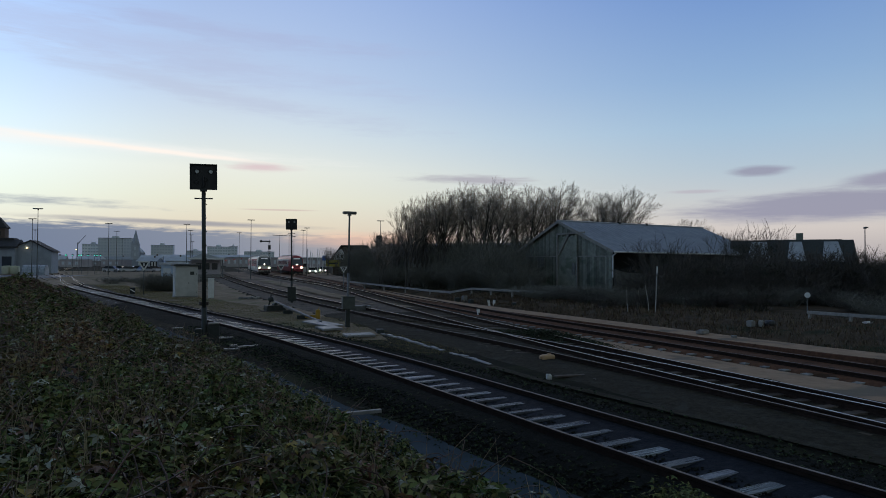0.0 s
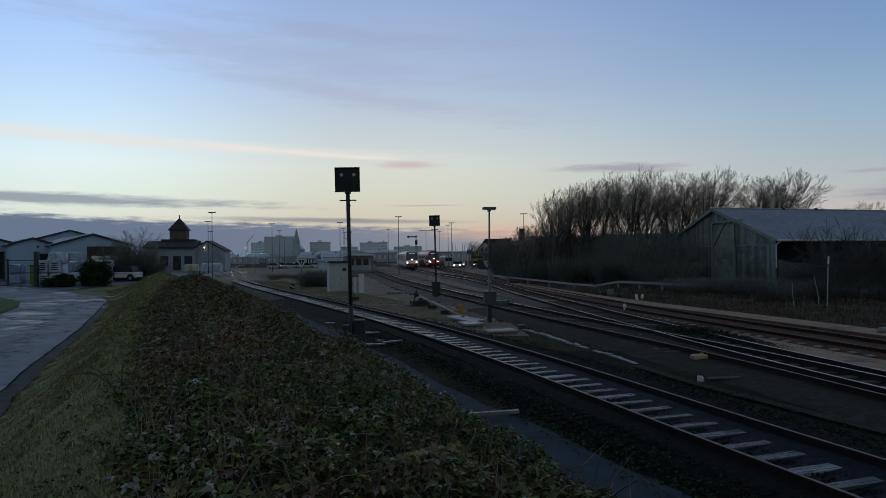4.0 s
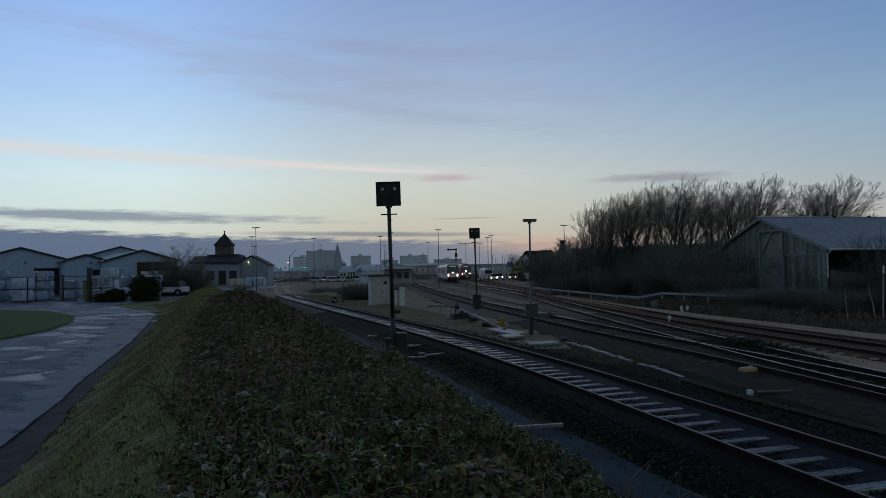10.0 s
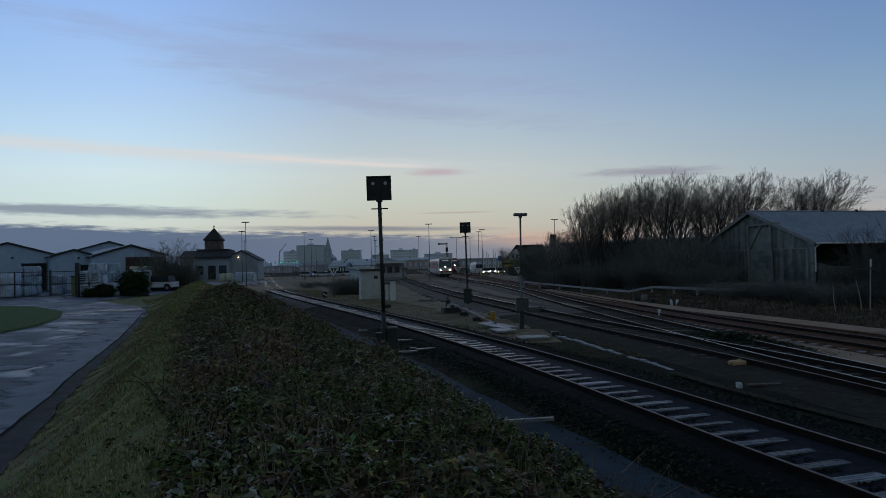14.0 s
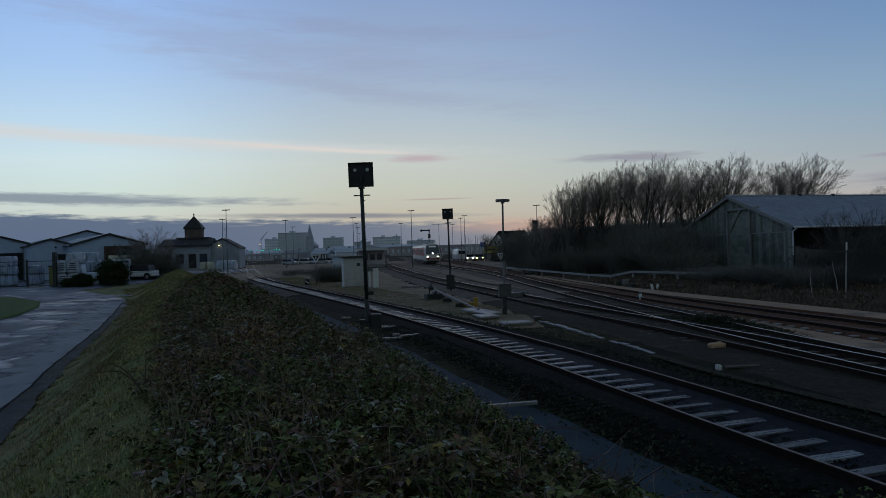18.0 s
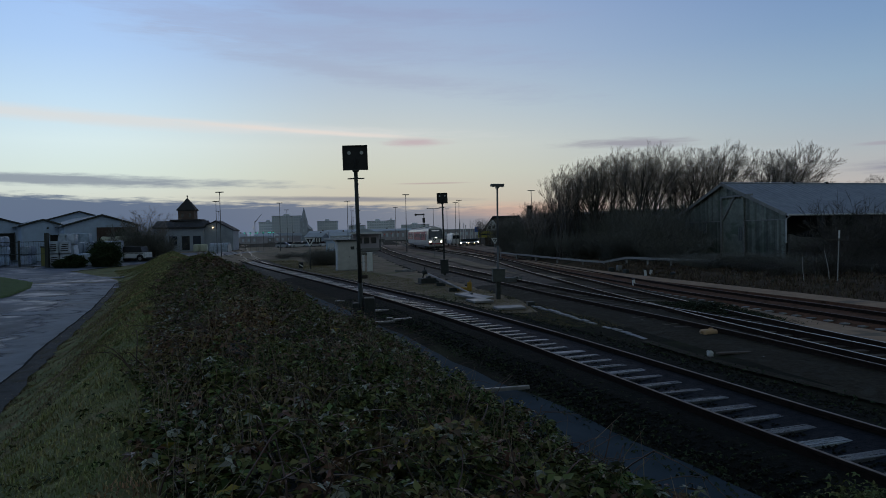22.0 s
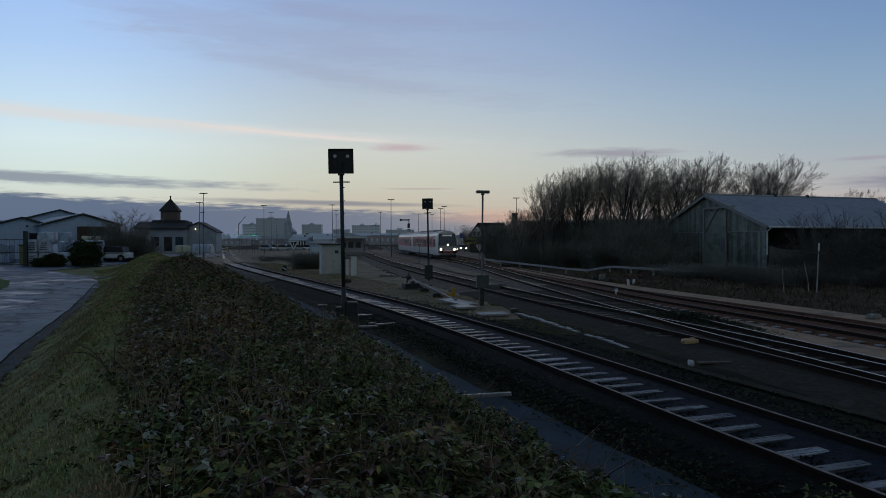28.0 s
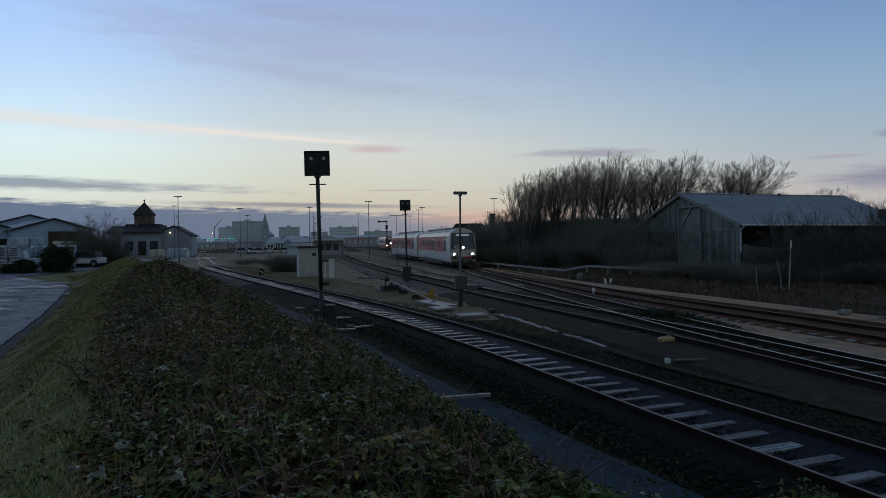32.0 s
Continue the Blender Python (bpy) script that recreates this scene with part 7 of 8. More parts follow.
for x in (-0.4, 0.4):
    bm = B()
    tube(bm, (x - 0.04, 0, 0.09), (x + 0.04, 0, 0.09), 0.09, 0.09, 8)
    part("wheel", bm, M["black"], bin_t)

gate = thing("yard_gate", "dark steel gate and mesh fence at the yard", "gate", pose(0, 72, -0.06))
for x, w, h in ((-39.45, 0.17, 3.65), (-42.35, 0.08, 2.9), (-46.2, 0.06, 2.8), (-50, 0.06, 2.8), (-54, 0.06, 2.8), (-58, 0.06, 2.8), (-62, 0.06, 2.8)):
    bm = B()
    box(bm, x - w, -w, 0, x + w, w, h, 0.01)
    part("post", bm, M["darksteel"], gate)
for x0, x1 in ((-42.3, -39.6), (-46.2, -42.4), (-50, -46.2), (-54, -50), (-58, -54), (-62, -58)):
    for z in (0.15, 1.45, 2.75):
        bm = B()
        tube(bm, (x0, 0, z), (x1, 0, z), 0.035, 0.035, 6)
        part("rail", bm, M["darksteel"], gate)
bm = B()
for k in range(88):
    x = -62 + k * 0.255
    tube(bm, (x, 0.02, 0.1), (x, 0.02, 2.75), 0.008, 0.008, 4, False)
part("mesh_wire", bm, M["darksteel"], gate)
bm = B()
box(bm, -42.3, -0.3, -0.02, -40.9, 0.2, 0.1, 0.02)
part("threshold", bm, M["pale_slab"], gate)

# evergreen hedge clump, and the parked white pick-up
M["conifer"] = material("dark_evergreen", (0.045, 0.07, 0.035), (0.06, 0.08, 0.04), 2.0, 0.95, spec=0.08, vary=0.5, isle=True, stain=0.2)
gh = np.random.default_rng(6)
for x, y, rx, h in ((-32.5, 71.0, 1.3, 2.6), (-33.8, 71.6, 1.1, 2.0), (-35.7, 70.2, 1.1, 1.3), (-36.8, 78, 1.5, 2.8), (-37.0, 70.4, 0.9, 0.9), (-42.2, 96, 1.8, 4.2), (-39.0, 93, 1.6, 3.6), (-36.8, 92, 1.5, 3.0)):
    hb = thing("evergreen_bush", "dark dense evergreen bush at the roadside", "bush", pose(x, y, -0.1), group="evergreen bushes at the roadside")
    n = 7500
    d = gh.normal(size=(n, 3))
    d /= np.linalg.norm(d, axis=1, keepdims=True)
    rad = gh.uniform(0.12, 1.0, n) ** 0.5
    lump = 1 + 0.22 * np.sin(d[:, 0] * 5 + x) * np.cos(d[:, 1] * 4) + 0.12 * np.sin(d[:, 2] * 9 + y)
    pts = d * rad[:, None] * lump[:, None] * [rx, rx * 0.8, h * 0.55] + [0, 0, h * 0.5]
    pts = pts[pts[:, 2] > 0]
    o = scatter_leaves("foliage", pts, gh.uniform(0.13, 0.26, len(pts)), M["conifer"], seed=int(abs(x)), three=False)
    o.parent = hb
    bm = B()
    for k in range(5):
        a = k * 1.26
        tube(bm, (math.cos(a) * 0.1, math.sin(a) * 0.1, 0), (math.cos(a) * rx * 0.5, math.sin(a) * rx * 0.4, h * 0.7), 0.05, 0.015, 5)
    part("stem", bm, M["bark"], hb)

M["car_white"] = material("white_car_paint", (0.66, 0.67, 0.67), (0.6, 0.61, 0.61), 2.0, 0.3, stain=0.15, spec=0.6)
M["tyre"] = material("tyre_rubber", (0.018, 0.018, 0.018), (0.012, 0.012, 0.012), 8, 0.9, stain=0)
M["rim"] = material("steel_rim", (0.32, 0.32, 0.32), (0.22, 0.22, 0.22), 5, 0.5, metal=0.6, stain=0.2)
M["glass"] = glass("dark_window_glass")
M["headlight"] = material("lit_headlight", (1.0, 0.90, 0.74), (1.0, 0.90, 0.74), stain=0, glow=40.0)
M["headlight_dim"] = material("dim_headlight", (1.0, 0.74, 0.40), (1.0, 0.74, 0.40), stain=0, glow=7.0)


def wheel(parent, x, y, r, w, mat_rim=None):
    bm = B()
    tube(bm, (x - w / 2, y, r), (x + w / 2, y, r), r, r, 18)
    wl = part("wheel", bm, M["tyre"], parent)
    for s in (-1, 1):
        bm = B()
        tube(bm, (x + s * w / 2, y, r), (x + s * (w / 2 + 0.012), y, r), r * 0.6, r * 0.55, 14)
        part("rim", bm, mat_rim or M["rim"], wl)


def car(m, paint, label, lit=None, group=""):
    """A hatchback seen from its front (towards -y), with lamps, glass and wheels."""
    s = thing("car", label, "car", m, group=group)
    bm = B()
    prism(bm, [(-2.0, 0.3), (-2.05, 0.62), (-1.25, 0.88), (1.95, 0.92), (2.05, 0.55), (1.95, 0.28)], -0.86, 0.86)
    bmesh.ops.rotate(bm, verts=bm.verts, matrix=Matrix.Rotation(radians(90), 3, "Z"))
    bmesh.ops.bevel(bm, geom=bm.edges[:], offset=0.06, segments=2, affect="EDGES")
    part("body", bm, paint, s)
    bm = B()
    prism(bm, [(-1.1, 0.88), (-0.45, 1.42), (1.2, 1.45), (1.8, 0.92)], -0.72, 0.72)
    bmesh.ops.rotate(bm, verts=bm.verts, matrix=Matrix.Rotation(radians(90), 3, "Z"))
    cabin = part("cabin", bm, M["glass"], s, "dark glazed cabin")
    bm = B()
    box(bm, -0.68, -0.42, 1.42, 0.68, 1.18, 1.49, 0.03)
    part("roof", bm, paint, s)
    for x in (-0.62, 0.62):
        bm = B()
        tube(bm, (x, -2.07, 0.64), (x, -1.98, 0.64), 0.11, 0.11, 12)
        part("headlight", bm, lit or M["lens"], s)
    for x in (-0.78, 0.78):
        for y in (-1.25, 1.3):
            wheel(s, x, y, 0.31, 0.2)
    bm = B()
    box(bm, -0.45, -2.075, 0.42, 0.45, -2.05, 0.53)
    part("grille", bm, M["black"], s)
    return s


pk = thing("pickup_truck", "white pick-up with a dark canopy parked behind the bank", "pickup truck", pose(-36.4, 86, -0.06, 0, 0, 84))
bm = B()
box(bm, -0.88, -2.0, 0.42, 0.88, 2.0, 1.12, 0.07)
part("body", bm, M["car_white"], pk)
bm = B()
prism(bm, [(-1.6, 1.1), (-1.35, 1.85), (1.75, 1.9), (1.9, 1.1)], -0.8, 0.8)
bmesh.ops.rotate(bm, verts=bm.verts, matrix=Matrix.Rotation(radians(90), 3, "Z"))
part("canopy", bm, M["black"], pk, "dark canopy")
for y in (-1.3, 1.25):
    for sx in (-0.8, 0.8):
        wheel(pk, sx, y, 0.36, 0.24)
    bm = B()
    tube(bm, (-0.9, y, 0.45), (0.9, y, 0.45), 0.46, 0.46, 16)
    part("wheel_arch", bm, M["black"], pk)
bm = B()
box(bm, -0.7, -2.5, 0.35, 0.7, -2.0, 0.5, 0.04)
part("bumper", bm, M["darksteel"], pk)
for x in (-0.6, 0.6):
    bm = B()
    box(bm, x - 0.14, -2.02, 0.72, x + 0.14, -1.98, 0.92, 0.02)
    part("headlight", bm, M["lens"], pk)
bm = B()
box(bm, -0.895, -1.7, 0.98, -0.885, 1.8, 1.04)
part("trim_strip", bm, M["darksteel"], pk)

for x, y, h in ((-39.0, 89.5, 4.4), (-37.6, 90.5, 4.8), (-36.2, 89.5, 4.6), (-35.2, 90.5, 3.9), (-38.4, 88.5, 3.2), (-33.9, 91.0, 3.0)):
    brush(x, y, h, 0.9)
lone = copy_thing(trees[1], Matrix.Identity(4))
lone.matrix_basis = Matrix.LocRotScale((-38.6, 95, -0.1), Euler((0, 0, 2.2)), (1.25, 1.25, 0.80))
tagged(lone, "broad bare tree beside the yard halls", "tree", "bare trees by the halls")
for x, y, s in ((-36.2, 93, 0.55), (-40.3, 97, 0.6), (-76, 80, 0.8), (-73.5, 82, 0.7)):
    lone = copy_thing(trees[2], Matrix.Identity(4))
    lone.matrix_basis = Matrix.LocRotScale((x, y, -0.1), Euler((0, 0, x)), (s, s, s))
    tagged(lone, "small bare tree beside the yard halls", "tree", "bare trees by the halls")

# brick building with a square tower
M["brick_t"] = material("brown_brick", (0.15, 0.105, 0.085), (0.10, 0.075, 0.065), 3.0, 0.9, 0.3, 14, stain=0.3)
M["grey_wall"] = material("grey_render", (0.36, 0.40, 0.45), (0.30, 0.335, 0.38), 1.2, 0.85, 0.1, 10, stain=0.35, sscale=0.3)
M["roof_dark"] = material("dark_tiles", (0.045, 0.045, 0.048), (0.03, 0.03, 0.033), 2.5, 0.85, 0.4, 8, stain=0.3)
tw = thing("water_tower", "square brown brick tower with a dark pyramid roof", "tower", pose(-52.1, 152, 0, 0, 0, 8))
bm = B()
box(bm, -1.75, -1.75, -0.3, 1.75, 1.75, 9.0)
part("shaft", bm, M["brick_t"], tw)
bm = B()
box(bm, -2.0, -2.0, 8.85, 2.0, 2.0, 9.05, 0.03)
part("eaves", bm, M["roof_dark"], tw)
bm = B()
bmesh.ops.create_cone(bm, cap_ends=True, segments=4, radius1=2.85, radius2=0.15, depth=2.6, matrix=Matrix.Translation((0, 0, 10.35)) @ Matrix.Rotation(radians(45), 4, "Z"))
part("roof", bm, M["roof_dark"], tw)
bm = B()
tube(bm, (0, 0, 11.6), (0, 0, 12.1), 0.12, 0.1, 6)
bmesh.ops.create_uvsphere(bm, u_segments=8, v_segments=6, radius=0.18, matrix=Matrix.Translation((0, 0, 12.15)))
part("finial", bm, M["roof_dark"], tw)
for x in (-0.8, 0.8):
    for z in (4.6, 7.4):
        bm = B()
        box(bm, x - 0.25, -1.78, z, x + 0.25, -1.74, z + 0.8)
        part("window", bm, M["glass"], tw)
bm = B()
box(bm, -3.2, -2.2, -0.3, 3.2, 2.2, 6.5)
part("base_storey", bm, M["brick_t"], tw)
bm = B()
box(bm, -3.4, -2.4, 6.5, 3.4, 2.4, 6.9, 0.03)
part("parapet", bm, M["roof_dark"], tw)
ws = thing("workshop", "long grey workshop with a dark roof below the tower", "building", pose(-49.6, 146, 0, 0, 0, 6))
bm = B()
box(bm, -7.6, 0, -0.3, 2.6, 9, 4.9)
part("wall", bm, M["grey_wall"], ws)
bm = B()
prism(bm, [(-8.0, 4.8), (2.8, 4.8), (2.8, 5.0), (-8.0, 5.0)], -0.6, 0)
prism(bm, [(-8.0, 4.9), (2.9, 4.9), (2.9, 5.15), (-8.0, 5.15)], -0.4, 9.4)
part("eave_board", bm, M["roof_dark"], ws)
bm = B()
v = [bm.verts.new(p) for p in ((-8.0, -0.4, 5.1), (2.9, -0.4, 5.1), (2.9, 4.5, 6.6), (-8.0, 4.5, 6.6), (-8.0, 9.4, 5.1), (2.9, 9.4, 5.1))]
for q in ((0, 1, 2, 3), (3, 2, 5, 4), (0, 3, 4), (1, 5, 2), (0, 4, 5, 1)):
    bm.faces.new([v[i] for i in q])
bmesh.ops.recalc_face_normals(bm, faces=bm.faces)
part("roof", bm, M["roof_dark"], ws)
bm = B()
prism(bm, [(2.6, -0.3), (8.6, -0.3), (8.6, 4.2), (5.0, 6.2), (2.6, 5.2)], 1.5, 9)
part("gable_wing", bm, M["grey_wall"], ws)
bm = B()
prism(bm, [(2.4, 5.1), (5.0, 6.25), (8.9, 4.1), (8.9, 4.3), (5.0, 6.5), (2.4, 5.35)], 1.2, 9.3)
part("wing_roof", bm, M["roof_dark"], ws)
for k, x in enumerate((-6.2, -3.6, -1.0, 1.3)):
    bm = B()
    box(bm, x - 0.8, -0.05, 0.2 if k == 2 else 1.2, x + 0.8, 0.02, 3.2)
    part("gate" if k == 2 else "window", bm, M["black"] if k == 2 else M["glass"], ws)
bm = B()
bmesh.ops.create_uvsphere(bm, u_segments=10, v_segments=8, radius=0.10, matrix=Matrix.Translation((4.35, 1.3, 4.95)))
part("wall_light", bm, M["headlight_dim"], ws, "lit wall lamp")
tent = thing("storage_tent", "rounded white storage tent beside the tracks", "tent", pose(-40.1, 135, -0.2) @ Matrix.Scale(0.82, 4))
bm = B()
bmesh.ops.create_cone(bm, cap_ends=True, segments=20, radius1=1.7, radius2=1.7, depth=4.6, matrix=Matrix.Rotation(radians(90), 4, "Y") @ Matrix.Scale(1.0, 4))
bmesh.ops.bisect_plane(bm, geom=bm.verts[:] + bm.edges[:] + bm.faces[:], plane_co=(0, 0, 0), plane_no=(0, 0, -1), clear_outer=True)
bmesh.ops.scale(bm, vec=(1, 1, 1.35), verts=bm.verts)
part("cover", bm, M["film"], tent)
for k in range(5):
    bm = B()
    for q in range(10):
        a, b = math.pi * q / 10, math.pi * (q + 1) / 10
        tube(bm, (-2.2 + 1.1 * k, math.cos(a) * 1.73, math.sin(a) * 2.33), (-2.2 + 1.1 * k, math.cos(b) * 1.73, math.sin(b) * 2.33), 0.03, 0.03, 4, False)
    part("hoop", bm, M["galv"], tent)
sack_pile(pose(-45.6, 138, 0.0, 0, 0, 2), 2, 1, 1, (1.3, 1.5), M["cream"], "cream crates before the workshop", 12)
for x in (-44.2, -43.0):
    bd = thing("notice_board", "plain white board on two posts", "board", pose(x * 1.25, 165, -0.2), group="white boards by the tracks")
    bm = B()
    box(bm, -0.5, -0.05, 0.9, 0.5, 0.05, 2.9, 0.02)
    part("panel", bm, M["white"], bd)
    for sx in (-0.4, 0.4):
        bm = B()
        tube(bm, (sx, 0.08, 0), (sx, 0.08, 2.8), 0.04, 0.04, 6)
        part("post", bm, M["galv"], bd)


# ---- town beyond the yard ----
# distance haze is put into these pale bluish base colours
M["town_wall"] = material("hazed_concrete_facade", (0.90, 0.92, 0.95), (0.82, 0.85, 0.88), 0.2, 0.85, stain=0.2, sscale=0.04, vary=0.2)
M["town_roof"] = material("hazed_town_roofs", (0.50, 0.53, 0.58), (0.40, 0.42, 0.46), 0.5, 0.85, stain=0.2, sscale=0.1, vary=0.3)
M["town_glass"] = material("hazed_window_glass", (0.62, 0.66, 0.70), (0.55, 0.59, 0.63), 1.0, 0.4, stain=0)


def block_of_flats(m, w, d, h, storeys, bays, label, group="tall blocks on the horizon"):
    s = thing("apartment_block", label, "apartment block", m, group=group)
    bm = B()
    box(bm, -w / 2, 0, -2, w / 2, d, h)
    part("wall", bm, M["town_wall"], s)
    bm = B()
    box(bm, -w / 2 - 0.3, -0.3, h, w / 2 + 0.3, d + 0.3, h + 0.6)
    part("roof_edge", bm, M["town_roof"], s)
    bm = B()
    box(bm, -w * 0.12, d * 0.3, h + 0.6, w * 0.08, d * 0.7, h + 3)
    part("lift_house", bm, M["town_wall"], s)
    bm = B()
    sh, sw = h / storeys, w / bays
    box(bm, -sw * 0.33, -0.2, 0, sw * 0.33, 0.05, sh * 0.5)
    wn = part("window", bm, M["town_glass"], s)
    first = True
    for i in range(storeys):
        for j in range(bays):
            mm = pose(-w / 2 + sw * (j + 0.5), 0, sh * (i + 0.3))
            if first:
                wn.matrix_basis, first = mm, False
            else:
                again(wn, mm)
    return s


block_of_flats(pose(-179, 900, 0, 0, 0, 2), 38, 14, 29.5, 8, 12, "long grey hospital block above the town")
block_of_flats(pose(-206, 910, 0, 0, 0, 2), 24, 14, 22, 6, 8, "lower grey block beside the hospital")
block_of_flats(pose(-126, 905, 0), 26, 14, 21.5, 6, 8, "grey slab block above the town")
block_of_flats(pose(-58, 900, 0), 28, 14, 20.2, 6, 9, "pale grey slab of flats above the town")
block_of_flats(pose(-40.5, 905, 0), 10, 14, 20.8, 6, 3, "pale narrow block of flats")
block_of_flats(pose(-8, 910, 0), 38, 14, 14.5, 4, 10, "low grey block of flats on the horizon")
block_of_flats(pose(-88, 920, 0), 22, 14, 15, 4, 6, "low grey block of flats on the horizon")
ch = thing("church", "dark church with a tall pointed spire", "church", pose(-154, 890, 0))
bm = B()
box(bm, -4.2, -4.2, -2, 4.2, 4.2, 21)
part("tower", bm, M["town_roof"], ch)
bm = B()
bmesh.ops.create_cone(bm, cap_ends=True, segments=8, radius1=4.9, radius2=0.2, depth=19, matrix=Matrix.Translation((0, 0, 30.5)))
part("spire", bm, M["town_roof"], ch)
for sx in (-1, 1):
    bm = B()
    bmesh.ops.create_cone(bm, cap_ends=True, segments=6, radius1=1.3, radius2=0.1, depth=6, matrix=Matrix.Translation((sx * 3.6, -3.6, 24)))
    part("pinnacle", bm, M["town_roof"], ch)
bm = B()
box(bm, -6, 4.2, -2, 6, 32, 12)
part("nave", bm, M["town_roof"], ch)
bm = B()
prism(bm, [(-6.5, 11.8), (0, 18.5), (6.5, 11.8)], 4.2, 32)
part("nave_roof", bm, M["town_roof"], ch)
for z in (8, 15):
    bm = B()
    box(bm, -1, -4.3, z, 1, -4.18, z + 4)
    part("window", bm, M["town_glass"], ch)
crane = thing("tower_crane", "thin leaning crane jib behind the town", "crane", pose(-222, 905, 0))
bm = B()
tube(bm, (0, 0, 0), (0, 0, 24), 0.5, 0.4, 5)
part("mast", bm, M["galv"], crane)
bm = B()
tube(bm, (0, 0, 22), (9, 0, 33), 0.45, 0.25, 5)
part("jib", bm, M["galv"], crane)


def town_house(m, w, d, e, r, wall, label, group="low houses behind the yard", flat=False, roof=None):
    s = thing("house", label, "house", m, group=group)
    bm = B()
    if flat:
        box(bm, -w / 2, 0, -0.4, w / 2, d, e)
    else:
        prism(bm, [(0, -0.4), (d, -0.4), (d, e), (d / 2, r), (0, e)], -w / 2, w / 2)
        bmesh.ops.rotate(bm, verts=bm.verts, matrix=Matrix.Rotation(radians(90), 3, "Z"))
    part("wall", bm, wall, s)
    if flat:
        bm = B()
        box(bm, -w / 2 - 0.3, -0.3, e, w / 2 + 0.3, d + 0.3, e + 0.3)
        part("roof", bm, roof or M["town_roof"], s)
    else:
        for a, b in ((-0.35, d / 2), (d + 0.35, d / 2)):
            bm = B()
            prism(bm, [(a, e - 0.2), (b, r + 0.02), (b, r + 0.22), (a, e)], -w / 2 - 0.3, w / 2 + 0.3)
            bmesh.ops.rotate(bm, verts=bm.verts, matrix=Matrix.Rotation(radians(90), 3, "Z"))
            part("roof_slope", bm, roof or M["town_roof"], s)
        bm = B()
        box(bm, w * 0.2, d / 2 - 0.3, r - 0.3, w * 0.2 + 0.6, d / 2 + 0.3, r + 0.8)
        part("chimney", bm, M["brick_t"], s)
    k = max(2, int(w / 2.6))
    for i in range(k):
        bm = B()
        x = -w / 2 + w * (i + 0.5) / k
        box(bm, x - 0.5, -0.06, e * 0.35, x + 0.5, 0.02, e * 0.75)
        part("window", bm, M["town_glass"], s)
    return s


rh = random.Random(12)
# brick paled as well, the haze mixed into its colour
M["town_brick"] = material("hazed_red_brick", (0.48, 0.43, 0.43), (0.40, 0.36, 0.365), 0.6, 0.9, stain=0.3, sscale=0.2, vary=0.2)
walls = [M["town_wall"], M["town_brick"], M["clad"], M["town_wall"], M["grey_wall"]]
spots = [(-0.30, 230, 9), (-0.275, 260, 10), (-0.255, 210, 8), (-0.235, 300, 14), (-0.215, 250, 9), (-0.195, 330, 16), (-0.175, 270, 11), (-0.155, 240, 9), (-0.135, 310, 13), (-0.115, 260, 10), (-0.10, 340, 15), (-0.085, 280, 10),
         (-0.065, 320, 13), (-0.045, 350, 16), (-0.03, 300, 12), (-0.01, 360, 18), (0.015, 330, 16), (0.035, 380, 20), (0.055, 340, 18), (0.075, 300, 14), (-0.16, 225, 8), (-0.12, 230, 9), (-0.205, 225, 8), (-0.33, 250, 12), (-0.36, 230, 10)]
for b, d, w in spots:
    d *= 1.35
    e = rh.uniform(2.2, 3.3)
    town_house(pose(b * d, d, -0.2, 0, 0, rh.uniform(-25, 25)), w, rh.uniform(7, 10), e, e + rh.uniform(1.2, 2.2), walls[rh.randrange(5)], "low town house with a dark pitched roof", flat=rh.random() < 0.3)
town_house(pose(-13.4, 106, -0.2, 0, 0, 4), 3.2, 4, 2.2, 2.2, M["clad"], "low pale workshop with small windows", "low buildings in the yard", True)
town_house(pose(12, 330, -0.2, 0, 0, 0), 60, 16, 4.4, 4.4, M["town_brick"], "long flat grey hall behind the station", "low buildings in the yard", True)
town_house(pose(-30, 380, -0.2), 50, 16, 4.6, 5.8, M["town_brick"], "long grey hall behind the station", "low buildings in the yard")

# platform canopy
can_t = thing("platform_canopy", "grey roofed platform canopy with a white fascia", "canopy", pose(-9.1, 118, -0.2, 0, 0, 6))
bm = B()
prism(bm, [(-3.4, 3.05), (2.2, 3.05), (2.2, 3.12), (-0.6, 3.95), (-1.4, 3.95), (-3.4, 3.12)], 0.1, 26)
part("roof", bm, M["town_roof"], can_t, "grey low pitched roof")
bm = B()
box(bm, -3.45, 0.0, 3.0, 2.25, 0.1, 3.28, 0.01)
part("fascia", bm, M["white"], can_t, "white fascia board")
for y in (0.8, 8, 16, 24):
    bm = B()
    tube(bm, (2.0, y, 0), (2.0, y, 3.1), 0.08, 0.08, 8)
    part("post", bm, M["galv"], can_t)
bm = B()
box(bm, -3.3, 1, -0.02, 2.2, 26, 0.5, 0.02)
part("platform", bm, M["concrete"], can_t)
bm = B()
box(bm, -2.9, 3, 0.0, 1.8, 24, 3.0)
part("waiting_room", bm, M["town_brick"], can_t, "brick waiting room")
for x in (-2.2, -0.9, 0.4):
    bm = B()
    box(bm, x, 2.93, 1.3, x + 0.9, 3.0, 2.4, 0.01)
    part("window", bm, M["glass"], can_t)

# dark hedges in the fork of the tracks
for k in range(0, 16, 2):
    x, y = (-0.205 + 0.0085 * k), 88 + (k % 3) * 4
    brush(x * y, y, 0.5 + 0.3 * (k % 3 == 0), 0.9)
for k in range(10):
    brush(-0.158 * 66 + k * 0.27, 66 + (k % 3) * 1.5, 1.2 + 0.3 * (k % 2), 0.6)

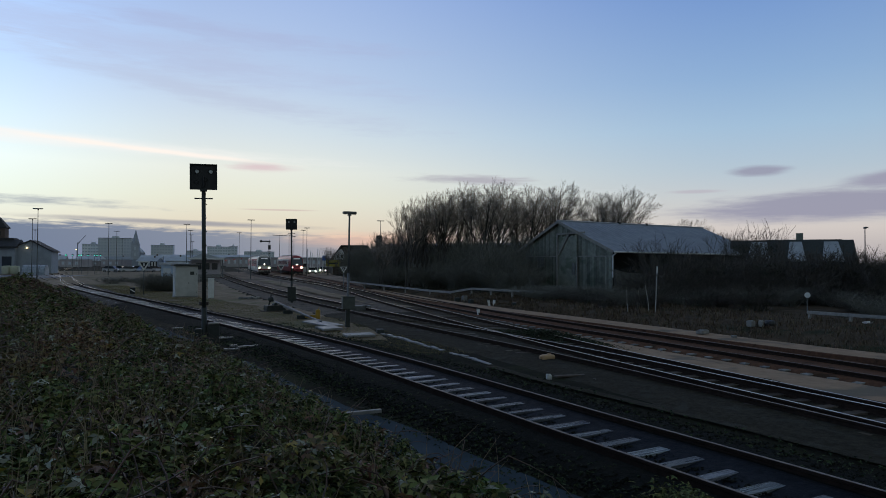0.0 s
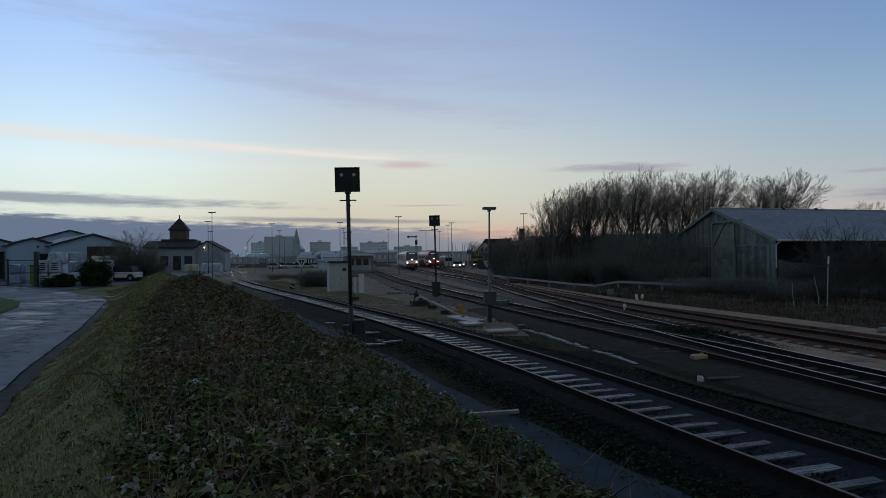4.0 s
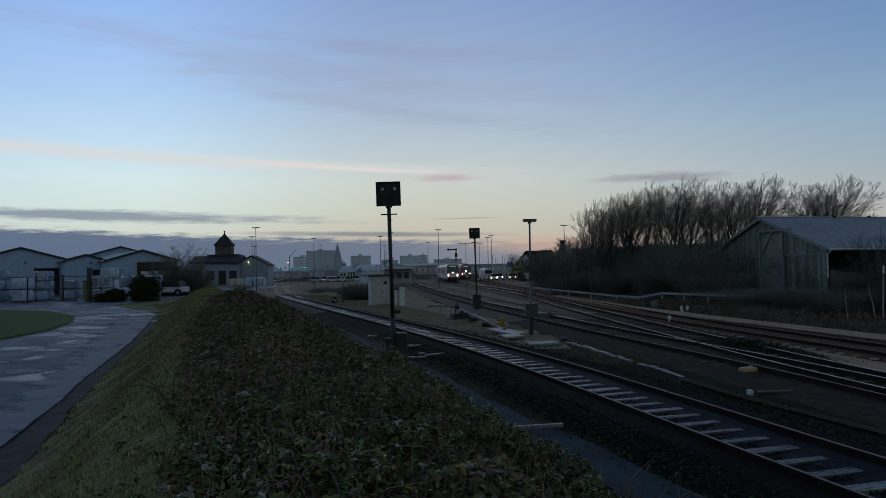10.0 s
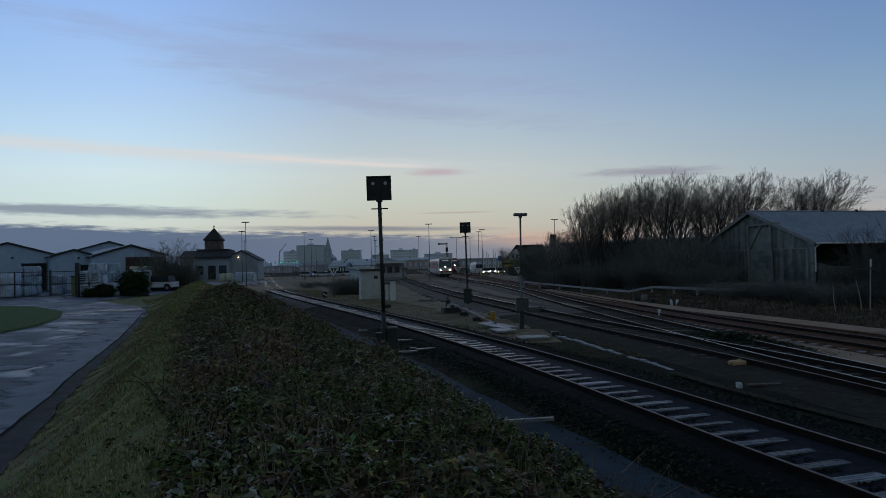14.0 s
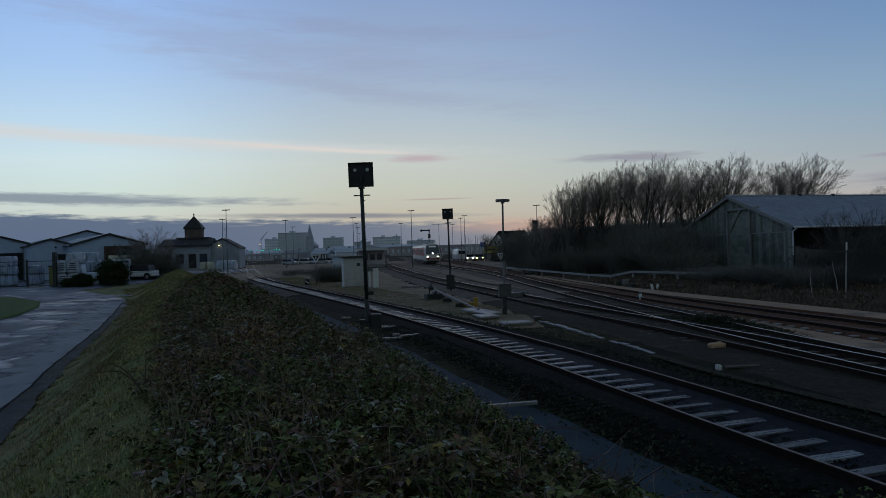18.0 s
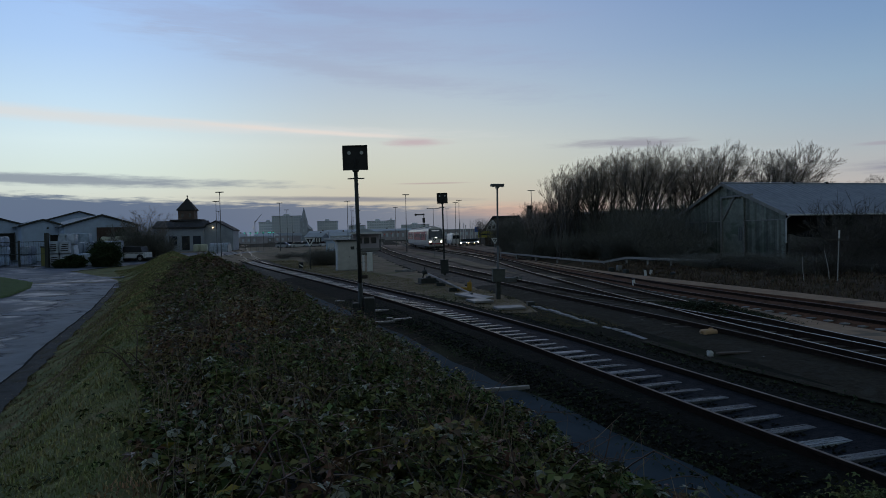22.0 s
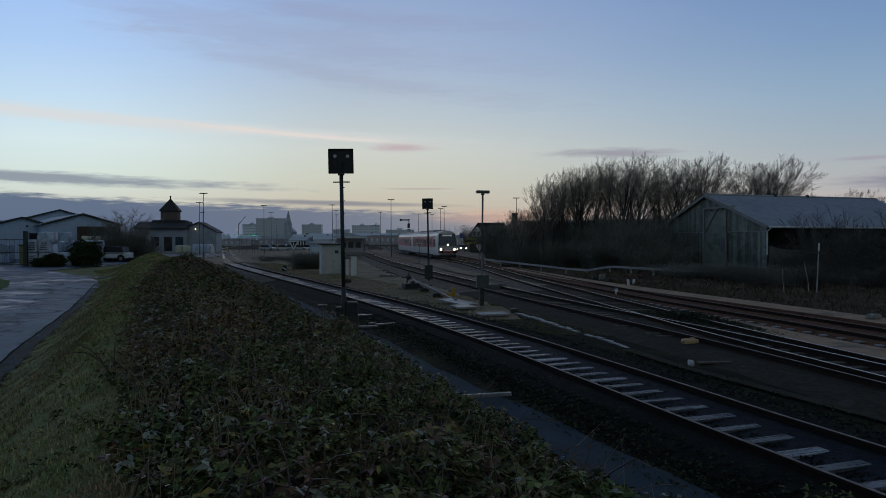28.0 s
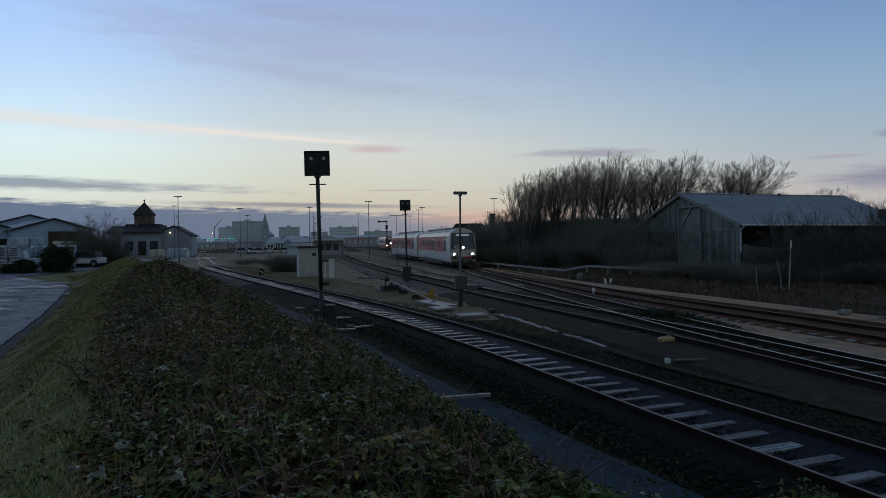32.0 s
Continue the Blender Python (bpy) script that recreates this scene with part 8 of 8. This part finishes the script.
# signal lights and other small lights in the station
M["green_light"] = material("green_signal_light", (0.10, 1.0, 0.72), (0.1, 1.0, 0.72), stain=0, glow=1.8)
M["red_light"] = material("red_signal_light", (1.0, 0.08, 0.05), (1.0, 0.08, 0.05), stain=0, glow=1.0)


def dwarf(m, h, mat, label, cat="signal", r=0.30):
    s = thing("station_light", label, cat, m, group="small lights in the station")
    bm = B()
    tube(bm, (0, 0.1, -0.2), (0, 0.1, h + 0.1), 0.035, 0.035, 6)
    part("post", bm, M["galv"], s)
    bm = B()
    box(bm, -0.15, 0.0, h - 0.16, 0.15, 0.15, h + 0.2, 0.03)
    part("board", bm, M["black"], s)
    bm = B()
    bmesh.ops.create_uvsphere(bm, u_segments=12, v_segments=8, radius=r, matrix=Matrix.Translation((0, -0.05, h)))
    part("lamp", bm, mat, s)
    return s


for px in (-0.2605, -0.2525, -0.2445, -0.2415, -0.2335, -0.2255, -0.2225, -0.2185):
    dwarf(pose(px * 140, 140, 0), 3.5, M["green_light"], "small green signal light on a post", r=0.085)
for px, d, z in ((-0.070, 250, 3.2), (-0.055, 260, 2.6), (-0.044, 240, 3.0), (-0.034, 255, 3.4), (-0.083, 235, 2.8)):
    dwarf(pose(px * d, d, 0), z, M["red_light"], "small red signal light on a post", r=0.10)
dwarf(pose(-48.5, 196, 0), 5.4, M["headlight_dim"], "small white lamp on a post", "lamp", 0.10)

# right of the trains: white van, flag poles, house with a yellow panel
van = thing("delivery_van", "white rounded delivery van parked beyond the tracks", "van", pose(7.6, 158, -0.2, 0, 0, 12))
bm = B()
prism(bm, [(-1.05, 0.35), (1.05, 0.35), (1.08, 1.4), (0.95, 2.5), (0.7, 2.72), (-0.7, 2.72), (-0.95, 2.5), (-1.08, 1.4)], -2.6, 2.6)
bmesh.ops.bevel(bm, geom=bm.edges[:], offset=0.12, segments=2, affect="EDGES")
part("body", bm, M["car_white"], van)
bm = B()
box(bm, -0.85, -2.64, 1.5, 0.85, -2.6, 2.3, 0.02)
part("windscreen", bm, M["glass"], van)
for x in (-0.9, 0.9):
    for y in (-1.7, 1.7):
        wheel(van, x, y, 0.36, 0.24)
for k in range(6):
    fp = thing("flag_pole", "thin white flag pole without a flag", "pole", pose(9.2 + 0.75 * k + 0.12 * (k % 2), 158 + (k % 3) * 2, -0.2), group="white poles by the road")
    bm = B()
    tube(bm, (0, 0, 0), (0, 0, 5.6 - 0.5 * (k % 3)), 0.09, 0.07, 8)
    part("pole", bm, M["white"], fp)
    bm = B()
    bmesh.ops.create_uvsphere(bm, u_segments=8, v_segments=6, radius=0.1, matrix=Matrix.Translation((0, 0, 5.65 - 0.5 * (k % 3))))
    part("knob", bm, M["white"], fp)
    bm = B()
    tube(bm, (0, 0, 0), (0, 0, 0.3), 0.14, 0.14, 8)
    part("socket", bm, M["concrete"], fp)
sg = thing("road_sign", "blue square sign on a grey post", "sign", pose(12.6, 151, -0.2))
bm = B()
tube(bm, (0, 0.05, 0), (0, 0.05, 4.2), 0.06, 0.06, 6)
part("post", bm, M["galv"], sg)
bm = B()
box(bm, -0.55, -0.02, 3.0, 0.55, 0.02, 4.1, 0.01)
part("plate", bm, material("blue_plate", (0.08, 0.16, 0.42), (0.07, 0.14, 0.38), stain=0), sg)
hs = thing("house", "dark house with a white gable and a yellow panel", "house", pose(15.5, 148, -0.2, 0, 0, -10))
bm = B()
prism(bm, [(-1.4, 0), (7.5, 0), (7.5, 3.4), (6.0, 6.0), (0.6, 6.0), (-1.4, 3.4)], 0, 9)
part("wall", bm, M["dark_wall"], hs)
bm = B()
prism(bm, [(-1.2, 3.2), (1.1, 3.2), (1.1, 4.6), (0.5, 5.5), (0.0, 5.4), (-1.2, 4.0)], -0.08, 0.0)
gp = part("gable_panel", bm, M["white"], hs, "white gable panel")
for x in (-0.6, 0.3):
    bm = B()
    box(bm, x, -0.14, 3.6, x + 0.5, -0.08, 4.3)
    part("window", bm, M["glass"], gp)
bm = B()
box(bm, -2.9, -0.6, 1.7, 0.3, -0.5, 3.1, 0.02)
yp = part("yellow_panel", bm, material("yellow_board", (0.42, 0.36, 0.05), (0.36, 0.31, 0.05), 2, 0.6, stain=0.2), hs, "yellow advertising panel with a dark bar")
bm = B()
box(bm, -2.5, -0.62, 2.2, -0.2, -0.605, 2.55)
part("bar", bm, M["darksteel"], yp)
for x in (-2.6, 0.0):
    bm = B()
    box(bm, x - 0.06, -0.5, -0.1, x + 0.06, -0.4, 1.75)
    part("panel_post", bm, M["galv"], yp)
bm = B()
prism(bm, [(-1.8, 3.2), (0.5, 6.15), (6.1, 6.15), (7.9, 3.2), (7.9, 3.45), (6.2, 6.4), (0.4, 6.4), (-1.8, 3.45)], -0.3, 9.3)
part("roof", bm, M["roof_dark"], hs)
for x in (2.4, 4.6):
    bm = B()
    box(bm, x, -0.05, 1.2, x + 1.0, 0.0, 2.5)
    part("window", bm, M["glass"], hs)
h2 = town_house(pose(20.5, 112, -0.2, 0, 0, -20), 11, 7, 3.0, 4.2, M["dark_wall"], "dark house with pale window frames among scrub", "house among the scrub", roof=M["roof_dark"])
for x in (-2.6, -1.7):
    bm = B()
    box(bm, x - 0.35, -0.12, 1.5, x + 0.35, -0.07, 2.8)
    part("window_frame", bm, M["timber"], h2)
for k in range(3):
    t = copy_thing(trees[k], Matrix.Identity(4))
    t.matrix_basis = Matrix.LocRotScale((12.5 + 2.2 * k, 142 + 5 * k, -0.1), Euler((0, 0, k * 1.3)), (0.62, 0.62, 0.62))
    tagged(t, "bare tree beside the house by the road", "tree", "bare trees by the road")


# ---- trains ----
M["train_white"] = material("white_train_paint", (0.62, 0.58, 0.53), (0.54, 0.51, 0.47), 0.8, 0.4, stain=0.25, sscale=0.5, spec=0.5)
M["train_red"] = material("red_train_paint", (0.42, 0.06, 0.07), (0.36, 0.05, 0.06), 0.8, 0.4, stain=0.25, sscale=0.5, spec=0.5)
M["train_grey"] = material("grey_train_roof", (0.42, 0.39, 0.37), (0.34, 0.32, 0.30), 0.8, 0.6, stain=0.3, sscale=0.5)
M["underframe"] = material("sooty_underframe", (0.03, 0.028, 0.026), (0.02, 0.019, 0.018), 3, 0.85, stain=0.3)
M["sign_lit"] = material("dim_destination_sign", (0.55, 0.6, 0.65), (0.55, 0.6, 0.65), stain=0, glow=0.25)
M["tinted"] = material("tinted_side_window", (0.10, 0.035, 0.04), (0.08, 0.03, 0.035), 0.8, 0.3, stain=0, spec=0.2)
# base colour holds part of the grey-blue sky reflection in the windscreen
M["screen"] = material("windscreen_glass", (0.06, 0.075, 0.09), (0.045, 0.055, 0.07), 0.8, 0.12, stain=0, spec=0.9)
CAR = 22.6


def rake(z):
    return 0.0 if z < 1.75 else (z - 1.75) * 0.30


def rail_car(label, base, band, cab, group, front_low=None):
    """A diesel railcar, front at the origin, running back along +y."""
    s = thing("railcar", label, "train", group=group)
    half = [(1.22, 0.55), (1.31, 0.85), (1.335, 1.4), (1.335, 2.6), (1.29, 3.05), (1.13, 3.40), (0.80, 3.62), (0.38, 3.74), (0.0, 3.77)]
    ring = half + [(-x, z) for x, z in half[-2::-1]]
    bm = B()
    rows = []
    for y, k in ((0.0, 0.93), (0.22, 0.975), (0.8, 1.0), (CAR * 0.5, 1.0), (CAR - 0.3, 1.0), (CAR, 0.97)):
        rows.append([bm.verts.new((x * k, y + (rake(z) if y < 2 and cab else 0), z if k > 0.96 else 0.55 + (z - 0.55) * 0.985)) for x, z in ring])
    n = len(ring)
    for a, b in zip(rows, rows[1:]):
        for i in range(n):
            bm.faces.new((a[i], a[(i + 1) % n], b[(i + 1) % n], b[i]))
    bm.faces.new(rows[0])
    bm.faces.new(rows[-1][::-1])
    bmesh.ops.recalc_face_normals(bm, faces=bm.faces)
    body = part("body", bm, base, s)
    # roof skin and its boxes
    bm = B()
    top = [(x * 1.004, z + 0.006) for x, z in ring if z > 3.3]
    prism(bm, top + [(x * 0.98, z - 0.03) for x, z in top[::-1]], 1.5, CAR - 0.1)
    part("roof", bm, M["train_grey"] if base is not M["train_red"] else base, s)
    for y0, w, l in ((5.0, 0.7, 2.4), (10.5, 0.55, 3.2), (16.5, 0.7, 2.2)):
        bm = B()
        box(bm, -w, y0, 3.70, w, y0 + l, 3.90, 0.06)
        part("roof_unit", bm, M["train_grey"], s)
    for sx in (-1, 1):
        # coloured band with its windows, doors
        bm = B()
        box(bm, sx * 1.338 - 0.006, 1.7, 1.50, sx * 1.338 + 0.006, CAR - 0.15, 3.0)
        bd = part("window_band", bm, band, s)
        y = 4.6
        while y < CAR - 3.6:
            if not 9.4 < y < 10.6:
                bm = B()
                box(bm, sx * 1.346 - 0.006, y, 2.0, sx * 1.346 + 0.006, y + 1.2, 2.66, 0.004)
                wn = part("window", bm, M["tinted"], bd)
                bm = B()
                box(bm, sx * 1.352 - 0.004, y, 2.42, sx * 1.352 + 0.004, y + 1.2, 2.44)
                part("glazing_bar", bm, M["black"], wn)
            y += 1.55
        for yd in (1.9, 9.35):
            bm = B()
            box(bm, sx * 1.347 - 0.008, yd, 0.72, sx * 1.347 + 0.008, yd + 1.25, 2.80, 0.006)
            dr = part("door", bm, base, s)
            for k in (0.10, 0.68):
                bm = B()
                box(bm, sx * 1.358 - 0.004, yd + k, 1.55, sx * 1.358 + 0.004, yd + k + 0.46, 2.62)
                part("pane", bm, M["glass"], dr)
        bm = B()
        box(bm, sx * 1.12, 4.4, 0.22, sx * 1.28, CAR - 4.4, 0.62, 0.02)
        part("skirt", bm, M["underframe"], s)
    for yb in (3.6, CAR - 3.6):
        bm = B()
        box(bm, -1.1, yb - 1.5, 0.42, 1.1, yb + 1.5, 0.66, 0.04)
        bg = part("bogie", bm, M["underframe"], s)
        for dy in (-0.95, 0.95):
            for sx in (-0.75, 0.75):
                bm = B()
                tube(bm, (sx - 0.07, yb + dy, 0.385), (sx + 0.07, yb + dy, 0.385), 0.385, 0.385, 20)
                part("wheel", bm, M["underframe"], bg)
        for sx in (-1.02, 1.02):
            bm = B()
            box(bm, sx - 0.08, yb - 1.4, 0.34, sx + 0.08, yb + 1.4, 0.5, 0.02)
            part("side_frame", bm, M["underframe"], bg)
    bm = B()
    box(bm, -0.9, 7, 0.25, 0.9, CAR - 7, 0.6, 0.05)
    part("engine_case", bm, M["underframe"], s)
    if cab:
        # windscreen and side corner panes, lamps, destination sign, bumper, coupler, plough
        bm = B()
        q = [(-1.21, 1.80), (1.21, 1.80), (1.06, 3.34), (-1.06, 3.34)]
        f = [bm.verts.new((x, rake(z) - 0.014, z)) for x, z in q]
        b = [bm.verts.new((x, rake(z) + 0.03, z)) for x, z in q]
        bm.faces.new(f)
        for i in range(4):
            bm.faces.new((f[i], b[i], b[(i + 1) % 4], f[(i + 1) % 4]))
        ws = part("windscreen", bm, M["screen"], s, "large dark windscreen")
        for x in (-1.03, 0.0, 1.0):
            bm = B()
            tube(bm, (x, rake(1.9) - 0.02, 1.9), (x * 0.96, rake(3.24) - 0.02, 3.24), 0.018 if x == 0 else 0.03, 0.018 if x == 0 else 0.03, 6)
            part("screen_pillar", bm, M["black"], ws)
        bm = B()
        box(bm, -0.62, rake(3.1) - 0.05, 3.02, 0.62, rake(3.1) - 0.02, 3.2, 0.01)
        part("destination_sign", bm, M["sign_lit"], ws)
        for x in (-0.45, 0.5):
            bm = B()
            tube(bm, (x, rake(1.92) - 0.05, 1.92), (x + 0.4, rake(2.7) - 0.045, 2.7), 0.012, 0.01, 5)
            part("wiper", bm, M["black"], ws)
        for x, z, r in ((-0.90, 1.3, 0.105), (0.90, 1.3, 0.105), (0.0, 1.93, 0.095)):
            bm = B()
            tube(bm, (x, rake(z) - 0.09, z), (x, rake(z) + 0.03, z), r + 0.05, r + 0.05, 18)
            hd = part("lamp_housing", bm, M["black"], s)
            bm = B()
            tube(bm, (x, rake(z) - 0.11, z), (x, rake(z) - 0.088, z), r, r, 18)
            part("headlight", bm, M["headlight"], hd, "lit headlight")
        for x in (-0.56, 0.56):
            bm = B()
            tube(bm, (x, -0.05, 1.3), (x, 0.02, 1.3), 0.08, 0.08, 12)
            part("tail_light", bm, material("unlit_red_glass", (0.12, 0.01, 0.01), (0.1, 0.01, 0.01), 3, 0.3, stain=0) if x < 0 else s.children[-1].data.materials[0], s)
        bm = B()
        box(bm, -1.22, -0.05, 0.86, 1.22, 0.3, 1.08, 0.05)
        part("bumper_band", bm, M["train_red"], s, "red band below the lamps")
        bm = B()
        box(bm, -1.12, 0.0, 0.25, 1.12, 0.35, 0.84, 0.05)
        part("plough", bm, M["underframe"], s)
        for x in (-0.87, 0.87):
            bm = B()
            tube(bm, (x, -0.5, 1.0), (x, 0.0, 1.0), 0.07, 0.09, 10)
            tube(bm, (x, -0.56, 1.0), (x, -0.5, 1.0), 0.2, 0.2, 16)
            part("buffer", bm, M["underframe"], s)
        bm = B()
        tube(bm, (0, -0.4, 0.95), (0, 0, 0.95), 0.08, 0.1, 8)
        part("coupler", bm, M["underframe"], s)
        bm = B()
        tube(bm, (0.9, 3.2, 3.7), (0.9, 3.2, 4.1), 0.02, 0.015, 5)
        part("aerial", bm, M["underframe"], s)
    bm = B()
    box(bm, -0.6, CAR - 0.02, 0.9, 0.6, CAR + 0.28, 3.1, 0.06)
    part("gangway", bm, M["underframe"], s)
    return s


car_front = rail_car("white diesel railcar with a red window band, headlights lit", M["train_white"], M["train_red"], True, "approaching railcar set")
car_rear = rail_car("white trailing railcar with a red window band", M["train_white"], M["train_red"], False, "approaching railcar set")
red_front = rail_car("red diesel railcar with lit headlights, backing away", M["train_red"], M["train_white"], True, "red railcar set")

# cars parked beyond the branch track
for k, (px, d, tone) in enumerate(((-0.203, 168, 0.5), (-0.192, 171, 0.06), (-0.181, 167, 0.62), (-0.170, 172, 0.12), (-0.160, 166, 0.4), (-0.150, 170, 0.66))):
    car(pose(px * d, d, -0.2, 0, 0, 70 + 17 * k), material("parked_car_paint", (tone, tone * 1.02, tone * 1.05), (tone * 0.9, tone * 0.92, tone * 0.95), 2, 0.35, stain=0.15), "pale car parked beyond the branch track" if tone > 0.3 else "dark car parked beyond the branch track", None, "parked cars")
# road traffic beyond the tracks
car_a = car(pose(9.3, 152, -0.2), material("silver_car", (0.30, 0.31, 0.32), (0.26, 0.27, 0.28), 2, 0.35, metal=0.3, stain=0.1), "silver car with lit headlights", M["headlight"], "cars on the road")
car_b = car(pose(12.6, 150, -0.2), material("dark_car", (0.05, 0.05, 0.06), (0.04, 0.04, 0.05), 2, 0.35, stain=0.1), "dark car with lit headlights", M["headlight_dim"], "cars on the road")
car_c = car(pose(10.6, 156, -0.2), material("blue_car", (0.06, 0.09, 0.16), (0.05, 0.07, 0.13), 2, 0.35, stain=0.1), "dark blue car with lit headlights", M["headlight"], "cars on the road")


def along(ctrl):
    """Distance along a line for a given y, and the place at a distance."""
    pts = curve_points(ctrl, 0.25)
    s = np.arange(len(pts)) * 0.25

    def where(d):
        return Vector((float(np.interp(d, s, pts[:, 0])), float(np.interp(d, s, pts[:, 1]))))

    def distance(y):
        return float(np.interp(y, pts[:, 1], s))

    return where, distance


def on_track(where, d):
    """The pose of a car whose front stands at distance d, carried by its two bogies."""
    a, b = where(d + 3.6), where(d + CAR - 3.6)
    way = (b - a).normalized()
    front = a - way * 3.6
    return pose(front.x, front.y, 0.0, 0, 0, math.degrees(math.atan2(-way.x, way.y)))


# seconds, and the y of the front on its track
FRONT = ((0, 134.4), (2, 134.4), (4, 134.2), (6, 133.6), (8, 133.0), (10, 132.0), (12, 130.6), (14, 128.0), (16, 124.6), (18, 120.4), (20, 115.4), (22, 109.6), (24, 102.8), (26, 95.2), (28, 86.6), (30, 76.4), (31, 70.2), (32, 63.4))
BACKING = ((0, 138.0), (1.5, 144.0), (3, 149.5), (5, 155.5), (7, 161.0), (9, 165.5), (11, 168.5), (13, 170.5), (16, 173.0), (20, 175.5), (26, 178.5), (32, 180.5))


def motions():
    where, distance = along(LINE_C)
    walk(car_front, [(t, on_track(where, distance(y))) for t, y in FRONT])
    walk(car_rear, [(t, on_track(where, distance(y) + CAR + 0.35)) for t, y in FRONT])
    where_d, distance_d = along(LINE_D + [(-4, 240)])
    walk(red_front, [(t, on_track(where_d, distance_d(y))) for t, y in BACKING])
    walk(car_a, [(0, pose(9.9, 152, -0.2)), (4, pose(9.6, 151, -0.2)), (9, pose(8.9, 150, -0.2)), (13, pose(9.2, 152, -0.2)), (20, pose(9.6, 150, -0.2)), (25, pose(9.2, 152, -0.2)), (32, pose(9.4, 156, -0.2))])
    walk(car_b, [(0, pose(16.5, 160, -0.2)), (6, pose(14.0, 156, -0.2)), (13, pose(12.7, 150, -0.2)), (18, pose(11.5, 148, -0.2)), (25, pose(10.6, 147, -0.2)), (32, pose(10.3, 146, -0.2))])
    walk(car_c, [(0, pose(13.2, 166, -0.2)), (3, pose(11.4, 160, -0.2)), (9, pose(10.6, 157, -0.2)), (13, pose(10.9, 156, -0.2)), (22, pose(12.6, 158, -0.2)), (32, pose(14, 160, -0.2))])


motions()
